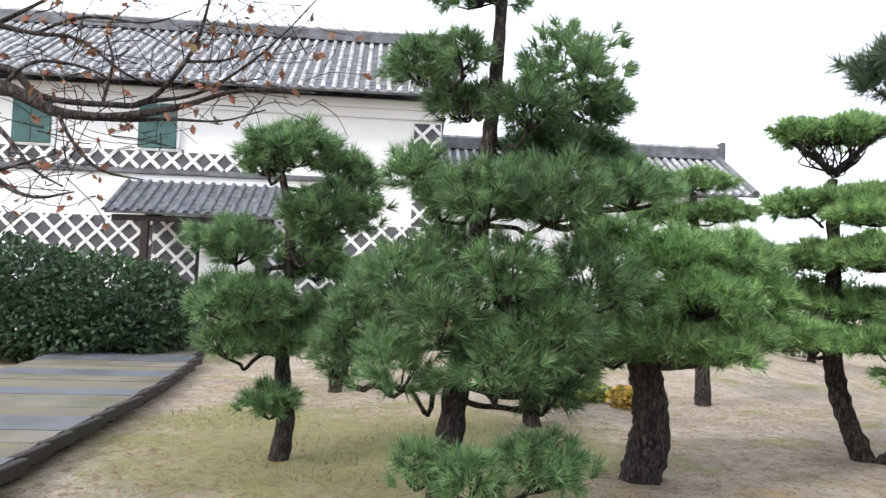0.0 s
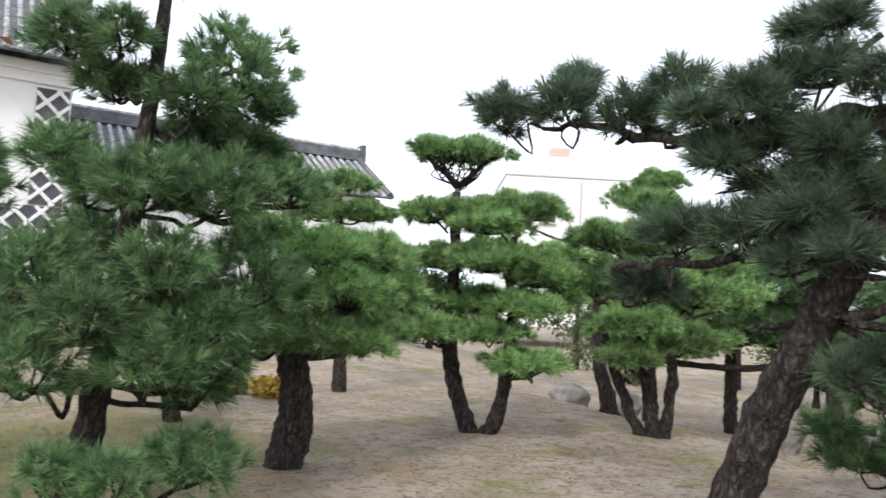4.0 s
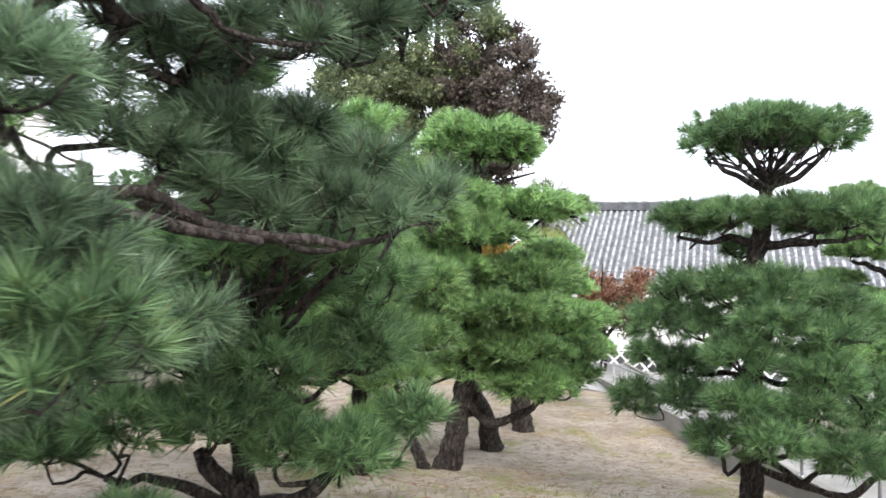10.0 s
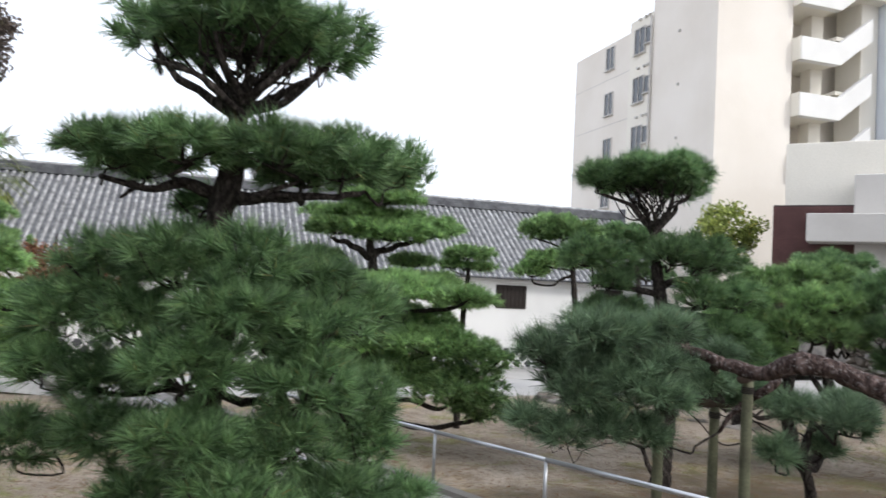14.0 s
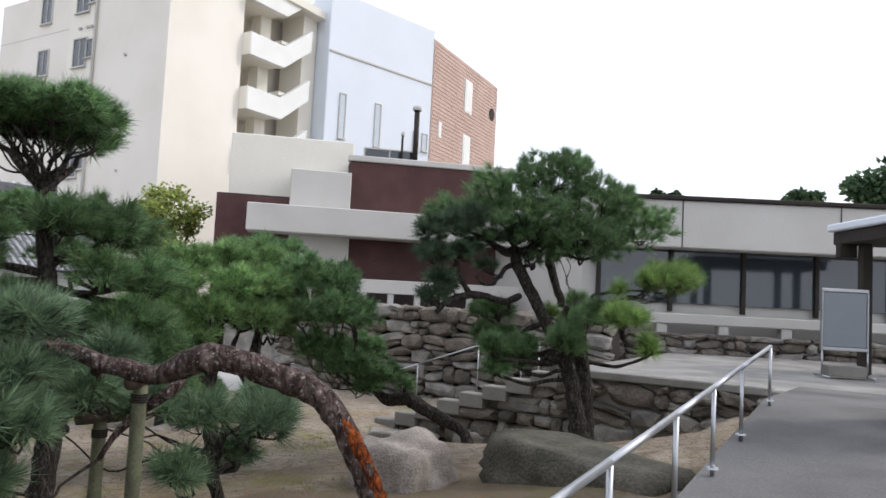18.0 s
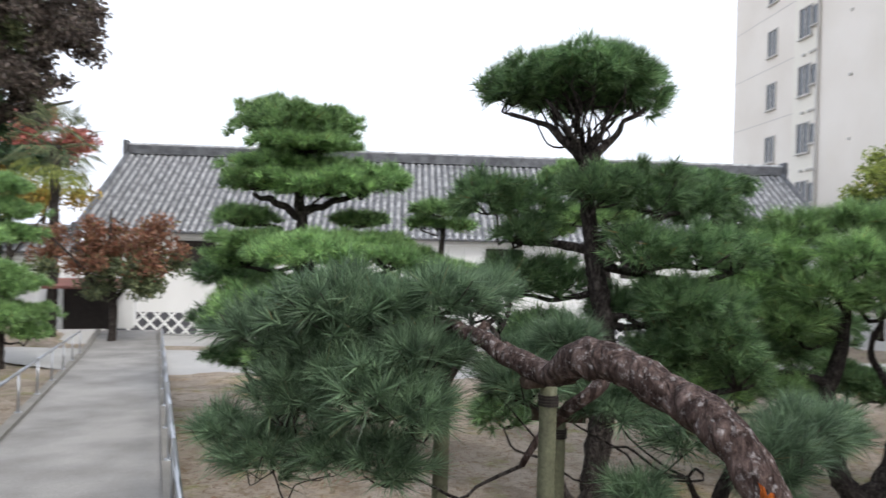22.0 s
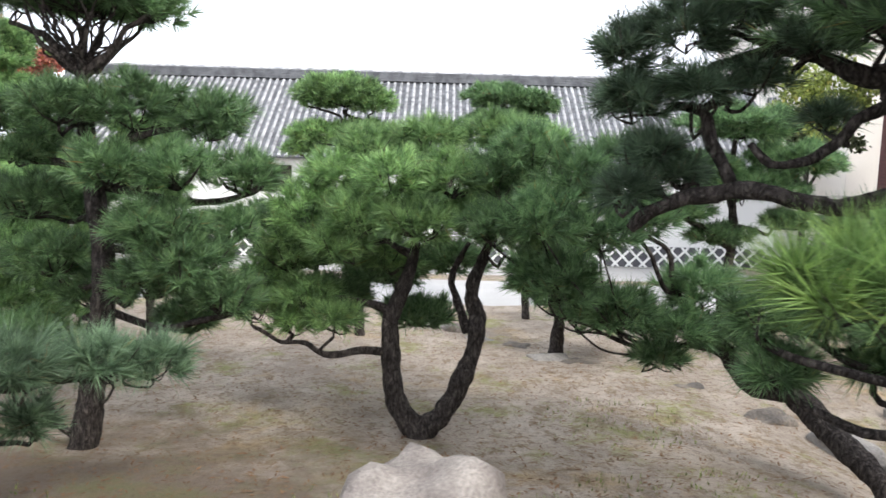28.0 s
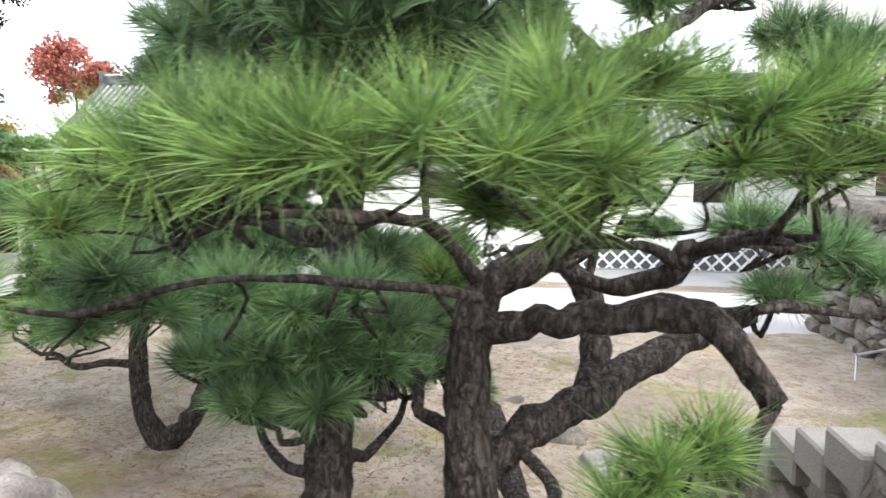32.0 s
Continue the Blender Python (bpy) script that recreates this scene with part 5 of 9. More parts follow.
limb(pine, [(10.11, -0.72, 2.45, 0.033), (9.82, -0.52, 2.55, 0.020), (9.95, -0.20, 2.68, 0.012)])
limb(pine, [(10.11, -0.74, 2.45, 0.033), (10.38, -1.01, 2.65, 0.022), (10.34, -1.27, 2.88, 0.013)])
limb(pine, [(10.11, -0.73, 2.47, 0.029), (9.81, -0.63, 2.63, 0.020), (9.71, -0.55, 2.83, 0.012)])
limb(pine, [(10.11, -0.74, 2.47, 0.029), (10.48, -0.88, 2.80, 0.022), (10.56, -1.02, 3.06, 0.014)])
limb(pine, [(10.14, -0.64, 1.92, 0.046), (10.16, -0.42, 1.96, 0.033), (10.19, -0.17, 1.93, 0.025), (10.21, 0.08, 1.98, 0.017)])
limb(pine, [(10.14, -0.71, 1.90, 0.050), (10.11, -0.96, 1.93, 0.042), (9.99, -1.23, 1.94, 0.029), (10.06, -1.54, 1.99, 0.021)])
limb(pine, [(10.19, -0.64, 0.63, 0.033), (10.32, -0.37, 0.65, 0.025), (10.34, -0.12, 0.60, 0.021), (10.36, 0.14, 0.68, 0.013)])
limb(pine, [(10.21, -0.64, 0.30, 0.033), (10.13, -0.38, 0.35, 0.024), (10.06, -0.06, 0.35, 0.016)])
crown_twigs(pine, (10.11, -0.72, 2.47), (10.09, -0.72, 2.93), 0.74, 0.21, 32)
tone('green', 0.7)
pad(pine, 10.09, -0.72, 3.01, 0.71, 0.21, 0.16, 5.4)
pad(pine, 10.34, -0.22, 2.95, 0.39, 0.21, 0.16, 5.6)
pad(pine, 10.14, -1.23, 2.97, 0.40, 0.20, 0.16, 5.5)
pad(pine, 9.79, -0.70, 3.02, 0.43, 0.15, 0.16, 5.1)
pad(pine, 10.58, -0.75, 3.10, 0.59, 0.20, 0.16, 5.9)
tone('green')
pad(pine, 10.19, -0.00, 2.17, 0.37, 0.16, 0.16, 5.4)
pad(pine, 9.95, -0.41, 2.20, 0.40, 0.15, 0.16, 5.2)
pad(pine, 9.80, -0.96, 2.21, 0.39, 0.16, 0.16, 5.1)
pad(pine, 9.96, -1.39, 2.21, 0.41, 0.18, 0.16, 5.3)
pad(pine, 10.22, -1.79, 2.22, 0.30, 0.17, 0.16, 5.6)
pad(pine, 10.48, -0.15, 2.13, 0.35, 0.13, 0.16, 5.7)
pad(pine, 10.38, -1.20, 2.15, 0.44, 0.13, 0.16, 5.7)
pad(pine, 10.76, -0.51, 1.91, 0.23, 0.13, 0.16, 6.0)
pad(pine, 10.42, -0.01, 1.44, 0.39, 0.22, 0.16, 5.6)
pad(pine, 9.88, -0.43, 1.50, 0.39, 0.20, 0.16, 5.1)
pad(pine, 9.74, -0.82, 1.51, 0.37, 0.20, 0.16, 5.0)
pad(pine, 10.01, -1.25, 1.39, 0.37, 0.20, 0.16, 5.3)
pad(pine, 10.46, 0.24, 1.14, 0.37, 0.21, 0.16, 5.6)
pad(pine, 10.01, -0.20, 1.13, 0.34, 0.18, 0.16, 5.2)
pad(pine, 9.56, -0.74, 1.21, 0.37, 0.18, 0.16, 4.8)
pad(pine, 9.72, -1.21, 1.13, 0.37, 0.19, 0.16, 5.0)
pad(pine, 10.38, -1.66, 1.22, 0.31, 0.20, 0.16, 5.7)
pad(pine, 10.38, 0.35, 0.80, 0.25, 0.16, 0.16, 5.5)
pad(pine, 10.35, -0.03, 0.73, 0.36, 0.17, 0.16, 5.5)
pad(pine, 9.59, -0.52, 0.91, 0.37, 0.18, 0.16, 4.8)
pad(pine, 9.63, -1.17, 0.80, 0.38, 0.21, 0.16, 4.9)
pad(pine, 10.10, -1.62, 0.61, 0.33, 0.23, 0.16, 5.4)
pad(pine, 10.30, 0.45, 0.35, 0.31, 0.19, 0.16, 5.4)
pad(pine, 10.05, -0.06, 0.45, 0.36, 0.18, 0.16, 5.2)
pad(pine, 9.50, -0.53, 0.52, 0.36, 0.16, 0.16, 4.7)
pad(pine, 9.56, -1.05, 0.48, 0.35, 0.18, 0.16, 4.8)
pad(pine, 10.11, -1.66, 0.36, 0.29, 0.19, 0.16, 5.4)
pad(pine, 9.84, -0.32, 0.11, 0.33, 0.19, 0.16, 5.0)
pad(pine, 9.39, -0.78, 0.23, 0.35, 0.19, 0.16, 4.6)
pad(pine, 9.64, -1.37, 0.12, 0.41, 0.18, 0.16, 4.9)
pad(pine, 9.90, -1.91, 0.01, 0.24, 0.16, 0.16, 5.2)
pine = pine_tree('tiny bonsai-like pine with flat pads', 'bright', [(17.93, -5.11, 0.24, 0.052), (17.91, -5.12, 0.86, 0.052), (17.88, -5.16, 1.49, 0.042), (17.86, -5.18, 1.80, 0.031)])
pad(pine, 17.86, -5.12, 1.95, 0.50, 0.17, 0.16, 13.5)
pad(pine, 17.89, -4.87, 1.74, 0.31, 0.12, 0.16, 13.5)
pad(pine, 17.85, -5.39, 1.72, 0.31, 0.12, 0.16, 13.5)
pad(pine, 17.90, -5.09, 1.07, 0.62, 0.19, 0.16, 13.5)
pad(pine, 17.92, -4.78, 1.27, 0.31, 0.16, 0.16, 13.5)
pine = pine_tree('tall cup-topped black pine with layered tiers', 'green', [(13.40, -6.25, -1.34, 0.142), (13.43, -6.33, -0.88, 0.122), (13.51, -6.44, 0.03, 0.107), (13.56, -6.45, 0.64, 0.096), (13.60, -6.37, 1.14, 0.091), (13.64, -6.30, 1.65, 0.076), (13.68, -6.24, 2.11, 0.051), (13.69, -6.25, 2.26, 0.051)])
limb(pine, [(13.69, -6.24, 2.21, 0.051), (13.71, -6.02, 2.46, 0.036), (13.73, -5.81, 2.61, 0.025), (13.84, -5.54, 2.68, 0.021)])
limb(pine, [(13.69, -6.25, 2.21, 0.051), (13.70, -6.47, 2.41, 0.036), (13.71, -6.63, 2.61, 0.025), (13.72, -6.83, 2.77, 0.020)])
limb(pine, [(13.69, -6.24, 2.23, 0.041), (13.92, -6.16, 2.54, 0.026), (14.04, -5.99, 2.77, 0.016)])
limb(pine, [(13.69, -6.25, 2.23, 0.041), (13.51, -6.35, 2.48, 0.025), (13.52, -6.43, 2.73, 0.015)])
limb(pine, [(13.69, -6.24, 2.26, 0.036), (14.02, -6.25, 2.61, 0.027), (14.15, -6.25, 2.95, 0.016)])
limb(pine, [(13.69, -6.24, 2.22, 0.036), (13.41, -6.04, 2.46, 0.019), (13.54, -5.84, 2.77, 0.015)])
limb(pine, [(13.69, -6.25, 2.22, 0.036), (14.01, -6.52, 2.56, 0.021), (14.03, -6.73, 2.88, 0.016)])
limb(pine, [(13.62, -6.27, 1.40, 0.051), (13.73, -6.01, 1.45, 0.041), (13.84, -5.58, 1.47, 0.026)])
limb(pine, [(13.63, -6.38, 1.50, 0.056), (13.53, -6.63, 1.62, 0.045), (13.43, -6.92, 1.72, 0.030), (13.63, -7.24, 1.81, 0.020)])
limb(pine, [(13.42, -6.33, -1.08, 0.046), (13.34, -6.13, -0.85, 0.035), (13.37, -5.98, -0.55, 0.025)])
crown_twigs(pine, (13.69, -6.25, 2.26), (13.74, -6.17, 2.89), 0.85, 0.24, 32)
pad(pine, 13.75, -6.17, 2.99, 0.81, 0.24, 0.18, 6.6)
pad(pine, 13.96, -5.58, 2.96, 0.39, 0.20, 0.18, 6.8)
pad(pine, 13.83, -6.78, 2.91, 0.41, 0.23, 0.18, 6.7)
pad(pine, 13.45, -6.19, 3.04, 0.63, 0.19, 0.18, 6.3)
pad(pine, 14.25, -6.24, 2.97, 0.66, 0.19, 0.18, 7.1)
pad(pine, 13.88, -5.37, 1.91, 0.42, 0.22, 0.18, 6.8)
pad(pine, 13.96, -5.83, 1.82, 0.37, 0.27, 0.18, 6.9)
pad(pine, 13.26, -6.24, 1.95, 0.38, 0.20, 0.18, 6.2)
pad(pine, 13.45, -6.77, 1.97, 0.47, 0.25, 0.18, 6.4)
pad(pine, 13.84, -7.31, 1.89, 0.47, 0.24, 0.18, 6.8)
pad(pine, 13.74, -5.70, 1.55, 0.31, 0.13, 0.18, 6.7)
pad(pine, 13.21, -6.67, 1.45, 0.38, 0.21, 0.18, 6.2)
pad(pine, 13.30, -7.21, 1.45, 0.41, 0.22, 0.18, 6.3)
pad(pine, 13.69, -7.71, 1.40, 0.34, 0.21, 0.18, 6.7)
pad(pine, 13.91, -5.67, 1.13, 0.45, 0.22, 0.18, 6.9)
pad(pine, 14.00, -6.09, 1.12, 0.38, 0.22, 0.18, 7.0)
pad(pine, 13.27, -7.06, 0.97, 0.48, 0.22, 0.18, 6.3)
pad(pine, 13.56, -7.59, 0.95, 0.30, 0.18, 0.18, 6.6)
pad(pine, 13.77, -5.90, 0.61, 0.47, 0.22, 0.18, 6.8)
pad(pine, 13.93, -6.20, 0.27, 0.43, 0.22, 0.18, 7.0)
pad(pine, 13.24, -7.31, 0.68, 0.46, 0.24, 0.18, 6.3)
pad(pine, 13.31, -7.61, 0.37, 0.34, 0.22, 0.18, 6.4)
pad(pine, 13.43, -6.98, 0.50, 0.43, 0.23, 0.18, 6.5)
pad(pine, 13.81, -5.57, -0.14, 0.37, 0.21, 0.18, 6.9)
pad(pine, 13.99, -7.07, 0.03, 0.38, 0.19, 0.18, 7.1)
pad(pine, 13.87, -6.63, 0.87, 0.37, 0.21, 0.18, 6.9)
tone('green')
limb(pine, [(13.84, -6.27, 0.47, 0.048), (14.49, -6.93, 0.17, 0.053), (15.16, -7.67, 0.33, 0.050), (15.34, -8.46, 0.46, 0.045), (15.63, -9.31, 0.58, 0.033)])
pad(pine, 15.20, -7.91, 0.59, 0.57, 0.26, 0.18, 8.2)
pad(pine, 15.48, -8.61, 0.84, 0.61, 0.27, 0.18, 8.4)
pad(pine, 15.65, -9.30, 1.04, 0.62, 0.27, 0.18, 8.5)
pad(pine, 15.28, -8.86, 0.36, 0.60, 0.26, 0.18, 8.2)
pad(pine, 15.10, -8.21, 0.08, 0.56, 0.25, 0.18, 8.1)
pad(pine, 15.39, -7.65, 0.89, 0.52, 0.25, 0.18, 8.4)
pad(pine, 15.54, -9.52, 0.47, 0.52, 0.27, 0.18, 8.4)
pad(pine, 15.14, -7.55, 0.08, 0.50, 0.24, 0.18, 8.2)
pad(pine, 15.28, -9.19, -0.14, 0.50, 0.24, 0.18, 8.2)
pine = pine_tree('layered pine with flat rounded tiers', 'bright', [(16.87, -3.14, -0.24, 0.091), (16.94, -3.17, 0.67, 0.091), (17.01, -3.19, 1.58, 0.076), (17.04, -3.13, 1.96, 0.069), (17.09, -3.13, 2.49, 0.046)])
limb(pine, [(17.02, -3.15, 1.73, 0.061), (17.05, -2.83, 1.92, 0.046), (17.06, -2.52, 2.03, 0.030)])
limb(pine, [(17.03, -3.17, 1.81, 0.061), (17.03, -3.59, 1.96, 0.046), (17.03, -3.97, 2.08, 0.030)])
pad(pine, 17.13, -3.05, 3.02, 0.80, 0.37, 0.16, 9.9)
pad(pine, 17.35, -2.67, 3.21, 0.51, 0.30, 0.16, 10.1)
pad(pine, 17.22, -3.48, 3.04, 0.50, 0.31, 0.16, 10.0)
pad(pine, 16.90, -3.20, 2.73, 0.71, 0.16, 0.16, 9.7)
pad(pine, 17.08, -2.60, 2.26, 0.59, 0.24, 0.16, 9.9)
pad(pine, 16.86, -3.42, 2.21, 0.78, 0.26, 0.16, 9.7)
pad(pine, 17.05, -4.12, 2.30, 0.61, 0.24, 0.16, 9.9)
pad(pine, 17.39, -3.02, 2.48, 0.94, 0.17, 0.16, 10.2)
pad(pine, 17.34, -2.32, 1.74, 0.47, 0.20, 0.16, 10.2)
pad(pine, 17.01, -2.60, 1.39, 0.65, 0.21, 0.16, 9.9)
pad(pine, 16.68, -3.53, 1.36, 0.70, 0.26, 0.16, 9.6)
pad(pine, 16.97, -4.20, 1.39, 0.57, 0.23, 0.16, 9.9)
pad(pine, 17.20, -2.29, 1.19, 0.47, 0.22, 0.16, 10.1)
pad(pine, 17.02, -4.10, 0.74, 0.65, 0.35, 0.16, 10.0)
pad(pine, 16.74, -3.43, 0.76, 0.67, 0.34, 0.16, 9.7)
pad(pine, 16.99, -4.41, 0.36, 0.46, 0.31, 0.16, 10.0)
pad(pine, 17.41, -3.94, 1.74, 0.44, 0.16, 0.16, 10.3)
pad(pine, 17.15, -2.60, 0.65, 0.62, 0.31, 0.16, 10.1)
tone('bright')
pad(pine, 16.02, -3.89, 0.50, 0.88, 0.31, 0.17, 11.5)
pad(pine, 15.96, -4.69, 0.26, 0.62, 0.35, 0.17, 11.5)
pad(pine, 15.81, -4.28, -0.16, 0.74, 0.35, 0.17, 11.3)
pad(pine, 15.78, -4.72, -0.46, 0.52, 0.28, 0.17, 11.3)
pad(pine, 16.28, -3.51, 0.03, 0.77, 0.36, 0.17, 11.7)
pad(pine, 16.04, -3.43, 1.29, 0.80, 0.27, 0.17, 11.5)
pad(pine, 15.95, -4.40, 1.22, 0.49, 0.19, 0.17, 11.5)
pad(pine, 16.32, -2.87, 0.55, 0.72, 0.36, 0.17, 11.7)
tone('green')
pad(pine, 18.47, -1.99, 0.92, 0.67, 0.31, 0.18, 10.2)
pad(pine, 17.96, -2.75, 0.61, 0.65, 0.31, 0.18, 10.0)
pad(pine, 18.36, -2.03, 0.23, 0.66, 0.31, 0.18, 10.1)
pad(pine, 17.77, -2.99, 0.05, 0.61, 0.27, 0.18, 9.9)
pad(pine, 18.19, -2.21, -0.33, 0.62, 0.26, 0.18, 10.0)
pine = pine_tree('old leaning pine on wooden crutches with a torn orange-red trunk', 'blue', [(9.26, -6.04, -0.02, 0.080), (9.42, -5.96, 0.36, 0.083), (9.58, -5.87, 0.63, 0.082), (9.72, -5.79, 0.73, 0.096), (9.89, -5.71, 0.78, 0.082), (10.04, -5.58, 0.86, 0.086), (10.22, -5.44, 0.89, 0.100), (10.40, -5.37, 0.82, 0.080), (10.60, -5.31, 0.75, 0.066), (10.84, -5.13, 0.82, 0.056), (11.10, -4.93, 0.90, 0.048), (11.32, -4.76, 0.93, 0.044), (11.46, -4.66, 0.84, 0.034), (11.50, -4.58, 0.66, 0.024)])
limb(pine, [(10.75, -5.66, 0.74, 0.044), (10.73, -5.57, 0.61, 0.040), (10.95, -5.40, 0.38, 0.029), (11.04, -5.27, 0.14, 0.020)])
limb(pine, [(11.29, -5.08, 0.93, 0.032), (11.28, -4.94, 0.78, 0.028), (11.14, -4.83, 0.58, 0.021)])
limb(pine, [(10.86, -5.12, 0.84, 0.040), (11.05, -5.22, 0.76, 0.034), (11.30, -5.42, 0.62, 0.030), (11.57, -5.60, 0.43, 0.022)])
limb(pine, [(11.47, -4.62, 0.78, 0.026), (11.44, -4.25, 0.60, 0.022), (11.38, -3.92, 0.40, 0.016), (11.36, -3.62, 0.16, 0.010)])
pad(pine, 11.36, -4.48, 1.04, 0.33, 0.16, 0.21, 4.0)
pad(pine, 11.28, -4.80, 1.12, 0.32, 0.15, 0.21, 3.9)
pad(pine, 11.45, -4.23, 0.87, 0.27, 0.17, 0.21, 4.1)
pad(pine, 11.14, -4.69, 0.78, 0.35, 0.17, 0.21, 3.8)
pad(pine, 11.41, -4.99, 1.05, 0.24, 0.15, 0.21, 4.0)
pad(pine, 11.21, -4.24, 0.61, 0.29, 0.19, 0.21, 3.9)
pad(pine, 10.99, -4.62, 0.50, 0.33, 0.18, 0.21, 3.7)
pad(pine, 11.17, -4.15, 0.19, 0.26, 0.18, 0.21, 3.9)
pad(pine, 11.09, -4.49, 0.16, 0.31, 0.19, 0.21, 3.8)
pad(pine, 11.54, -3.94, 0.83, 0.17, 0.16, 0.21, 4.2)
pad(pine, 11.67, -5.18, 1.11, 0.21, 0.14, 0.21, 4.2)
pad(pine, 11.34, -5.34, 0.57, 0.28, 0.16, 0.21, 4.6)
pad(pine, 11.48, -5.62, 0.84, 0.25, 0.14, 0.21, 4.7)
tone('blue')
pad(pine, 11.44, -4.18, 1.01, 0.48, 0.24, 0.21, 7.0)
pad(pine, 11.16, -4.46, 0.57, 0.47, 0.25, 0.21, 6.8)
pad(pine, 11.70, -4.10, 0.65, 0.44, 0.25, 0.21, 7.2)
pad(pine, 11.27, -3.74, 0.14, 0.30, 0.19, 0.21, 4.6)
pad(pine, 11.54, -3.68, 0.86, 0.34, 0.18, 0.21, 4.7)
pad(pine, 11.26, -3.90, 0.47, 0.32, 0.20, 0.21, 4.5)
pad(pine, 11.46, -3.48, 0.22, 0.24, 0.16, 0.21, 4.8)
pad(pine, 11.40, -4.00, 0.70, 0.30, 0.18, 0.21, 4.6)
pine = pine_tree('young blue-green pine with long needles by the path', 'blue', [(11.34, -6.66, -0.51, 0.054), (11.36, -6.58, -0.24, 0.051), (11.38, -6.63, -0.07, 0.044), (11.39, -6.69, 0.06, 0.034), (11.40, -6.76, 0.27, 0.027)])
limb(pine, [(11.36, -6.59, -0.28, 0.030), (11.27, -6.42, -0.14, 0.023), (11.19, -6.31, 0.03, 0.016)])
limb(pine, [(11.39, -6.69, 0.06, 0.027), (11.39, -7.03, 0.13, 0.024), (11.58, -7.37, 0.12, 0.018)])
pad(pine, 10.90, -6.68, 0.27, 0.33, 0.18, 0.21, 3.9)
pad(pine, 11.21, -6.28, 0.32, 0.32, 0.19, 0.21, 4.2)
pad(pine, 11.43, -5.88, 0.46, 0.34, 0.20, 0.21, 4.4)
pad(pine, 11.20, -6.99, 0.32, 0.32, 0.18, 0.21, 4.2)
pad(pine, 11.84, -5.29, 0.52, 0.33, 0.22, 0.21, 4.8)
pad(pine, 11.59, -7.30, 0.25, 0.32, 0.18, 0.21, 4.6)
pad(pine, 11.79, -7.58, 0.20, 0.28, 0.16, 0.21, 4.8)
pad(pine, 11.85, -5.55, 0.66, 0.33, 0.20, 0.21, 4.8)
pad(pine, 11.83, -5.92, 0.52, 0.33, 0.18, 0.21, 4.8)
pad(pine, 11.09, -5.99, -0.06, 0.28, 0.17, 0.21, 4.1)
pad(pine, 11.47, -6.95, -0.11, 0.24, 0.14, 0.21, 4.5)
pine = pine_tree('cloud pine with a U-shaped pair of trunks on the sandy mound', 'bright', [(14.03, -9.25, -1.09, 0.122), (14.06, -9.07, -0.84, 0.100), (14.11, -8.99, -0.46, 0.094), (14.16, -8.97, -0.02, 0.083), (14.19, -9.07, 0.26, 0.078), (14.22, -9.16, 0.53, 0.061), (14.26, -9.22, 0.87, 0.044)])
limb(pine, [(14.03, -9.33, -1.08, 0.122), (14.06, -9.54, -0.83, 0.100), (14.11, -9.73, -0.44, 0.089), (14.15, -9.83, -0.05, 0.083), (14.19, -9.76, 0.28, 0.066), (14.22, -9.84, 0.55, 0.055), (14.26, -9.97, 0.94, 0.039)])
limb(pine, [(14.12, -8.99, -0.32, 0.044), (14.03, -8.71, -0.29, 0.038), (14.02, -8.41, -0.34, 0.033), (14.03, -8.19, -0.24, 0.027), (14.14, -7.86, -0.22, 0.022), (14.15, -7.61, -0.09, 0.017)])
limb(pine, [(14.14, -9.72, -0.11, 0.044), (14.27, -9.62, 0.14, 0.039), (14.41, -9.59, 0.46, 0.034), (14.44, -9.73, 0.75, 0.023)])
limb(pine, [(14.17, -8.96, 0.09, 0.050), (14.18, -8.68, 0.16, 0.039), (14.28, -8.22, 0.19, 0.028)])
limb(pine, [(14.23, -9.16, 0.64, 0.039), (14.24, -8.89, 0.75, 0.033), (14.24, -8.67, 0.69, 0.022)])
pad(pine, 14.45, -8.74, 1.68, 0.42, 0.21, 0.19, 7.3)
pad(pine, 14.36, -9.31, 1.78, 0.44, 0.21, 0.19, 7.2)
pad(pine, 14.47, -9.98, 1.86, 0.45, 0.20, 0.19, 7.3)
pad(pine, 14.56, -10.44, 1.76, 0.34, 0.22, 0.19, 7.4)
pad(pine, 14.32, -8.43, 1.40, 0.44, 0.23, 0.19, 7.2)
pad(pine, 13.82, -9.02, 1.42, 0.41, 0.23, 0.19, 6.7)
pad(pine, 13.82, -9.53, 1.43, 0.44, 0.23, 0.19, 6.7)
pad(pine, 14.02, -10.06, 1.44, 0.40, 0.24, 0.19, 6.9)
pad(pine, 14.38, -8.14, 1.05, 0.45, 0.27, 0.19, 7.3)
pad(pine, 13.88, -8.70, 1.07, 0.42, 0.24, 0.19, 6.8)
pad(pine, 13.67, -9.24, 1.02, 0.41, 0.21, 0.19, 6.6)
pad(pine, 13.87, -9.80, 1.05, 0.44, 0.24, 0.19, 6.8)
pad(pine, 14.28, -10.38, 1.12, 0.39, 0.25, 0.19, 7.2)
pad(pine, 14.44, -7.91, 0.64, 0.40, 0.26, 0.19, 7.4)
pad(pine, 14.04, -8.48, 0.76, 0.40, 0.22, 0.19, 7.0)
pad(pine, 14.54, -8.87, 0.66, 0.38, 0.22, 0.19, 7.5)
pad(pine, 14.34, -10.34, 0.78, 0.34, 0.22, 0.19, 7.3)
pad(pine, 14.29, -8.11, 0.21, 0.39, 0.22, 0.19, 7.3)
pad(pine, 14.06, -8.43, 0.04, 0.33, 0.17, 0.19, 7.1)
pad(pine, 14.37, -7.64, 0.07, 0.31, 0.20, 0.19, 7.4)
pad(pine, 14.25, -8.01, -0.07, 0.28, 0.16, 0.19, 7.3)
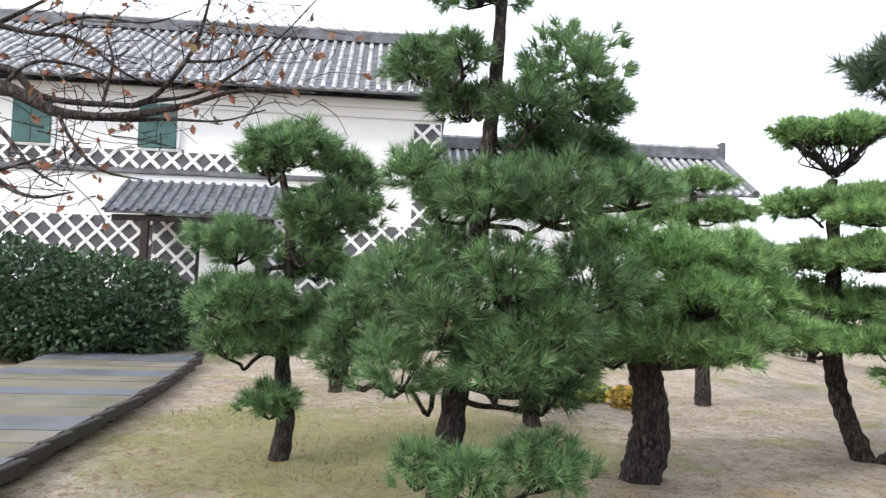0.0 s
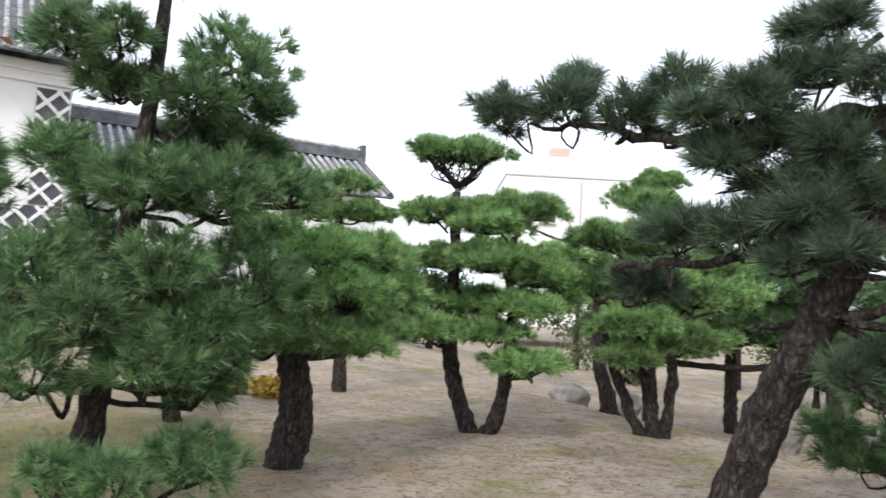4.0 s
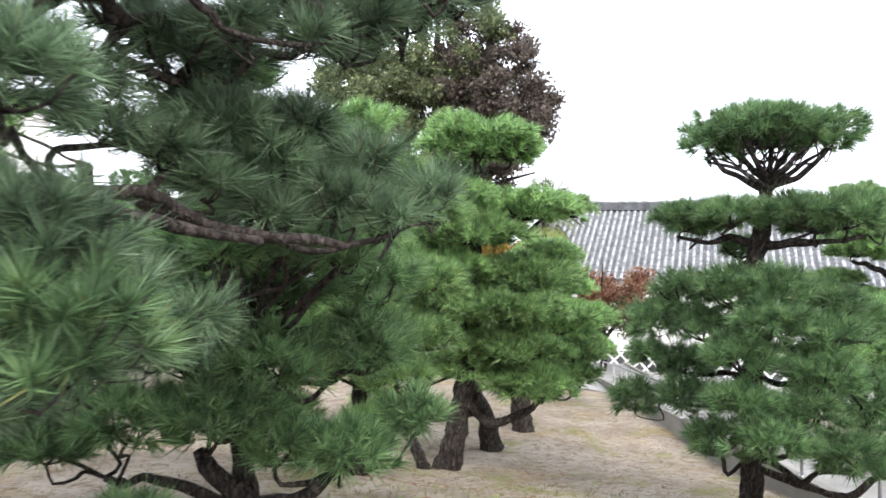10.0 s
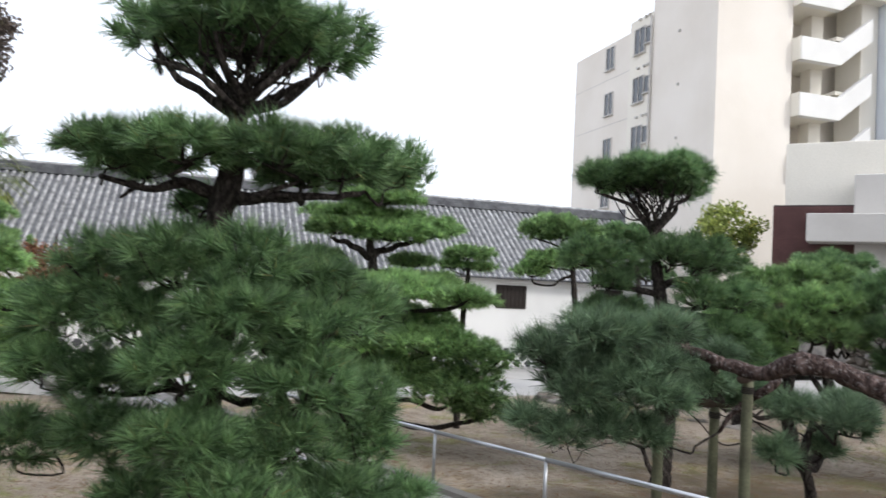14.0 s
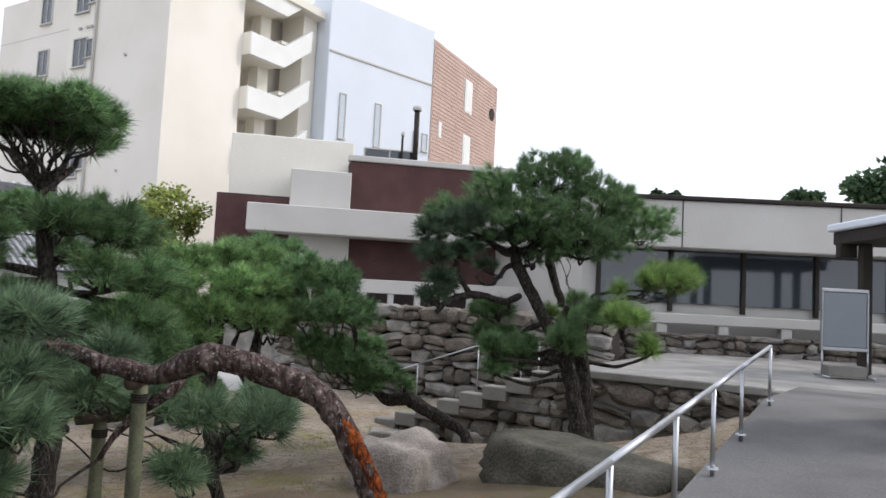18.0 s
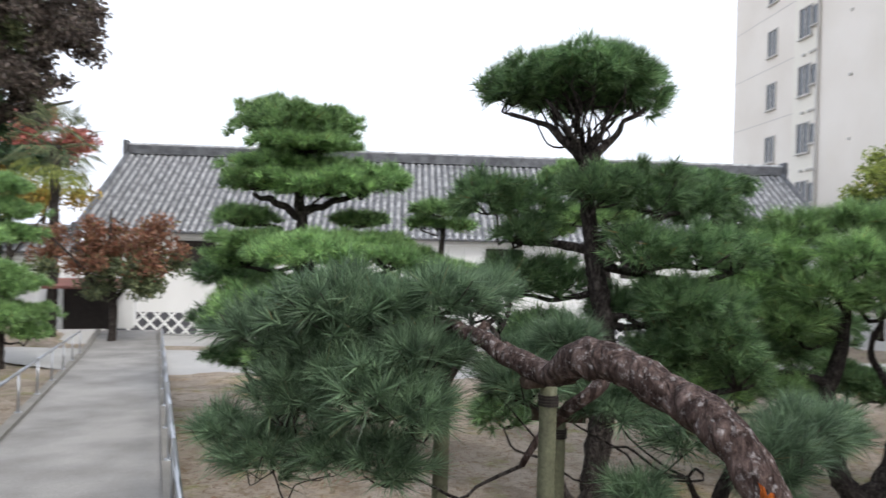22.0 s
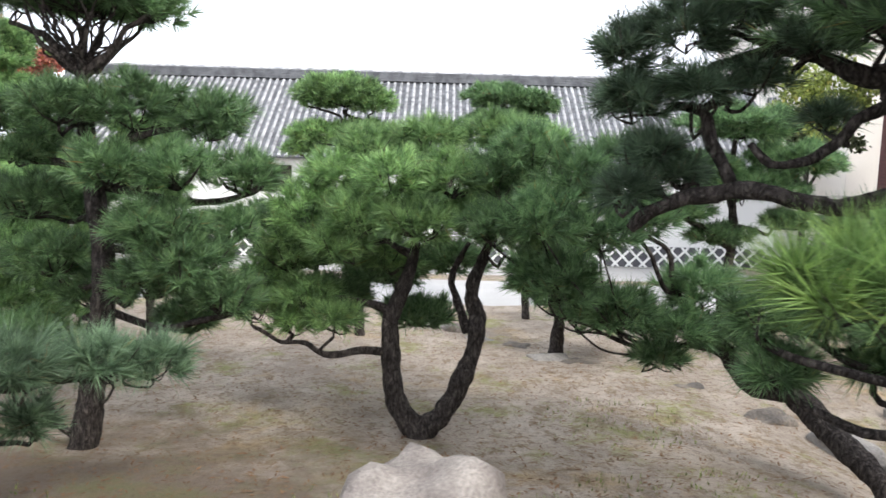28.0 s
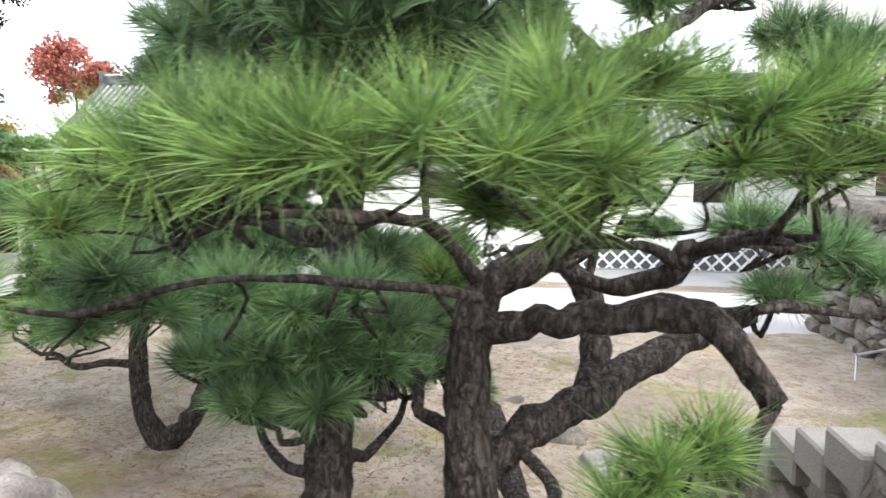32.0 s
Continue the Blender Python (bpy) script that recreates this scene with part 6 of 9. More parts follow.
pad(pine, 14.61, -7.64, 0.38, 0.29, 0.23, 0.19, 7.6)
pine = pine_tree('rounded green pine behind the mound', 'bright', [(18.88, -8.14, -0.97, 0.074), (19.05, -8.07, 0.50, 0.074), (19.19, -7.99, 1.78, 0.055), (19.25, -7.95, 2.24, 0.046)])
pad(pine, 19.29, -7.80, 2.65, 0.78, 0.33, 0.16, 12.0)
pad(pine, 19.49, -7.31, 2.61, 0.47, 0.30, 0.16, 12.2)
pad(pine, 19.28, -8.27, 2.52, 0.42, 0.28, 0.16, 12.0)
pad(pine, 19.22, -7.45, 1.99, 0.60, 0.26, 0.16, 12.0)
pad(pine, 19.42, -8.17, 2.02, 0.61, 0.28, 0.16, 12.2)
pad(pine, 19.51, -7.68, 2.80, 0.56, 0.23, 0.16, 12.2)
pad(pine, 19.40, -7.14, 1.76, 0.42, 0.23, 0.16, 12.2)
pine = pine_tree('dusky pine behind the mound', 'green', [(20.85, -11.09, -1.30, 0.075), (21.04, -10.99, 0.42, 0.075), (21.21, -10.84, 1.91, 0.054), (21.29, -10.77, 2.55, 0.043)])
pad(pine, 21.32, -10.65, 2.82, 0.84, 0.28, 0.16, 14.0)
pad(pine, 21.33, -10.33, 2.91, 0.48, 0.24, 0.16, 14.0)
pad(pine, 21.31, -11.20, 2.72, 0.48, 0.24, 0.16, 14.0)
pad(pine, 21.57, -10.69, 2.41, 0.88, 0.28, 0.16, 14.3)
pad(pine, 21.52, -11.37, 1.93, 0.66, 0.39, 0.16, 14.3)
pine = pine_tree('green pine with open tiers beyond the contorted one', 'green', [(18.10, -13.90, -1.35, 0.085), (18.00, -13.70, -0.40, 0.078), (18.12, -13.85, 0.60, 0.066), (18.02, -13.70, 1.40, 0.052), (18.05, -13.75, 2.00, 0.036)])
limb(pine, [(18.08, -13.80, 0.40, 0.050), (17.95, -13.30, 0.70, 0.040), (18.02, -12.80, 0.95, 0.026)])
limb(pine, [(18.04, -13.75, 1.10, 0.048), (17.98, -14.25, 1.30, 0.038), (17.96, -14.70, 1.45, 0.024)])
pad(pine, 18.03, -13.80, 2.25, 0.85, 0.34, 0.17, 10.9)
pad(pine, 17.96, -14.60, 1.75, 0.75, 0.32, 0.17, 10.9)
pad(pine, 18.01, -13.20, 1.62, 0.62, 0.28, 0.17, 10.9)
pad(pine, 18.06, -13.95, 1.35, 0.80, 0.30, 0.17, 10.9)
pad(pine, 18.02, -12.85, 0.95, 0.60, 0.26, 0.17, 10.9)
pad(pine, 17.98, -14.60, 0.85, 0.46, 0.20, 0.17, 10.9)
pad(pine, 18.05, -13.60, 0.60, 0.50, 0.22, 0.17, 10.9)
pine = pine_tree("small pine with thin stems at the mound's edge", 'green', [(17.86, -11.22, -1.06, 0.102), (17.90, -11.25, -0.68, 0.076), (17.96, -11.32, -0.17, 0.059), (18.02, -11.39, 0.34, 0.051)])
pad(pine, 17.96, -10.98, -0.18, 0.51, 0.30, 0.16, 11.0)
pad(pine, 17.72, -11.54, -0.46, 0.58, 0.29, 0.16, 10.8)
pad(pine, 17.61, -11.86, -0.60, 0.58, 0.29, 0.16, 10.7)
pad(pine, 18.01, -11.30, 0.33, 0.59, 0.34, 0.16, 11.0)
pad(pine, 18.19, -10.83, 0.13, 0.34, 0.30, 0.16, 11.2)
pine = pine_tree('low leaning pine with a long bent trunk', 'green', [(12.41, -12.88, -0.85, 0.088), (12.63, -12.79, -0.71, 0.100), (13.06, -12.65, -0.51, 0.111), (13.37, -12.55, -0.38, 0.112), (13.58, -12.35, -0.40, 0.094), (13.70, -12.19, -0.27, 0.074), (13.83, -12.08, -0.03, 0.065), (13.86, -11.81, 0.23, 0.048)])
limb(pine, [(13.70, -12.19, -0.22, 0.042), (13.63, -11.77, -0.04, 0.031), (13.54, -11.39, -0.12, 0.021)])
pad(pine, 13.66, -10.20, 1.66, 0.38, 0.25, 0.18, 6.6)
pad(pine, 13.43, -10.60, 1.47, 0.39, 0.25, 0.18, 6.4)
pad(pine, 13.65, -9.94, 1.45, 0.36, 0.23, 0.18, 6.6)
pad(pine, 13.73, -11.02, 1.62, 0.36, 0.21, 0.18, 6.7)
pad(pine, 13.20, -10.31, 1.13, 0.41, 0.23, 0.18, 6.2)
pad(pine, 13.18, -10.79, 1.05, 0.38, 0.24, 0.18, 6.2)
pad(pine, 13.40, -9.91, 1.02, 0.34, 0.22, 0.18, 6.4)
pad(pine, 13.57, -11.22, 1.11, 0.36, 0.23, 0.18, 6.6)
pad(pine, 13.53, -10.51, 0.55, 0.43, 0.23, 0.18, 6.6)
pad(pine, 13.49, -11.02, 0.30, 0.46, 0.21, 0.18, 6.6)
pad(pine, 13.46, -11.53, 0.16, 0.41, 0.18, 0.18, 6.6)
pad(pine, 13.54, -12.06, 0.09, 0.41, 0.18, 0.18, 6.7)
pad(pine, 13.79, -11.84, 0.47, 0.42, 0.24, 0.18, 6.9)
pad(pine, 13.55, -10.21, 0.60, 0.25, 0.19, 0.18, 6.6)
pad(pine, 13.34, -11.37, -0.07, 0.28, 0.13, 0.18, 6.5)
pad(pine, 13.31, -12.42, -0.11, 0.23, 0.14, 0.18, 6.5)
pine = pine_tree('tall dark pine with contorted branches', 'dark', [(10.15, -12.02, -0.20, 0.118), (10.25, -12.00, 0.30, 0.104), (10.43, -11.97, 0.70, 0.096), (10.70, -11.94, 1.20, 0.088), (10.94, -11.92, 1.60, 0.088), (11.13, -11.91, 1.95, 0.079), (11.15, -11.91, 2.16, 0.069)])
limb(pine, [(11.14, -11.94, 2.07, 0.069), (11.24, -11.80, 2.06, 0.058), (11.36, -11.63, 2.15, 0.050), (11.47, -11.42, 2.23, 0.044), (11.58, -11.20, 2.20, 0.035), (11.68, -10.98, 2.11, 0.028), (11.77, -10.77, 2.01, 0.018)])
limb(pine, [(11.13, -11.91, 1.94, 0.044), (11.22, -11.74, 1.83, 0.036), (11.31, -11.61, 1.66, 0.030), (11.30, -11.38, 1.57, 0.026), (11.42, -11.24, 1.69, 0.020)])
limb(pine, [(11.07, -11.96, 1.44, 0.050), (11.17, -11.65, 1.35, 0.048), (11.29, -11.34, 1.39, 0.046), (11.49, -11.18, 1.41, 0.055), (11.60, -10.84, 1.33, 0.046), (11.68, -10.63, 1.15, 0.036)])
limb(pine, [(11.50, -11.18, 1.45, 0.045), (11.63, -11.09, 1.69, 0.039), (11.65, -11.03, 1.90, 0.032), (11.76, -10.84, 1.92, 0.022)])
limb(pine, [(11.48, -11.42, 2.26, 0.024), (11.60, -11.17, 2.34, 0.021), (11.71, -10.97, 2.46, 0.014)])
pad(pine, 11.80, -10.59, 2.26, 0.29, 0.22, 0.19, 4.7)
pad(pine, 11.61, -10.89, 2.41, 0.31, 0.21, 0.19, 4.5)
pad(pine, 11.52, -11.15, 2.53, 0.30, 0.19, 0.19, 4.4)
pad(pine, 11.77, -10.63, 1.97, 0.31, 0.18, 0.19, 4.7)
pad(pine, 10.98, -11.73, 2.37, 0.29, 0.18, 0.19, 3.9)
pad(pine, 10.86, -12.05, 2.33, 0.28, 0.16, 0.19, 3.8)
pad(pine, 11.72, -10.76, 1.66, 0.25, 0.14, 0.19, 4.6)
pad(pine, 11.70, -10.93, 1.52, 0.22, 0.12, 0.19, 4.6)
pad(pine, 11.74, -10.62, 1.40, 0.25, 0.13, 0.19, 4.7)
pad(pine, 11.30, -11.50, 2.28, 0.22, 0.11, 0.19, 4.3)
tone('dark', 0.8)
pad(pine, 11.57, -10.96, 2.03, 0.28, 0.14, 0.19, 4.5)
pad(pine, 11.57, -11.31, 2.10, 0.26, 0.13, 0.19, 4.5)
pad(pine, 11.53, -11.73, 1.87, 0.22, 0.11, 0.19, 4.5)
pad(pine, 10.95, -12.45, 2.32, 0.29, 0.17, 0.19, 3.9)
pad(pine, 11.32, -12.86, 2.10, 0.26, 0.18, 0.19, 4.3)
tone('green')
pad(pine, 11.44, -11.98, 1.22, 0.32, 0.15, 0.20, 4.4)
pad(pine, 11.12, -11.26, 0.74, 0.27, 0.18, 0.20, 4.2)
pad(pine, 11.05, -11.60, 0.71, 0.30, 0.16, 0.20, 4.1)
pad(pine, 10.98, -11.95, 0.74, 0.29, 0.17, 0.20, 4.0)
pad(pine, 11.42, -12.16, 0.85, 0.29, 0.17, 0.20, 4.4)
pad(pine, 11.10, -11.37, 0.45, 0.26, 0.15, 0.20, 4.2)
pad(pine, 10.95, -11.81, 0.52, 0.22, 0.12, 0.20, 4.0)
pad(pine, 11.29, -12.17, 0.54, 0.20, 0.15, 0.20, 4.3)
pad(pine, 11.84, -12.37, 0.85, 0.26, 0.18, 0.20, 4.8)
pad(pine, 11.88, -12.32, 1.22, 0.26, 0.13, 0.20, 4.8)
tone('green', 0.65)
limb(pine, [(10.39, -12.46, 2.15, 0.059), (10.03, -12.66, 2.41, 0.042), (9.67, -12.87, 2.49, 0.025)])
pad(pine, 10.73, -12.19, 3.28, 0.63, 0.32, 0.19, 4.9)
pad(pine, 11.31, -11.86, 2.99, 0.67, 0.35, 0.19, 4.9)
pad(pine, 10.16, -12.55, 2.91, 0.75, 0.35, 0.19, 4.9)
pad(pine, 9.65, -13.11, 2.60, 0.56, 0.34, 0.19, 4.9)
pad(pine, 12.00, -11.71, 2.59, 0.64, 0.34, 0.19, 4.9)
pad(pine, 10.79, -11.73, 2.53, 0.73, 0.34, 0.19, 4.9)
pad(pine, 10.18, -12.11, 2.29, 0.81, 0.34, 0.19, 4.9)
pad(pine, 10.51, -12.54, 3.45, 0.34, 0.19, 0.19, 4.9)
tone('green')
pad(pine, 10.24, -11.46, 0.88, 0.20, 0.11, 0.20, 3.3)
pad(pine, 10.27, -11.71, 0.93, 0.24, 0.12, 0.20, 3.3)
pad(pine, 10.30, -11.96, 0.96, 0.24, 0.12, 0.20, 3.3)
pad(pine, 10.42, -12.19, 0.89, 0.22, 0.12, 0.20, 3.4)
pad(pine, 10.15, -11.68, 0.76, 0.20, 0.10, 0.20, 3.2)
pad(pine, 10.18, -11.98, 0.75, 0.22, 0.10, 0.20, 3.2)
pad(pine, 10.44, -12.24, 1.04, 0.21, 0.11, 0.20, 3.4)
pine = pine_tree('gnarled old pine with forked trunk and level boughs', 'yellow', [(10.27, -12.60, 0.09, 0.132), (10.30, -12.62, 0.34, 0.114), (10.33, -12.60, 0.62, 0.102), (10.35, -12.60, 0.87, 0.094), (10.38, -12.61, 1.07, 0.086), (10.40, -12.69, 1.23, 0.081), (10.42, -12.81, 1.30, 0.076), (10.54, -12.96, 1.35, 0.068), (10.55, -13.04, 1.43, 0.047)])
limb(pine, [(10.37, -12.62, 1.05, 0.076), (10.29, -12.80, 1.08, 0.064), (10.21, -12.97, 1.11, 0.060), (10.18, -13.17, 1.14, 0.061), (10.16, -13.36, 1.18, 0.062), (10.12, -13.52, 1.16, 0.059), (10.07, -13.64, 1.04, 0.054), (10.06, -13.77, 0.86, 0.049)])
limb(pine, [(10.37, -12.72, 0.45, 0.085), (10.45, -12.88, 0.58, 0.086), (10.58, -13.06, 0.64, 0.083), (10.70, -13.25, 0.73, 0.083), (10.88, -13.46, 0.80, 0.075), (11.07, -13.72, 0.89, 0.066), (11.31, -14.04, 0.95, 0.057)])
limb(pine, [(10.63, -13.13, 0.66, 0.071), (10.75, -13.16, 0.79, 0.076), (10.87, -13.20, 0.94, 0.069), (10.84, -13.11, 1.15, 0.063), (10.74, -13.02, 1.31, 0.050)])
limb(pine, [(10.54, -12.99, 1.32, 0.042), (10.44, -13.09, 1.23, 0.036), (10.35, -13.26, 1.23, 0.039), (10.28, -13.44, 1.32, 0.048), (10.20, -13.51, 1.43, 0.037), (10.11, -13.62, 1.46, 0.031)])
limb(pine, [(10.40, -12.66, 1.22, 0.041), (10.10, -12.47, 1.49, 0.030), (9.69, -12.28, 1.56, 0.024), (9.47, -12.12, 1.57, 0.018), (9.26, -12.02, 1.59, 0.014)])
limb(pine, [(10.41, -12.52, 0.56, 0.037), (10.51, -12.38, 0.61, 0.032), (10.61, -12.34, 0.71, 0.025), (10.72, -12.30, 0.76, 0.020)])
limb(pine, [(10.28, -13.44, 1.34, 0.029), (9.97, -13.19, 1.46, 0.019), (9.64, -12.92, 1.52, 0.013)])
pad(pine, 9.14, -11.67, 1.75, 0.13, 0.07, 0.21, 2.1)
pad(pine, 9.01, -11.90, 1.76, 0.17, 0.09, 0.21, 1.9)
pad(pine, 8.98, -12.01, 1.82, 0.15, 0.08, 0.21, 1.9)
pad(pine, 8.89, -12.16, 1.79, 0.14, 0.08, 0.21, 1.8)
pad(pine, 8.84, -12.24, 1.75, 0.13, 0.08, 0.21, 1.7)
pad(pine, 8.81, -12.37, 1.79, 0.13, 0.08, 0.21, 1.7)
pad(pine, 8.77, -12.48, 1.75, 0.14, 0.08, 0.21, 1.6)
pad(pine, 8.79, -12.61, 1.81, 0.14, 0.09, 0.21, 1.6)
pad(pine, 8.80, -12.78, 1.77, 0.15, 0.10, 0.21, 1.6)
pad(pine, 8.87, -12.91, 1.86, 0.14, 0.10, 0.21, 1.7)
pad(pine, 8.87, -12.99, 1.75, 0.13, 0.10, 0.21, 1.7)
pad(pine, 9.15, -11.84, 1.66, 0.13, 0.07, 0.21, 2.1)
pad(pine, 9.40, -11.39, 1.57, 0.11, 0.07, 0.21, 2.4)
pad(pine, 9.04, -12.74, 1.66, 0.13, 0.07, 0.21, 1.9)
pad(pine, 9.05, -12.95, 1.64, 0.13, 0.07, 0.21, 1.9)
pad(pine, 8.97, -12.87, 1.93, 0.14, 0.07, 0.21, 1.8)
pad(pine, 9.10, -13.11, 1.95, 0.13, 0.08, 0.21, 1.9)
pad(pine, 10.78, -12.44, 1.22, 0.20, 0.11, 0.21, 3.7)
pad(pine, 9.50, -13.25, 0.82, 0.18, 0.11, 0.21, 2.4)
pad(pine, 9.62, -13.42, 0.86, 0.15, 0.12, 0.21, 2.5)
pad(pine, 9.48, -13.16, 0.71, 0.15, 0.08, 0.21, 2.4)
tone('yellow')
pad(pine, 9.48, -13.32, 1.94, 0.16, 0.09, 0.21, 2.1)
pad(pine, 9.50, -13.49, 1.90, 0.17, 0.09, 0.21, 2.1)
pad(pine, 9.53, -13.69, 1.95, 0.17, 0.09, 0.21, 2.1)
pad(pine, 9.58, -13.44, 1.77, 0.15, 0.08, 0.21, 2.2)
pad(pine, 9.60, -13.66, 1.75, 0.17, 0.08, 0.21, 2.2)
pad(pine, 9.63, -13.85, 1.79, 0.15, 0.08, 0.21, 2.2)
tone('green')
limb(pine, [(10.48, -13.68, 1.44, 0.036), (10.81, -14.00, 1.37, 0.026), (11.04, -14.32, 1.32, 0.019), (11.16, -14.59, 1.20, 0.011)])
limb(pine, [(10.76, -13.89, 1.08, 0.037), (10.89, -14.15, 1.09, 0.024), (11.02, -14.41, 1.02, 0.017), (11.15, -14.68, 1.05, 0.011)])
pad(pine, 10.91, -13.90, 1.46, 0.24, 0.11, 0.20, 3.5)
pad(pine, 11.04, -14.26, 1.37, 0.26, 0.12, 0.20, 3.6)
pad(pine, 11.16, -14.56, 1.22, 0.26, 0.12, 0.20, 3.7)
pad(pine, 11.09, -14.11, 1.11, 0.23, 0.10, 0.20, 3.7)
pad(pine, 11.38, -14.46, 2.34, 0.28, 0.14, 0.20, 3.8)
pad(pine, 11.47, -14.21, 2.44, 0.27, 0.14, 0.20, 3.9)
tone('yellow')
limb(pine, [(10.02, -12.67, 1.23, 0.019), (9.66, -11.84, 1.34, 0.014), (9.41, -11.41, 1.25, 0.011), (9.32, -11.19, 1.30, 0.009), (9.07, -10.95, 1.25, 0.008), (9.07, -10.82, 1.27, 0.008), (9.02, -10.72, 1.21, 0.006)])
pad(pine, 9.07, -10.53, 1.19, 0.14, 0.08, 0.20, 2.1)
pad(pine, 9.02, -10.69, 1.24, 0.15, 0.09, 0.20, 2.1)
pad(pine, 8.97, -10.82, 1.22, 0.15, 0.08, 0.20, 2.0)
pad(pine, 9.18, -10.67, 1.29, 0.15, 0.07, 0.20, 2.2)
pad(pine, 9.06, -11.00, 1.23, 0.15, 0.08, 0.20, 2.1)
pad(pine, 9.16, -11.16, 1.21, 0.13, 0.08, 0.20, 2.2)
pad(pine, 9.18, -10.87, 1.31, 0.15, 0.07, 0.20, 2.2)
pad(pine, 9.32, -11.08, 1.31, 0.14, 0.08, 0.20, 2.4)
pad(pine, 9.18, -10.48, 1.24, 0.08, 0.07, 0.20, 2.2)
tone('green')
pad(pine, 9.68, -11.38, 1.35, 0.18, 0.08, 0.21, 2.7)
pad(pine, 9.78, -11.52, 1.23, 0.19, 0.09, 0.21, 2.8)
pad(pine, 9.65, -11.30, 1.19, 0.17, 0.08, 0.21, 2.7)
pad(pine, 9.90, -11.72, 1.26, 0.20, 0.09, 0.21, 2.9)
pad(pine, 10.02, -11.93, 1.19, 0.21, 0.10, 0.21, 3.0)
pad(pine, 10.14, -12.14, 1.24, 0.20, 0.10, 0.21, 3.1)
tone('green')
limb(pine, [(10.85, -13.04, 1.30, 0.057), (10.99, -13.11, 1.69, 0.064), (11.14, -13.21, 2.05, 0.072), (11.16, -13.23, 2.22, 0.072), (11.16, -13.13, 2.31, 0.054), (11.17, -13.05, 2.43, 0.036)])
limb(pine, [(11.16, -13.24, 2.23, 0.060), (11.31, -13.49, 2.43, 0.046), (11.45, -13.74, 2.58, 0.038), (11.59, -14.03, 2.70, 0.026)])
pad(pine, 11.54, -12.70, 2.43, 0.26, 0.18, 0.20, 4.3)
pad(pine, 11.36, -12.83, 2.52, 0.28, 0.19, 0.20, 4.1)
pad(pine, 11.90, -13.95, 2.77, 0.28, 0.12, 0.20, 4.5)
pad(pine, 11.64, -13.51, 2.68, 0.26, 0.15, 0.20, 4.3)
pine = pine_tree('spreading pine beside the far end of the walkway', 'bright', [(19.36, 3.73, -1.62, 0.145), (19.38, 3.79, -1.00, 0.125), (19.44, 3.61, 0.04, 0.104), (19.52, 3.32, 1.09, 0.083), (19.55, 3.33, 1.81, 0.062)])
limb(pine, [(19.36, 3.73, -1.41, 0.083), (19.31, 3.31, -1.18, 0.072), (19.28, 2.84, -0.74, 0.051)])
pad(pine, 19.53, 3.44, 1.71, 0.99, 0.39, 0.16, 13.5)
pad(pine, 19.49, 3.96, 1.91, 0.73, 0.36, 0.16, 13.5)
pad(pine, 19.77, 2.93, 1.41, 0.63, 0.32, 0.16, 13.7)
pad(pine, 19.48, 3.63, 0.98, 0.93, 0.39, 0.16, 13.5)
pad(pine, 19.37, 2.57, 0.79, 0.82, 0.35, 0.16, 13.3)
pad(pine, 19.20, 3.11, 0.28, 0.96, 0.39, 0.16, 13.2)
pad(pine, 19.55, 2.47, 0.06, 0.73, 0.35, 0.16, 13.5)
pad(pine, 19.42, 3.70, -0.27, 0.73, 0.36, 0.16, 13.5)
pad(pine, 19.48, 2.98, -0.41, 0.62, 0.26, 0.16, 13.5)
pine = pine_tree('tiered pine near the end of the walkway', 'bright', [(22.86, 3.90, -1.58, 0.131), (22.90, 3.92, -0.54, 0.118), (22.96, 4.01, 0.77, 0.092), (23.01, 4.04, 1.95, 0.065)])
pad(pine, 23.02, 4.18, 2.47, 0.78, 0.29, 0.16, 17.0)
pad(pine, 23.00, 4.17, 1.94, 0.98, 0.34, 0.16, 17.0)
pad(pine, 23.00, 3.90, 1.43, 0.78, 0.29, 0.16, 17.0)
pad(pine, 22.96, 3.75, 0.38, 0.78, 0.34, 0.16, 17.0)
pad(pine, 22.95, 3.54, -0.27, 0.72, 0.31, 0.16, 17.0)
pad(pine, 23.10, 4.38, 0.23, 0.79, 0.33, 0.16, 17.2)
pad(pine, 22.95, 3.33, -0.66, 0.46, 0.26, 0.16, 17.0)
pine = pine_tree('bushy pine at the back of the sandy court', 'bright', [(11.53, 11.53, 0.15, 0.138), (11.48, 11.60, 1.07, 0.115), (11.43, 11.67, 2.22, 0.092), (11.41, 11.69, 3.14, 0.069)])
pad(pine, 11.36, 11.78, 2.56, 1.04, 0.46, 0.16, 15.0)
pad(pine, 11.02, 12.37, 2.20, 0.81, 0.42, 0.16, 15.0)
pad(pine, 11.72, 11.17, 2.24, 0.81, 0.42, 0.16, 15.0)
pad(pine, 11.30, 11.50, 1.64, 1.08, 0.43, 0.16, 14.8)
pad(pine, 12.05, 11.01, 1.44, 0.70, 0.37, 0.16, 15.2)
pad(pine, 11.23, 12.04, 0.82, 0.81, 0.39, 0.16, 15.0)
pad(pine, 11.81, 11.04, 0.74, 0.87, 0.37, 0.16, 15.0)
pad(pine, 10.36, 15.48, 3.89, 0.92, 0.49, 0.16, 16.0)
pad(pine, 10.13, 15.89, 2.77, 0.86, 0.49, 0.16, 16.0)
pad(pine, 10.76, 14.82, 2.56, 0.86, 0.49, 0.16, 16.0)
pine = pine_tree('dense pine closing the back of the garden', 'green', [(13.94, 8.88, 0.57, 0.148), (13.91, 8.87, 1.56, 0.123), (13.88, 8.86, 2.54, 0.098), (13.85, 8.85, 3.40, 0.074)])
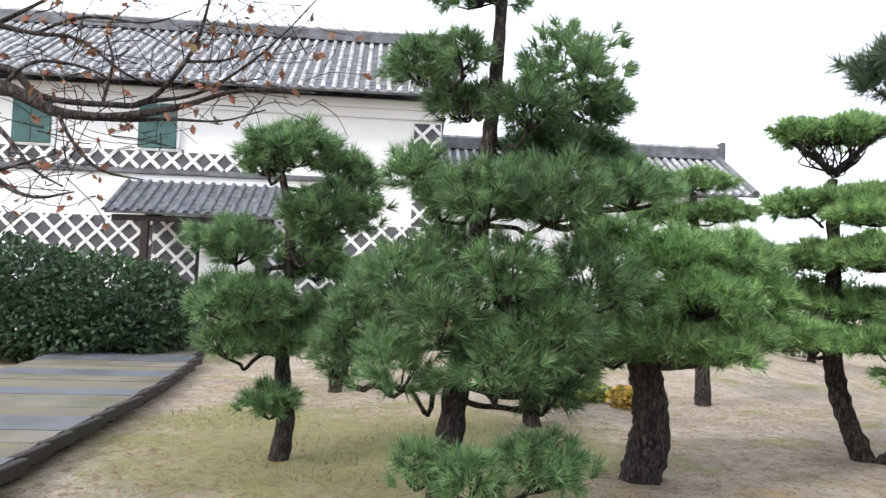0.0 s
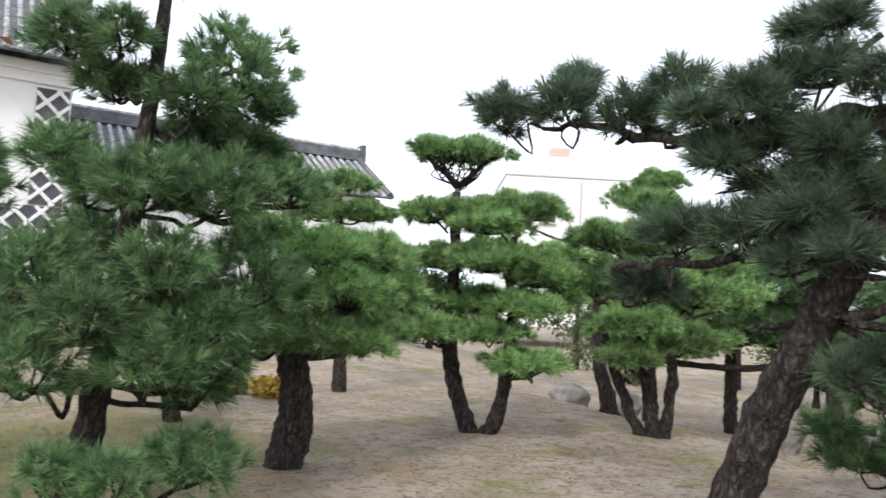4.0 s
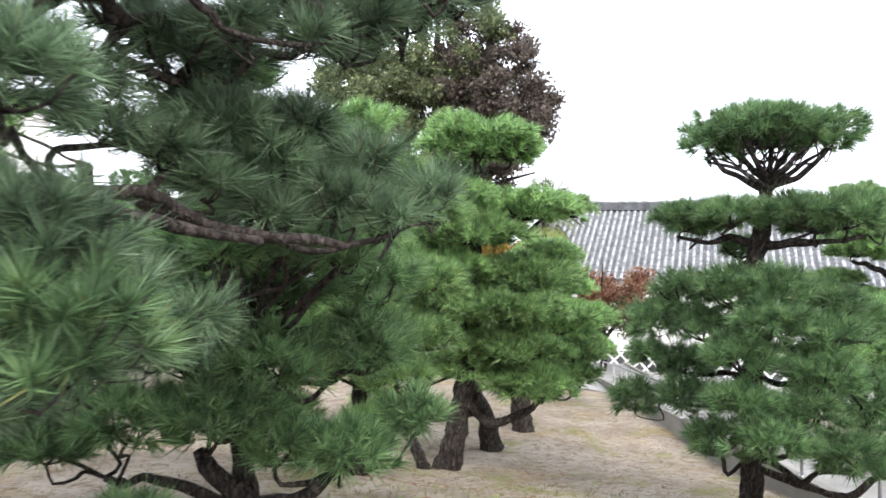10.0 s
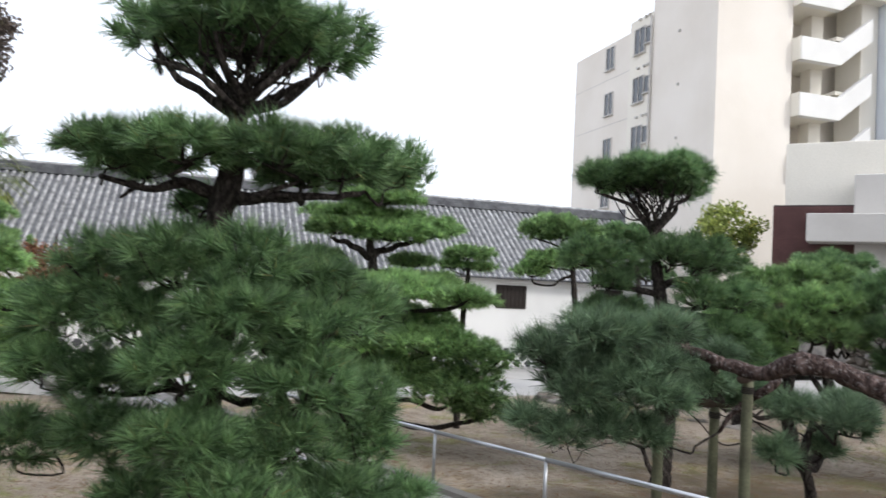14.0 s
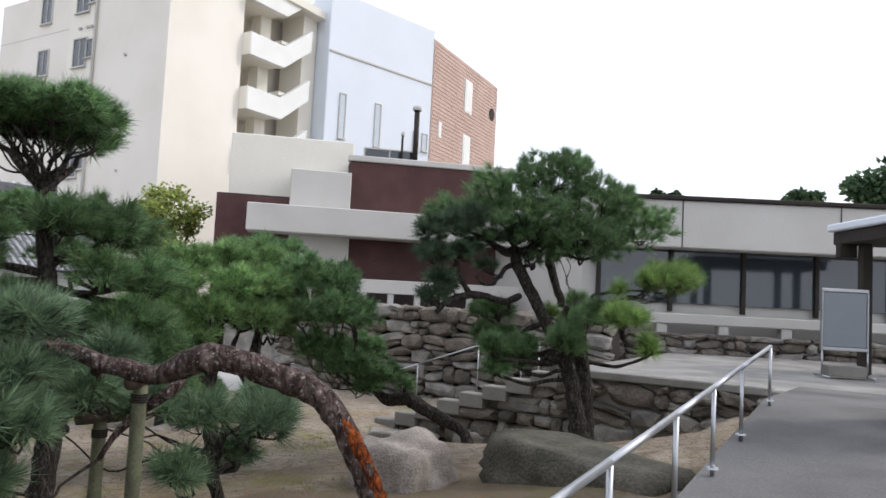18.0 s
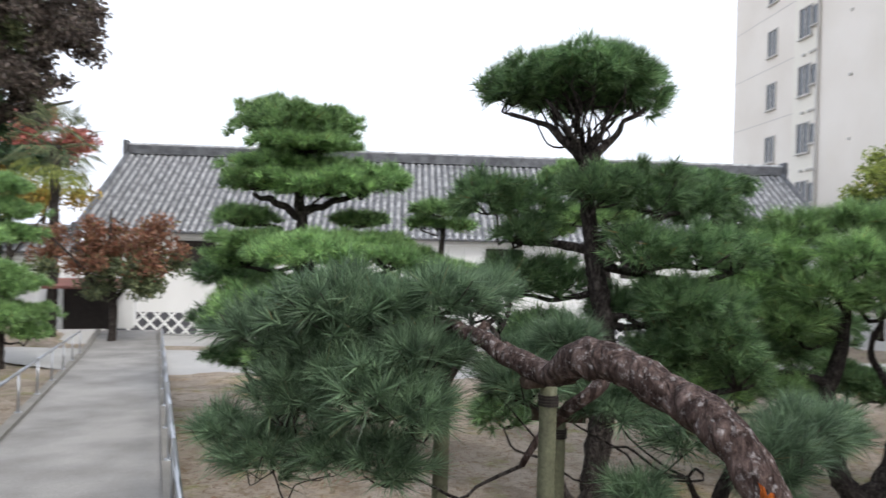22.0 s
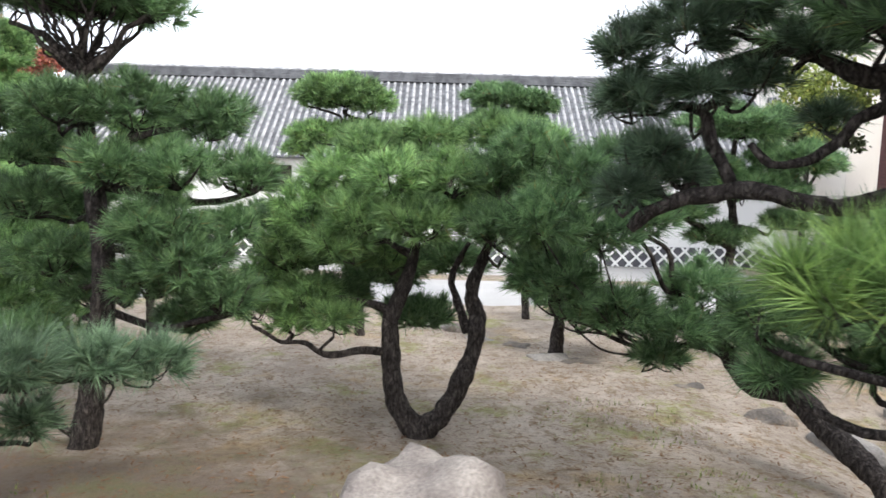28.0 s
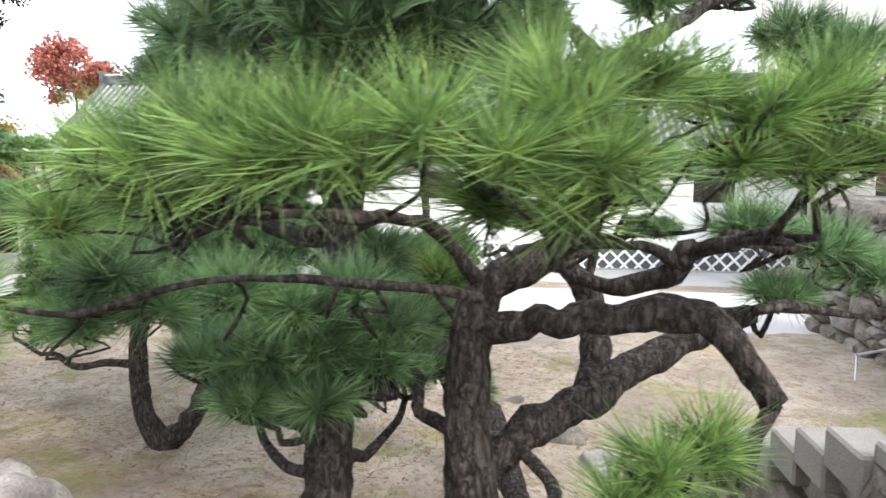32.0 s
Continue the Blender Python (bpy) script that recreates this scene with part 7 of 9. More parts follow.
pad(pine, 13.84, 8.85, 3.77, 0.98, 0.49, 0.16, 16.0)
pad(pine, 13.52, 9.21, 3.03, 0.98, 0.49, 0.16, 16.0)
pad(pine, 14.38, 8.33, 2.80, 0.98, 0.52, 0.16, 16.0)
pad(pine, 13.89, 8.87, 2.05, 1.17, 0.52, 0.16, 16.0)
pad(pine, 13.04, 9.75, 2.16, 0.98, 0.49, 0.16, 16.0)
pad(pine, 14.75, 7.98, 1.69, 0.98, 0.52, 0.16, 16.0)
pad(pine, 13.49, 9.32, 1.18, 1.05, 0.49, 0.16, 16.0)
pad(pine, 14.44, 8.35, 0.83, 0.98, 0.44, 0.16, 16.0)
pad(pine, 12.89, 9.94, 1.29, 0.86, 0.47, 0.16, 16.0)
pad(pine, 12.20, 11.35, 2.03, 1.02, 0.48, 0.16, 16.5)
pad(pine, 11.69, 11.91, 1.51, 0.89, 0.44, 0.16, 16.5)
pad(pine, 11.18, 12.46, 0.99, 0.76, 0.41, 0.16, 16.5)
pine = pine_tree('green pine beyond the twin-trunk pine', 'bright', [(13.34, 10.91, 0.44, 0.123), (13.26, 10.89, 1.42, 0.111), (13.18, 10.86, 2.52, 0.086), (13.12, 10.83, 3.38, 0.062)])
pad(pine, 12.75, 11.09, 2.50, 0.92, 0.42, 0.16, 16.0)
pad(pine, 13.73, 10.57, 2.43, 0.92, 0.42, 0.16, 16.0)
pad(pine, 13.24, 10.88, 1.79, 1.05, 0.42, 0.16, 16.0)
pad(pine, 12.38, 11.34, 1.61, 0.74, 0.37, 0.16, 16.0)
pad(pine, 14.33, 10.31, 1.73, 0.86, 0.42, 0.16, 16.0)
pad(pine, 13.40, 10.84, 1.06, 0.86, 0.34, 0.16, 16.0)
pad(pine, 14.97, 10.37, 2.63, 0.76, 0.43, 0.16, 16.4)
pad(pine, 12.05, 12.48, 4.04, 0.78, 0.39, 0.16, 17.0)
pad(pine, 12.37, 12.28, 4.45, 0.65, 0.34, 0.16, 17.0)

print("needle triangles", PINE["tris"])


# ---- tiled roofs and lattice walls ----
def tile_roll(length, r=0.075):
    """One row of round cover tiles, each tile a little wider at its lower end."""
    v, f, k = [], [], 7
    step = 0.30
    n = max(2, int(length / step))
    rings = []
    for i in range(n):
        a, b = i * length / n, (i + 1) * length / n
        rings += [(a, r * 1.10), (b - 0.004, r * 0.90)]
    for d, q in rings:
        for j in range(k):
            t = math.pi * j / (k - 1)
            v.append((math.cos(t) * q, d, math.sin(t) * q))
    for i in range(len(rings) - 1):
        for j in range(k - 1):
            a = i * k + j
            f.append((a, a + 1, a + 1 + k, a + k))
    f.append(tuple(range(k)))
    return v, f


def slope(name, parent, u0, u1, v0, z0, v1, z1, pitch=0.32, roll=None):
    """A roof slope from the eave (v0, z0) up to the ridge (v1, z1): pan tiles and rows of cover tiles."""
    length, tilt = math.hypot(v1 - v0, z1 - z0), math.atan2(z1 - z0, abs(v1 - v0))
    s = 1 if v1 > v0 else -1
    frame_m = Matrix.Translation((0, v0, z0)) @ Matrix.Rotation(0 if s > 0 else math.pi, 4, "Z") @ Matrix.Rotation(tilt, 4, "X")
    a, b = (u0, u1) if s > 0 else (-u1, -u0)
    bm = bmesh.new()
    n = max(1, int(length / 0.3))
    for i in range(n):
        y0, y1 = i * length / n, (i + 1) * length / n
        bmesh.ops.create_cube(bm, size=1, matrix=Matrix.Translation(((a + b) / 2, (y0 + y1) / 2, -0.04)) @ Matrix.Rotation(-0.05, 4, "X") @ Matrix.Diagonal((b - a, (y1 - y0) * 1.04, 0.07, 1)))
    bmesh.ops.transform(bm, matrix=frame_m, verts=bm.verts[:])
    part("pan_tiles", bm, GREY_TILE, parent)
    v, f = tile_roll(length)
    me = bpy.data.meshes.new("tile_roll")
    me.from_pydata(v, [], f)
    me.materials.append(roll or TILE_ROLL)
    me.shade_smooth()
    k = int((b - a) / pitch)
    for i in range(k + 1):
        ob = new("tile_roll", me)
        ob.parent = parent
        ob.matrix_local = frame_m @ Matrix.Translation((a + (b - a) * i / k, 0, 0.0))


def ridge(parent, u0, u1, v, z, h=0.32):
    for i in range(4):
        w = 0.42 - 0.05 * i
        bm = bmesh.new()
        bmesh.ops.create_cube(bm, size=1, matrix=Matrix.Translation(((u0 + u1) / 2, v, z + (i + 0.5) * h / 4)) @ Matrix.Diagonal((u1 - u0, w, h / 4 - 0.012, 1)))
        part("ridge_course", bm, GREY_TILE, parent)
    bm = bmesh.new()
    bmesh.ops.create_cone(bm, cap_ends=True, segments=10, radius1=0.115, radius2=0.10, depth=0.27, matrix=Matrix.Rotation(math.pi / 2, 4, "Y"))
    me = bpy.data.meshes.new("ridge_tile")
    bm.to_mesh(me)
    bm.free()
    me.materials.append(TILE_ROLL)
    n = int((u1 - u0) / 0.28)
    for i in range(n):
        ob = new("ridge_tile", me)
        ob.parent = parent
        ob.location = (u0 + (i + 0.5) * (u1 - u0) / n, v, z + h)
    for u in (u0, u1):
        box("ridge_end_tile", u - 0.10, u + 0.10, v - 0.3, v + 0.3, z - 0.12, z + h + 0.22, GREY_TILE, parent, 0.04)


def lattice(parent, u0, u1, z0, z1, v, pitch=0.62, width=0.10):
    """Square grey wall tiles set on the diagonal under raised white plaster joints."""
    box("tile_panel", u0, u1, v - 0.03, v + 0.05, z0, z1, NAMAKO, parent, 0)
    bm = bmesh.new()
    for sgn in (1, -1):
        span = (u1 - u0) + (z1 - z0)
        for i in range(int(span / pitch) + 2):
            c = u0 - (z1 - z0) * (sgn > 0) + i * pitch
            # line u = c + sgn * (z - z0), clipped to the panel
            zs = [z0, z1]
            lo, hi = (u0 - c) * sgn + z0, (u1 - c) * sgn + z0
            a, b = max(zs[0], min(lo, hi)), min(zs[1], max(lo, hi))
            if b - a < 0.06:
                continue
            p, q = Vector((c + sgn * (a - z0), 0, a)), Vector((c + sgn * (b - z0), 0, b))
            m = Matrix.Translation(((p + q) / 2) + Vector((0, v - 0.045 - 0.003 * (sgn > 0), 0))) @ Matrix.Rotation(-sgn * math.pi / 4 + (math.pi if sgn < 0 else 0), 4, "Y")
            ret = bmesh.ops.create_cube(bm, size=1, matrix=m @ Matrix.Diagonal(((q - p).length, 0.05, width, 1)))
    bmesh.ops.bevel(bm, geom=[e for e in bm.edges if e.calc_length() > 0.15], offset=0.014, segments=1, affect="EDGES")
    part("plaster_joints", bm, PLASTER, parent)


# ---- the two-storey storehouse ----
def storehouse():
    e = thing("storehouse", pose(-7.867, 22.274, 0.4, 0, 0, 3.6), "white plaster storehouse with tiled roof and diamond lattice walls", "storehouse")
    z = -0.4
    box("wall", -12, 8.28, 0, 8, -0.6, 7.3 + z, PLASTER, e, 0.02)
    box("cornice", -12, 8.42, -0.22, 0.0, 7.02 + z, 7.3 + z, PLASTER, e, 0.04)
    box("cornice", -12, 8.36, -0.10, 0.0, 6.72 + z, 7.02 + z, PLASTER, e, 0.04)
    lattice(e, -12, -0.35, 1.2 + z, 3.36 + z, -0.02)
    lattice(e, -0.30, 1.0, 1.0 + z, 3.3 + z, -0.02)
    lattice(e, 2.95, 8.24, 1.2 + z, 3.36 + z, -0.02)
    lattice(e, 7.42, 8.24, 3.4 + z, 6.62 + z, -0.02)
    lattice(e, -12, 3.2, 4.84 + z, 5.36 + z, -0.02, 0.62, 0.11)
    box("band", -12, 7.4, -0.10, 0, 4.66 + z, 4.82 + z, GREY_TILE, e, 0.02)
    box("stone_footing", -12, 8.36, -0.16, 0.0, -0.7, 1.15 + z, STONE, e, 0.03)
    for u in (-4.5, -0.87, -8.1):
        w = new("window")
        w.parent = e
        w.location = (u, 0, 5.38 + z)
        box("frame", -0.1, 1.22, -0.14, 0.02, -0.02, 1.5, PLASTER, w, 0.03)
        box("shutter", 0.0, 0.55, -0.19, -0.12, 0.06, 1.42, SHUTTER, w, 0.02, label="green copper shutter leaf")
        box("shutter", 0.57, 1.12, -0.19, -0.12, 0.06, 1.42, SHUTTER, w, 0.02, label="green copper shutter leaf")
    slope("roof", e, -12.6, 8.9, -0.95, 7.32 + z, 4.0, 10.4 + z, 0.33)
    slope("roof", e, -12.6, 8.9, 8.95, 7.32 + z, 4.0, 10.4 + z, 0.33)
    ridge(e, -12.6, 8.9, 4.0, 10.38 + z, 0.42)
    box("gable", 8.2, 8.28, 0.3, 7.7, 7.2 + z, 8.6 + z, PLASTER, e, 0.01)
    # the porch
    slope("porch_roof", e, -1.1, 3.55, -1.9, 3.36 + z, 0.0, 4.45 + z, 0.30, SLATE_ROLL)
    box("porch_beam", -0.95, 3.4, -1.75, -1.6, 3.12 + z, 3.28 + z, DARK_WOOD, e, 0.015)
    for u in (-0.05, 3.2):
        box("porch_post", u - 0.1, u + 0.1, -1.76, -1.56, -0.35, 3.14 + z, DARK_WOOD, e, 0.015)
        box("porch_rafter", u - 0.06, u + 0.06, -1.7, 0.0, 3.3 + z, 3.42 + z, DARK_WOOD, e, 0.01)
    door = new("door")
    door.parent = e
    box("frame", 0.98, 2.9, -0.12, 0.02, 1.02 + z, 3.1 + z, DARK_WOOD, door, 0.02)
    box("leaf", 1.1, 2.75, -0.16, -0.10, 1.1 + z, 3.0 + z, PLASTER, door, 0.02, label="white sliding door leaf")
    for i in range(4):
        box("step", 0.3, 3.3, -0.7 - 0.42 * i, -0.16, -0.6, 0.92 + z - 0.18 * i, STONE, e, 0.02)
    return e


storehouse()


def tiled_house(name, m, length, depth, eave, top, wall_top, label, group="", over=0.6, lat=None):
    """A long plastered house with a gabled tile roof; local x runs along the front, y goes in."""
    e = thing(name, m, label, "house", group)
    box("wall", 0.4, length - 0.4, over, depth - over, -1.8, wall_top, PLASTER, e, 0.02)
    box("cornice", 0.3, length - 0.3, over - 0.16, over - 0.01, wall_top - 0.22, wall_top, PLASTER, e, 0.03)
    slope("roof", e, 0, length, 0, eave, depth / 2, top)
    slope("roof", e, 0, length, depth, eave, depth / 2, top)
    ridge(e, 0, length, depth / 2, top, 0.45)
    for u in (0.12, length - 0.12):
        bm = bmesh.new()
        for v0, v1 in ((0, depth / 2), (depth, depth / 2)):
            d = Vector((0, v1 - v0, top - eave))
            q = d.to_track_quat("Z", "X").to_matrix().to_4x4()
            bmesh.ops.create_cone(bm, cap_ends=True, segments=10, radius1=0.15, radius2=0.15, depth=d.length, matrix=Matrix.Translation((u, (v0 + v1) / 2, (eave + top) / 2 + 0.06)) @ q)
        part("verge_roll", bm, GREY_TILE, e)
        s = 0.4 if u < 1 else length - 0.4
        bm = bmesh.new()
        vs = [bm.verts.new((s + t, y, z)) for t in (-0.05, 0.05) for y, z in ((over, wall_top - 0.05), (depth - over, wall_top - 0.05), (depth / 2, top - 0.15))]
        bm.faces.new(vs[:3])
        bm.faces.new(vs[5:2:-1])
        for i in range(3):
            bm.faces.new((vs[i], vs[(i + 1) % 3], vs[3 + (i + 1) % 3], vs[3 + i]))
        part("gable", bm, PLASTER, e)
    return e


long_house = tiled_house("gatehouse_range", pose(38.3, 9.1, -1.46, 0, 0, -90), 33.4, 11.4, 3.15, 7.0, 3.1, "long white storehouse range with a grey tiled roof")
lattice(long_house, 0.5, 32.9, -1.20, -0.30, 0.57, 0.6, 0.10)
for u in (4.2, 10.5, 17.5, 23.5, 29.0):
    w = new("window")
    w.parent = long_house
    w.location = (u, 0.6, 1.75)
    box("frame", -0.12, 1.52, -0.06, 0.03, -0.1, 1.05, DARK_WOOD, w, 0.02)
    for i in range(7):
        box("bar", 0.02 + i * 0.22, 0.10 + i * 0.22, -0.10, -0.05, 0.0, 0.95, DARK_WOOD, w, 0.01)

north_house = tiled_house("plaster_house", pose(-1.397, 24.637, -0.05, 0, 0, 1.6), 12.9, 6.4, 5.1, 6.9, 5.05, "white plaster house with grey tiled roof behind the pines")
wing = tiled_house("garden_wall", pose(35.8, 19.5, -1.46, 0, 0, -90), 11.2, 1.8, 2.2, 2.75, 2.1, "low white wall with a tiled coping", over=0.5)


# ---- town buildings ----
def window(parent, x, z, w, h, y, glass=None, mull=True):
    e = new("window")
    e.parent = parent
    e.location = (x, y, z)
    box("pane", 0, w, -0.01, 0.03, 0, h, glass or GLASS, e, 0)
    for a, b, c, d in ((-0.07, 0, -0.07, h + 0.07), (w, w + 0.07, -0.07, h + 0.07), (0, w, -0.07, 0), (0, w, h, h + 0.07)):
        box("frame", a, b, -0.06, 0.05, c, d, FASCIA, e, 0.008)
    if mull:
        box("mullion", w / 2 - 0.03, w / 2 + 0.03, -0.04, 0.04, 0, h, FASCIA, e, 0)
    box("sill", -0.12, w + 0.12, -0.14, 0.03, -0.13, -0.07, FASCIA, e, 0.01)
    return e


def apartment():
    e = thing("apartment_block", pose(53.2, -26.9, -1.5, 0, 0, 180), "beige concrete apartment block with outside stairs", "apartment block")
    # local x runs west along the north face, local y goes south
    box("wall", -2.4, 5.2, 0, 11.5, 0, 20.2, BEIGE, e, 0.02)
    box("wall", 5.2, 7.8, -0.05, 11.5, 0, 20.8, CREAM, e, 0.02)
    box("wall", 7.8, 14.1, 0, 5.2, 0, 22.5, BEIGE, e, 0.02)
    box("pipe", 7.74, 7.86, -0.18, -0.06, 0, 20.5, FASCIA, e, 0.01)
    for i in range(6):
        z = 2.1 + 3.25 * i
        window(e, 2.2, z, 1.0, 1.5, -0.03)
        window(e, 5.9, z + 0.1, 1.15, 1.6, -0.08)
        window(e, 7.15, z + 0.55, 0.55, 1.0, -0.08, mull=False)
        for a in (6.3, 7.0, 7.4):
            box("vent", a, a + 0.22, -0.2, -0.05, z + 2.25, z + 2.4, FASCIA, e, 0.02)
        box("joint", -2.4, 5.2, -0.012, 0.0, z - 0.75, z - 0.71, FASCIA, e, 0)
        for a in (10.6,):
            box("vent", a, a + 0.15, -0.12, 0.0, z + 0.2, z + 0.35, FASCIA, e, 0.02)
    # the open stairwell on the west side
    box("core", 7.8, 11.6, 5.2, 11.5, 0, 21.5, BEIGE, e, 0.02)
    box("column", 12.2, 14.1, 10.3, 11.6, 0, 21.0, CREAM, e, 0.02)
    box("column", 12.4, 13.2, 7.4, 8.3, 0, 21.0, CREAM, e, 0.02)
    for i in range(7):
        z = 0.4 + 3.25 * i
        box("landing", 11.6, 14.6, 5.25, 8.2, z, z + 0.25, CREAM, e, 0.02)
        box("landing", 11.6, 14.1, 8.4, 10.3, z - 1.65, z - 1.4, CREAM, e, 0.02)
        box("parapet", 14.3, 14.75, 5.25, 8.1, z - 0.1, z + 1.25, PLASTER, e, 0.02)
        bm = bmesh.new()
        corners = ((8.1, z - 0.1), (10.5, z + 1.7), (10.5, z + 3.05), (8.1, z + 1.25))
        vs = [bm.verts.new((x, y, h)) for x in (14.35, 14.72) for y, h in corners]
        bm.faces.new(vs[3::-1])
        bm.faces.new(vs[4:])
        for j in range(4):
            bm.faces.new((vs[j], vs[(j + 1) % 4], vs[4 + (j + 1) % 4], vs[4 + j]))
        part("stair_parapet", bm, PLASTER, e)
        box("parapet", 11.6, 14.7, 5.2, 5.4, z - 0.1, z + 1.25, CREAM, e, 0.02)
    box("roof_slab", 11.4, 14.9, 5.2, 11.7, 20.8, 21.3, CREAM, e, 0.03)
    return e


apartment()


def hall():
    e = thing("hall", pose(37.75, -38.3, -1.5, 0, 0, -103), "tall hall clad in pale blue panels with slit windows", "hall")
    box("wall", 0, 9.6, 0, 14, 0, 22.8, HALL_BLUE, e, 0.02)
    box("side_wall", -0.06, 0.0, 0, 14, 0, 22.8, HALL_BLUE, e, 0.01)
    box("band", 0, 9.6, -0.07, 0, 18.6, 18.75, FASCIA, e, 0.02)
    for u, z, h in ((1.1, 13.1, 2.9), (4.2, 13.1, 2.9), (7.9, 13.6, 1.2), (8.8, 13.6, 1.2)):
        window(e, u, z, 0.42, h, -0.03, PALE_GLASS, mull=False)
    b = thing("brick_hall", pose(35.55, -47.6, -1.5, 0, 0, -84), "pinkish brick hall with tall white windows", "hall")
    box("wall", 0, 13.2, 0, 14, 0, 22.2, PALE_MORTAR, b, 0.02)
    v, f = [], []
    rows, cols = 74, 44
    for r in range(rows):
        for c in range(cols):
            if (5.6 < 0.3 * c < 7.4 and (9.2 < 0.3 * r < 16.4 or 18.0 < 0.3 * r < 21.0)):
                continue
            x0, z0 = c * 0.3 + (0.15 if r % 2 else 0), r * 0.3
            x1, z1, y = min(x0 + 0.28, 13.2), z0 + 0.28, -0.05
            n = len(v)
            v += [(x0, 0, z0), (x1, 0, z0), (x1, 0, z1), (x0, 0, z1), (x0 + 0.02, y, z0 + 0.02), (x1 - 0.02, y, z0 + 0.02), (x1 - 0.02, y, z1 - 0.02), (x0 + 0.02, y, z1 - 0.02)]
            f += [(n + 4, n + 5, n + 6, n + 7), (n, n + 1, n + 5, n + 4), (n + 1, n + 2, n + 6, n + 5), (n + 2, n + 3, n + 7, n + 6), (n + 3, n, n + 4, n + 7)]
    tagged(obj("bricks", v, f, BRICK_PINK, b), kind="stuff")
    for z, h in ((9.4, 6.9), (18.2, 2.7)):
        w = new("window")
        w.parent = b
        w.location = (5.9, 0, z)
        box("frame", -0.05, 1.45, -0.12, 0.02, -0.05, h, PLASTER, w, 0.02)
        box("pane", 0.1, 1.3, -0.15, -0.11, 0.1, h - 0.15, PLASTER, w, 0.01)
    box("vent", 1.2, 1.7, -0.12, 0, 15.0, 16.2, PLASTER, b, 0.02)
    bm = bmesh.new()
    bmesh.ops.create_circle(bm, cap_ends=True, segments=20, radius=0.55, matrix=Matrix.Translation((11.9, -0.09, 19.4)) @ Matrix.Rotation(math.pi / 2, 4, "X"))
    ret = bmesh.ops.extrude_face_region(bm, geom=bm.faces[:])
    bmesh.ops.translate(bm, vec=(0, -0.06, 0), verts=[x for x in ret["geom"] if isinstance(x, bmesh.types.BMVert)])
    part("round_emblem", bm, DARK_WOOD, b)


hall()


def brick_face(parent, x0, x1, y, z0, z1, mat, w=0.30, h=0.105):
    v, f = [], []
    for r in range(int((z1 - z0) / h)):
        for c in range(-1, int((x1 - x0) / w) + 1):
            a = max(x0, x0 + c * w + (w / 2 if r % 2 else 0))
            b = min(x1, x0 + c * w + (w / 2 if r % 2 else 0) + w - 0.012)
            if b - a < 0.03:
                continue
            p, q, n = z0 + r * h, z0 + (r + 1) * h - 0.012, len(v)
            v += [(a, y, p), (b, y, p), (b, y, q), (a, y, q), (a, y - 0.015, p), (b, y - 0.015, p), (b, y - 0.015, q), (a, y - 0.015, q)]
            f += [(n + 4, n + 5, n + 6, n + 7), (n, n + 1, n + 5, n + 4), (n + 1, n + 2, n + 6, n + 5), (n + 2, n + 3, n + 7, n + 6), (n + 3, n, n + 4, n + 7)]
    return tagged(obj("bricks", v, f, mat, parent), kind="stuff")


def annex():
    e = thing("museum_annex", pose(30.1, -23.0, -1.5, 0, 0, -138), "low modern annex of dark brick and grey concrete fascias", "museum")
    # local x runs along the front to the south-west, y goes in
    box("wall", 0, 12.5, 0.0, 9, 0, 6.75, JOINT, e, 0.02)
    brick_face(e, 0, 3.0, 0, 2.6, 6.7, BRICK_DARK)
    brick_face(e, 5.4, 12.5, 0, 3.0, 8.5, BRICK_DARK)
    box("upper_wall", 5.4, 12.6, 0.02, 9, 6.7, 8.6, JOINT, e, 0.02)
    box("coping", 5.3, 12.7, -0.12, 0.4, 8.5, 8.75, FASCIA, e, 0.03)
    box("tower", 2.95, 5.45, -0.5, 3.5, 5.9, 7.9, FASCIA, e, 0.03)
    box("penthouse", 0.3, 5.6, 1.5, 8.0, 6.7, 9.6, CREAM, e, 0.03)
    box("canopy", 1.35, 12.6, -1.6, 0.0, 5.15, 6.25, FASCIA, e, 0.03)
    box("pier", 3.0, 5.5, -0.4, 0.0, 3.4, 5.15, FASCIA, e, 0.02)
    box("balustrade", 2.4, 12.6, -1.7, -1.4, 2.9, 3.45, FASCIA, e, 0.02)
    for i in range(9):
        box("balustrade_foot", 2.7 + i * 1.1, 2.95 + i * 1.1, -1.65, -1.45, 2.4, 2.9, FASCIA, e, 0.02)
    box("terrace_wall", -1, 12.6, -1.9, -0.1, 0, 2.4, STONE, e, 0.05)
    window(e, 6.1, 8.85, 2.2, 0.5, 1.4)
    for u, h, r in ((8.3, 2.6, 0.12), (7.7, 1.4, 0.05)):
        fl = thing("flue_pipe", pose(30.1, -23.0, -1.5, 0, 0, -138) @ Matrix.Translation((u, 1.0, 8.6)), "dark metal flue on the annex roof", "flue pipe")
        rail_tube("pipe", [(0, 0, 0), (0, 0, h)], r, DARK_WOOD, fl)
        rail_tube("cowl", [(0, 0, h), (0, 0, h + 0.18)], r * 1.7, FASCIA, fl)
    return e


annex()


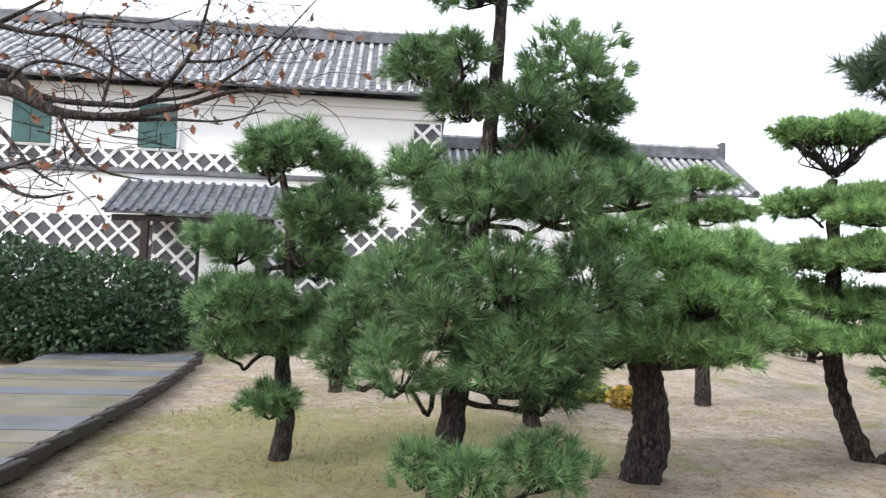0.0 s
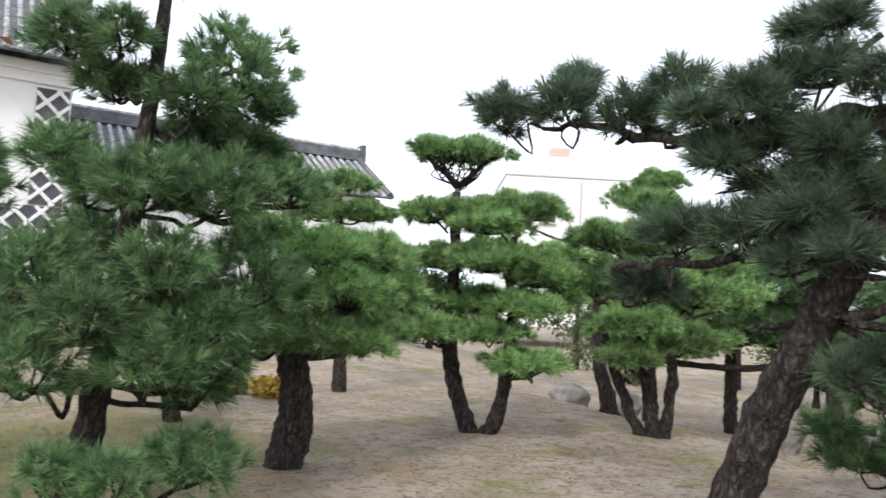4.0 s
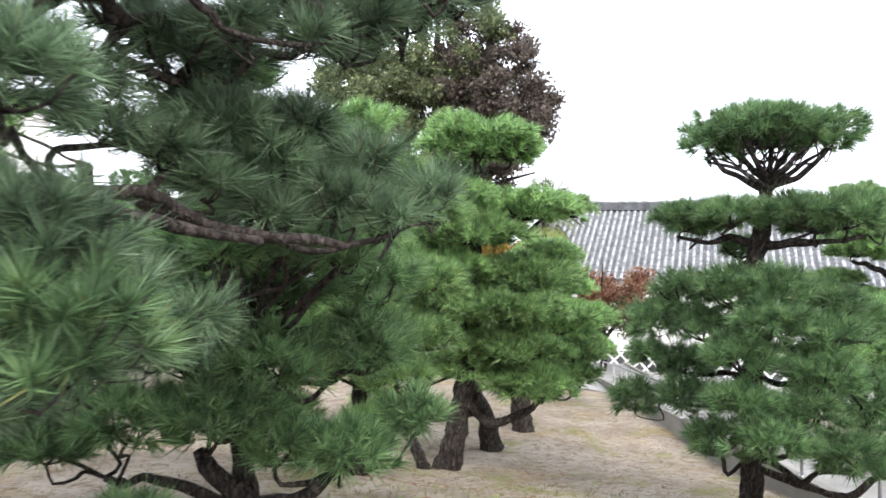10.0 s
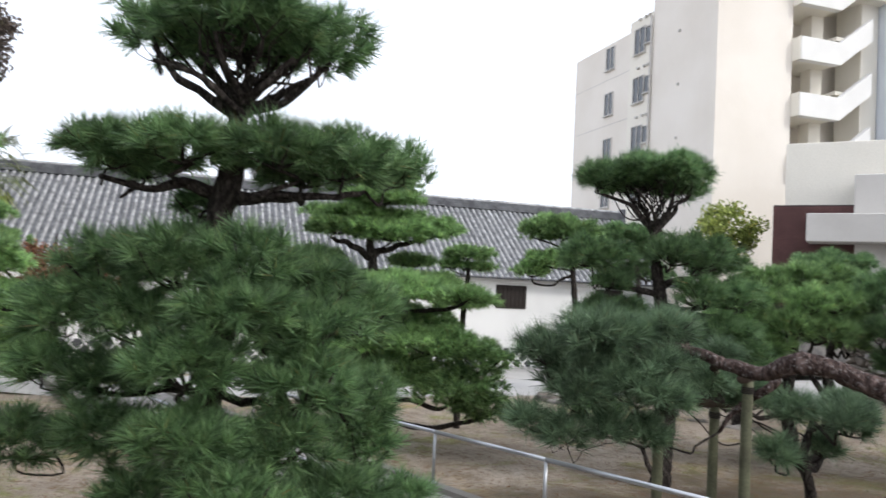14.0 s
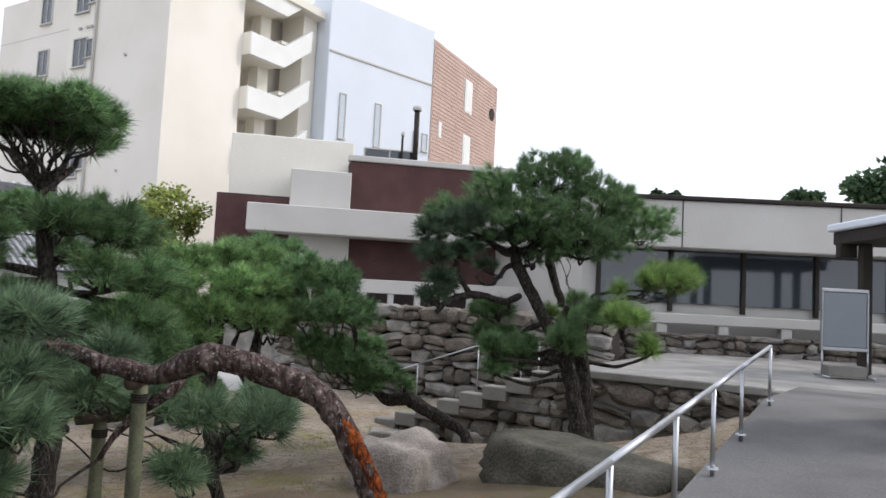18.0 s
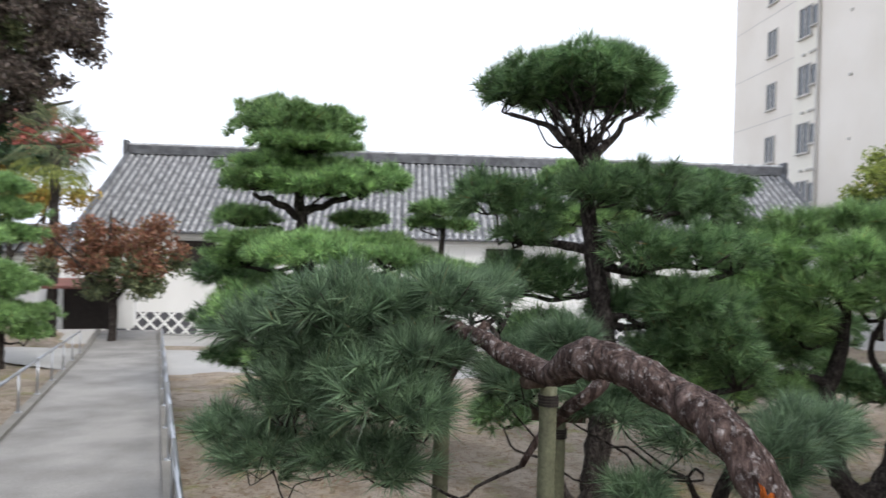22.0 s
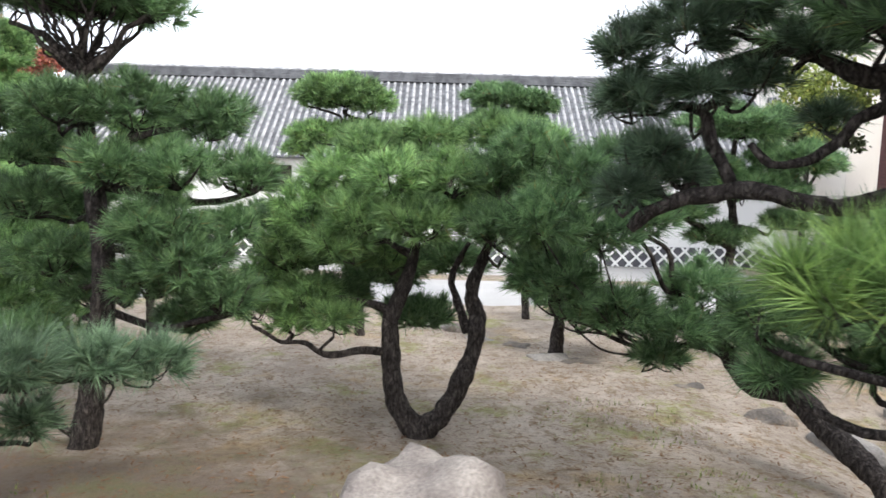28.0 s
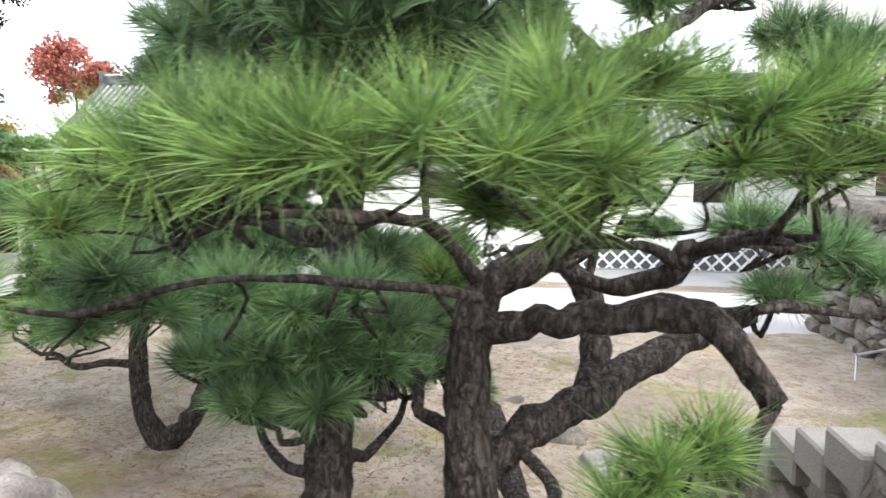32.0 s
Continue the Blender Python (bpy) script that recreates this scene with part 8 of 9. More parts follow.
def museum():
    e = thing("museum", pose(13.9, -22.4, 0.1, 0, 0, -149 - 2), "long single-storey museum with dark glazing under a grey fascia", "museum")
    box("wall", 0, 26, 0.5, 9, -1.7, 4.0, FASCIA, e, 0.02)
    box("fascia", -0.2, 26, -0.5, 0.5, 3.0, 4.35, FASCIA, e, 0.03)
    box("coping", -0.3, 26, -0.6, 0.6, 4.35, 4.47, DARK_WOOD, e, 0.02)
    for u in (2.6, 7.0, 11.4):
        box("joint", u, u + 0.03, -0.515, -0.5, 3.0, 4.35, DARK_WOOD, e, 0)
    box("glazing", 0.4, 25.5, 0.40, 0.5, 1.45, 3.0, GLASS, e, 0, label="dark tinted glazing")
    for i in range(12):
        box("mullion", 0.4 + i * 2.1, 0.52 + i * 2.1, 0.30, 0.45, 1.2, 3.0, DARK_WOOD, e, 0.01)
    box("bench_rail", 0, 25, -0.25, 0.2, 0.85, 1.15, FASCIA, e, 0.03)
    for i in range(14):
        box("bench_foot", 0.3 + i * 1.75, 0.6 + i * 1.75, -0.2, 0.15, 0.55, 0.86, FASCIA, e, 0.02)
    return e


museum()
tagged(box("wall_link", 17.6, 21.6, -31.6, -31.0, -1.5, 5.6, FASCIA, None, 0.02), "plain grey wall joining annex and museum", "wall", kind="structure")


# ---- leafy things ----
def leaf_material(name, colour, warm, share=0.9):
    m = needle_material(name, colour, warm)
    r = next(x for x in m.node_tree.nodes if x.type == "VALTORGB")
    r.color_ramp.elements[1].position = share
    return m


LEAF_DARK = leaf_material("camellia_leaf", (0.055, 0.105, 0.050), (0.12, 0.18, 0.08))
LEAF_OLIVE = leaf_material("broad_leaf", (0.140, 0.175, 0.085), (0.24, 0.24, 0.11))
LEAF_PURPLE = leaf_material("brown_leaf", (0.185, 0.150, 0.125), (0.20, 0.21, 0.12))
LEAF_ORANGE = leaf_material("orange_leaf", (0.300, 0.150, 0.085), (0.20, 0.22, 0.08))
LEAF_RED = leaf_material("red_leaf", (0.420, 0.160, 0.120), (0.55, 0.30, 0.10))
LEAF_LIME = leaf_material("lime_leaf", (0.260, 0.330, 0.080), (0.40, 0.38, 0.10))
LEAF_GOLD = leaf_material("gold_leaf", (0.400, 0.300, 0.060), (0.50, 0.22, 0.05))


def leaves(name, parent, clumps, count, size, mat, seed, shell=0.6, droop=0.0):
    """Many small folded leaves, strewn through ellipsoid clumps (x, y, z, rx, ry, rz)."""
    rng = np.random.default_rng(seed)
    vol = np.array([c[3] * c[4] * c[5] for c in clumps]) ** 0.67
    share = (vol / vol.sum() * count).astype(int) + 1
    pos, out = [], []
    for c, n in zip(clumps, share):
        d = rng.normal(0, 1, (n, 3))
        d /= np.linalg.norm(d, axis=1)[:, None]
        r = (shell + (1 - shell) * rng.random(n)) * (1 + 0.12 * np.sin(d[:, 0] * 7 + seed) * np.cos(d[:, 2] * 6))
        pos.append(np.array(c[:3]) + d * r[:, None] * np.array(c[3:6]))
        out.append(d)
    p, o = np.vstack(pos), np.vstack(out)
    n = len(p)
    ax = o + rng.normal(0, 0.8, (n, 3)) + (0, 0, -droop)
    ax /= np.linalg.norm(ax, axis=1)[:, None]
    sd = np.cross(ax, rng.normal(0, 1, (n, 3)))
    sd /= np.linalg.norm(sd, axis=1)[:, None]
    nm = np.cross(ax, sd)
    s = size * (0.6 + 0.8 * rng.random((n, 1)))
    a, b = p - ax * s * 0.5, p + ax * s * 0.5
    l, r = p + sd * s * 0.3 + nm * s * 0.08, p - sd * s * 0.3 + nm * s * 0.08
    v = np.stack([a, l, b, r], 1).reshape(-1, 3)
    i = np.arange(n)[:, None] * 4
    f = np.hstack([np.hstack([i, i + 1, i + 2]), np.hstack([i, i + 2, i + 3])]).reshape(-1, 3)
    return obj(name, v, f.tolist(), mat, parent)


def broad_tree(label, base, trunk, limbs, crowns, category="tree", seed=5):
    """Trunk and limbs as tapered tubes; crowns as (material, count, leaf size, clumps)."""
    e = thing("tree", Matrix.Translation(base), label, category)
    tube("trunk", trunk, BARK, e, 10, 0.2, 0.06, seed)
    for i, l in enumerate(limbs):
        tube("limb", l, BARK, e, 7, 0.2, 0.06, seed + i)
    for i, (mat, n, size, clumps) in enumerate(crowns):
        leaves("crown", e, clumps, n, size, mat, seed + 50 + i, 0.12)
    return e


def clump_cloud(cx, cy, cz, rx, ry, rz, n, r, seed):
    rng = np.random.default_rng(seed)
    out = []
    for i in range(n):
        d = rng.normal(0, 1, 3)
        d /= np.linalg.norm(d)
        q = rng.random() ** 0.4
        s = r * (0.7 + 0.6 * rng.random())
        out.append((cx + d[0] * rx * q, cy + d[1] * ry * q, cz + d[2] * rz * q, s, s, s * 0.75))
    return out


# rounded camellia hedge by the boards
bush = thing("hedge_bush", pose(-6.540, 14.759, -0.15, 0, 0, -1.4), "large rounded dark green camellia bush beside the boardwalk", "bush")
leaves("foliage", bush, [(0.3, 0.3, 1.15, 1.75, 1.3, 1.05), (-1.5, 0.3, 1.25, 1.6, 1.3, 1.2), (-3.2, 0.4, 1.2, 1.6, 1.3, 1.15), (1.0, 0.2, 0.8, 1.15, 1.0, 0.85), (-0.6, -0.2, 0.6, 2.0, 1.0, 0.65)], 26000, 0.12, LEAF_DARK, 3, 0.72)
for i in range(7):
    a = random.uniform(-1.5, 1.2)
    tube("stem", [(a, 0.2, -0.15, 0.03), (a + 0.1, 0.2, 0.5, 0.025), (a + random.uniform(-0.3, 0.3), 0.2, 1.3, 0.01)], BARK, bush, 6, 0.2, 0.05, i)

big = broad_tree("tall broadleaf tree with dark brown-tinged crown", (33.0, 11.3, -1.46), [(0, 0, -0.1, 0.5), (0.1, 0, 3.4, 0.42), (0.0, 0.2, 7.5, 0.33), (-0.2, 0.3, 12.5, 0.18), (-0.2, 0.3, 15.5, 0.06)],
    [[(0.1, 0, 4.0, 0.22), (0.8, -1.8, 7.5, 0.15), (1.0, -3.4, 11.0, 0.05)], [(0, 0.1, 5.0, 0.22), (-0.8, 2.2, 8.4, 0.15), (-1.0, 3.8, 11.5, 0.05)], [(0, 0.2, 7.0, 0.18), (-1.8, 0.4, 10.5, 0.10), (-2.4, 0.2, 13.0, 0.04)], [(0, 0.1, 5.6, 0.18), (0.3, -2.2, 7.0, 0.11), (0.4, -4.2, 7.6, 0.04)]],
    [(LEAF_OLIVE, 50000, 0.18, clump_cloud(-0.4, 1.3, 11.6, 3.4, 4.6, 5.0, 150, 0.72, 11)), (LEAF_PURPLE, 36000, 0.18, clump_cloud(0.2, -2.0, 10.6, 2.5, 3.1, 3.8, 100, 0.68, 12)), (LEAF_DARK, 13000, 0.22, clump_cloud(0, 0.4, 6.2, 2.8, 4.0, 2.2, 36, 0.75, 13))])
broad_tree("small autumn maple with rust-coloured leaves by the walkway's end", (26.9, 3.1, -1.46), [(0, 0, -0.1, 0.12), (0.1, 0, 1.0, 0.10), (0, 0.1, 2.2, 0.06), (0, 0.1, 3.6, 0.02)],
    [[(0.05, 0, 1.0, 0.06), (-0.4, 0.8, 2.2, 0.04), (-0.5, 1.5, 2.9, 0.02)], [(0.05, 0, 1.1, 0.06), (0.1, -0.8, 2.2, 0.04), (0.1, -1.5, 2.8, 0.02)]],
    [(LEAF_ORANGE, 7500, 0.11, clump_cloud(0, 0.0, 2.60, 1.3, 2.2, 0.70, 17, 0.55, 21)), (LEAF_OLIVE, 6500, 0.11, clump_cloud(0, -0.2, 1.95, 1.3, 2.2, 0.60, 14, 0.5, 22))], "maple tree", 7)
broad_tree("orange and green garden tree behind the palm", (33.5, 9.2, -1.46), [(0, 0, -0.1, 0.15), (0, 0, 2.5, 0.10), (0, 0, 5.0, 0.03)], [[(0, 0, 2.0, 0.07), (0, -1.2, 3.6, 0.03)]],
    [(LEAF_GOLD, 4500, 0.16, clump_cloud(0, -0.3, 4.3, 1.5, 2.2, 1.0, 12, 0.7, 31)), (LEAF_ORANGE, 3000, 0.15, clump_cloud(-0.5, 0.9, 4.6, 1.4, 1.6, 1.1, 9, 0.65, 32))], "tree", 9)
broad_tree("bright red autumn tree behind the long roof", (58, 19.6, -1.46), [(0, 0, -0.1, 0.2), (0, 0, 4, 0.14), (0, 0, 10, 0.03)], [[(0, 0, 4.0, 0.08), (0, -1.3, 8.6, 0.03)]],
    [(LEAF_RED, 9000, 0.3, clump_cloud(0, -0.2, 9.3, 2.9, 2.9, 2.2, 18, 1.2, 41))], "maple tree", 10)
broad_tree("yellow-green shrub tree before the apartment block", (32.2, -21.8, -1.46), [(0, 0, -0.1, 0.12), (0, 0, 3.0, 0.08), (0, 0, 6.4, 0.03)], [[(0, 0, 2.8, 0.06), (1.2, 0.6, 5.0, 0.03)], [(0, 0, 2.4, 0.06), (-1.0, -0.8, 4.8, 0.03)], [(0, 0, 3.2, 0.05), (0.4, 1.2, 5.2, 0.02)]],
    [(LEAF_LIME, 5200, 0.17, clump_cloud(0, 0, 5.5, 1.9, 1.9, 1.7, 26, 0.6, 51)), (LEAF_OLIVE, 1600, 0.2, clump_cloud(0, 0, 4.2, 1.6, 1.6, 1.0, 8, 0.6, 52))], "shrub", 12)
for i, (x, y, z, r) in enumerate(((21.6, -61.0, 10.3, 1.1), (18.8, -61.0, 9.7, 0.7), (11.4, -61, 9.9, 1.4), (6.5, -58, 10.4, 2.6), (0.5, -56, 10.8, 3.6))):
    broad_tree("dark distant tree above the museum roof", (x, y, -0.5), [(0, 0, 0, 0.3), (0, 0, z * 0.6, 0.2), (0, 0, z, 0.08)], [], [(LEAF_DARK, 1500, 0.5, clump_cloud(0, 0, z, r, r, r * 0.75, 8, r * 0.45, 60 + i))], "tree", 20 + i)
for i, (x, y, z, r) in enumerate(((14.5, 26, 2.2, 2.2), (19.0, 23, 2.3, 2.4), (23.0, 18.5, 2.2, 2.4), (26, 15, 1.8, 2.0), (11.5, 21.5, 1.0, 1.2), (17.0, 18.0, 0.8, 1.2), (21.0, 14.0, 0.4, 1.1), (21, 10.5, 0.2, 1.0))):
    broad_tree("dense evergreen at the back of the garden", (x, y, float(ground_z(x, y))), [(0, 0, -0.1, 0.14), (0, 0, z * 0.7, 0.10), (0, 0, z + 0.8, 0.04)], [], [(LEAF_OLIVE if i % 3 else LEAF_DARK, 4200, 0.15, clump_cloud(0, 0, z * 0.6 + 0.9, r, r, z * 0.6 + 0.6, 12, 0.65 * max(r * 0.6, 0.7), 80 + i))], "tree", 40 + i)


def palm():
    e = thing("palm_tree", Matrix.Translation((28.9, 5.6, -1.46)), "shaggy fan palm rising beside the broadleaf tree", "palm tree")
    tube("trunk", [(0, 0, -0.1, 0.16), (0.05, 0, 2.0, 0.14), (0, 0, 5.5, 0.13)], BARK, e, 9, 0.1, 0.12, 4)
    for i in range(30):
        a, up = i * 2.4, math.radians(70 - 4.6 * i)
        d = Vector((math.cos(a) * math.cos(up), math.sin(a) * math.cos(up), math.sin(up)))
        tip = Vector((0, 0, 5.5)) + d * 0.85
        side = d.cross(Vector((0, 0, 1))).normalized()
        v, f = [], []
        for k in range(15):
            t = math.radians(-80 + 160 * k / 14)
            w = (d * math.cos(t) + side * math.sin(t)).normalized()
            end = tip + w * 0.85 + Vector((0, 0, -0.28 * abs(math.sin(t)) - 0.12))
            n = len(v)
            v += [tip, tip + w * 0.4 + side * 0.03, end, tip + w * 0.4 - side * 0.03]
            f.append((n, n + 1, n + 2, n + 3))
        obj("frond", v, f, LEAF_OLIVE if i < 22 else LEAF_LIME, e)
        rail_tube("stalk", [(0, 0, 5.4), tip], 0.012, LEAF_OLIVE_STALK, e, 5)
    return e


LEAF_OLIVE_STALK = LEAF_OLIVE
palm()

# low golden shrubs among the northern pines
for i, (x, y, r, mat) in enumerate(((2.03, 11.55, 0.55, LEAF_LIME), (3.28, 11.32, 0.42, LEAF_GOLD), (2.69, 11.83, 0.4, LEAF_LIME))):
    z = float(ground_z(x, y))
    b = thing("shrub", Matrix.Translation((x, y, z)), "low yellowing shrub on the mossy ground", "shrub", "low shrubs")
    leaves("foliage", b, [(0, 0, r * 0.35, r, r, r * 0.45)], 900, 0.09, mat, 90 + i, 0.3)

# bare cherry boughs with a few last leaves
cherry = thing("cherry_tree", pose(-4.809, 3.714, -0.2, 0, 0, -1.4), "nearly bare cherry tree with a few red-brown leaves", "cherry tree")
tube("trunk", [(0, 0, -0.15, 0.14), (-0.1, 0.05, 0.9, 0.12), (-0.05, 0.2, 1.9, 0.10), (0.5, 0.6, 2.7, 0.07)], BARK, cherry, 12, 0.1, 0.06, 6)
tube("limb", [(-0.05, 0.2, 1.8, 0.10), (0.94, 1.26, 2.55, 0.085)], BARK, cherry, 10, 0.1, 0.05, 7)
tube("bough", [(0.94, 1.26, 2.55, 0.070), (1.60, 1.05, 2.86, 0.058), (2.09, 0.95, 2.90, 0.048), (2.42, 0.95, 2.77, 0.037), (2.63, 0.95, 2.74, 0.031), (2.87, 1.05, 2.77, 0.027), (3.19, 1.15, 2.88, 0.021), (3.53, 1.24, 3.01, 0.014), (3.99, 1.44, 3.06, 0.007)], BARK, cherry, 7, 0.08, 0.08, 10)
tube("bough", [(2.03, 1.04, 3.05, 0.031), (2.14, 1.04, 3.02, 0.027), (2.29, 1.05, 2.88, 0.022), (2.69, 1.05, 2.84, 0.020), (2.93, 1.15, 2.89, 0.018), (3.18, 1.13, 3.16, 0.014), (3.25, 1.22, 3.45, 0.012), (3.32, 1.20, 3.76, 0.007)], BARK, cherry, 7, 0.08, 0.08, 11)
tube("bough", [(2.63, 0.95, 2.74, 0.018), (2.83, 1.05, 2.74, 0.013), (3.09, 1.15, 2.78, 0.011), (3.39, 1.25, 2.80, 0.007), (3.66, 1.35, 2.91, 0.005)], BARK, cherry, 7, 0.08, 0.08, 12)
tube("bough", [(2.93, 1.15, 2.89, 0.014), (3.23, 1.24, 2.98, 0.012), (3.50, 1.33, 3.19, 0.010), (3.74, 1.42, 3.46, 0.007), (3.95, 1.50, 3.75, 0.005)], BARK, cherry, 7, 0.08, 0.08, 13)
tube("bough", [(2.45, 0.95, 2.77, 0.015), (2.61, 0.86, 2.56, 0.011), (2.79, 0.87, 2.39, 0.009), (3.03, 0.97, 2.35, 0.004)], BARK, cherry, 7, 0.08, 0.08, 14)
tube("bough", [(1.89, 0.95, 2.73, 0.026), (2.16, 0.86, 2.62, 0.017), (2.43, 0.77, 2.37, 0.010), (2.61, 0.78, 2.27, 0.006)], BARK, cherry, 7, 0.08, 0.08, 15)
tube("bough", [(1.82, 0.96, 2.59, 0.026), (2.23, 0.78, 2.29, 0.017), (2.50, 0.68, 2.19, 0.010), (2.73, 0.68, 2.23, 0.006)], BARK, cherry, 7, 0.08, 0.08, 16)
tube("bough", [(3.18, 1.13, 3.16, 0.011), (3.41, 1.23, 3.21, 0.009), (3.65, 1.32, 3.35, 0.005)], BARK, cherry, 7, 0.08, 0.08, 17)
tube("bough", [(2.69, 1.05, 2.84, 0.011), (2.75, 1.03, 3.11, 0.009), (2.66, 1.12, 3.36, 0.007), (2.80, 1.11, 3.51, 0.005)], BARK, cherry, 7, 0.08, 0.08, 18)
tube("bough", [(1.88, 1.12, 3.37, 0.023), (2.18, 1.12, 3.31, 0.016), (2.48, 1.13, 3.28, 0.011), (2.78, 1.14, 3.07, 0.009), (2.93, 1.24, 3.03, 0.007)], BARK, cherry, 7, 0.08, 0.08, 19)
tube("bough", [(1.75, 1.22, 3.33, 0.019), (2.04, 1.22, 3.49, 0.014), (2.34, 1.21, 3.65, 0.009)], BARK, cherry, 7, 0.08, 0.08, 20)
tube("bough", [(2.23, 0.77, 2.36, 0.013), (2.37, 0.77, 2.40, 0.008), (2.57, 0.77, 2.47, 0.004)], BARK, cherry, 7, 0.08, 0.08, 21)
tube("bough", [(2.18, 1.12, 3.31, 0.011), (2.51, 1.12, 3.43, 0.009), (2.88, 1.22, 3.44, 0.007), (3.17, 1.21, 3.53, 0.005)], BARK, cherry, 7, 0.08, 0.08, 22)
tube("bough", [(2.09, 0.95, 2.90, 0.015), (2.30, 0.94, 3.07, 0.011), (2.57, 1.04, 3.07, 0.009), (2.79, 1.04, 2.97, 0.004)], BARK, cherry, 7, 0.08, 0.08, 23)
cherry_ends = [(2.11, 1.12, 3.31), (2.48, 1.13, 3.28), (3.08, 1.14, 3.01), (3.52, 1.14, 3.02), (3.25, 1.12, 3.34), (2.71, 1.15, 2.81), (2.36, 1.17, 2.43), (2.90, 1.15, 2.76), (3.82, 1.14, 3.03), (3.62, 1.13, 3.25), (2.21, 1.18, 2.31), (2.13, 1.16, 2.61), (2.80, 1.12, 3.48), (3.50, 1.11, 3.54), (3.88, 1.12, 3.44), (2.52, 1.14, 2.99)]
rng_c = np.random.default_rng(15)
twig_v, twig_f, leaf_spots = [], [], []
for p in cherry_ends:
    for k in range(15):
        d = rng_c.normal(0, 1, 3) * (1.0, 0.6, 0.45)
        d = d / np.linalg.norm(d) * rng_c.uniform(0.15, 0.5)
        s = np.array(p) + rng_c.normal(0, 0.12, 3)
        v, f = tube_arrays([(*s, 0.004), (*(s + d * 0.5 + rng_c.normal(0, 0.03, 3)), 0.003), (*(s + d), 0.002)], 4, 0.12, 0.1, k)
        n = sum(len(a) for a in twig_v)
        twig_v.append(v)
        twig_f += [tuple(i + n for i in q) for q in f]
        if rng_c.random() < 0.6:
            leaf_spots.append((*(s + d), 0.03, 0.03, 0.03))
obj("twig", np.vstack(twig_v), twig_f, BARK, cherry, True)
tagged(leaves("foliage", cherry, leaf_spots, 150, 0.07, LEAF_ORANGE, 5, 0.2, 0.8), kind="stuff")


# ---- the boardwalk ----
def boardwalk():
    e = thing("boardwalk", pose(0.001, -0.005, 0.0, 0, 0, -1.4), "low boardwalk of mossy grey boards leading to the storehouse", "boardwalk")
    rng = random.Random(4)
    y, i = 4.6, 0
    while y < 18.8:
        w = rng.choice((0.55, 0.75, 0.9))
        x1 = -3.42 - 0.125 * (y - 6) - 0.012 * max(0, y - 9) ** 2
        x0 = x1 - 2.6
        z = 0.05 + 0.06 * max(0, y - 13.5)
        z2 = 0.05 + 0.06 * max(0, y + w - 13.5)
        sk = -0.2
        v = [(x0, y + sk, z), (x1, y, z), (x1 - 0.1, y + w - 0.015, z2), (x0 - 0.1, y + w - 0.015 + sk, z2)]
        d = rng.uniform(-0.006, 0.006)
        top = [(a, b, c + d) for a, b, c in v]
        bot = [(a, b, c - 0.035 + d) for a, b, c in v]
        obj("board", top + bot, [(0, 1, 2, 3), (7, 6, 5, 4), (0, 4, 5, 1), (1, 5, 6, 2), (2, 6, 7, 3), (3, 7, 4, 0)], (BOARD, BOARD_WET, BOARD_MOSS)[i % 3], e)
        if i % 2 == 0:
            box("bearer", x0 + 0.1, x1 - 0.02, y + 0.1, y + 0.22, z - 0.19, z - 0.045, DARK_WOOD, e, 0.01)
        box("edge_rail", x1 - 0.06, x1 + 0.02, y - 0.02, y + w, z - 0.12, z + 0.0, DARK_WOOD, e, 0.01)
        y += w
        i += 1


BOARD_WET = material("dark_wet_boards", (0.12, 0.125, 0.14), 0.45, 0.3, 1.5, 40, 0.3, second=(0.075, 0.078, 0.085))
BOARD_MOSS = material("green_moss_boards", (0.14, 0.13, 0.085), 0.85, 0.3, 1.2, 50, 0.4, second=(0.12, 0.105, 0.085))
boardwalk()


# ---- stones ----
def stone_mesh(seed, sx, sy, sz, rough=0.16, cuts=2, square=0.55):
    bm = bmesh.new()
    bmesh.ops.create_icosphere(bm, subdivisions=cuts, radius=1)
    off = Vector((seed * 3.7, seed * 1.3, seed * 0.7))
    for v in bm.verts:
        d = v.co.normalized()
        box_r = 1 / max(abs(d.x), abs(d.y), abs(d.z))
        k = square * min(box_r, 1.45) + 1 - square + rough * noise.noise(d * 1.7 + off) * 2 + rough * 0.5 * noise.noise(d * 5 + off)
        v.co = Vector((d.x * k * sx, d.y * k * sy, d.z * k * sz))
    return bm


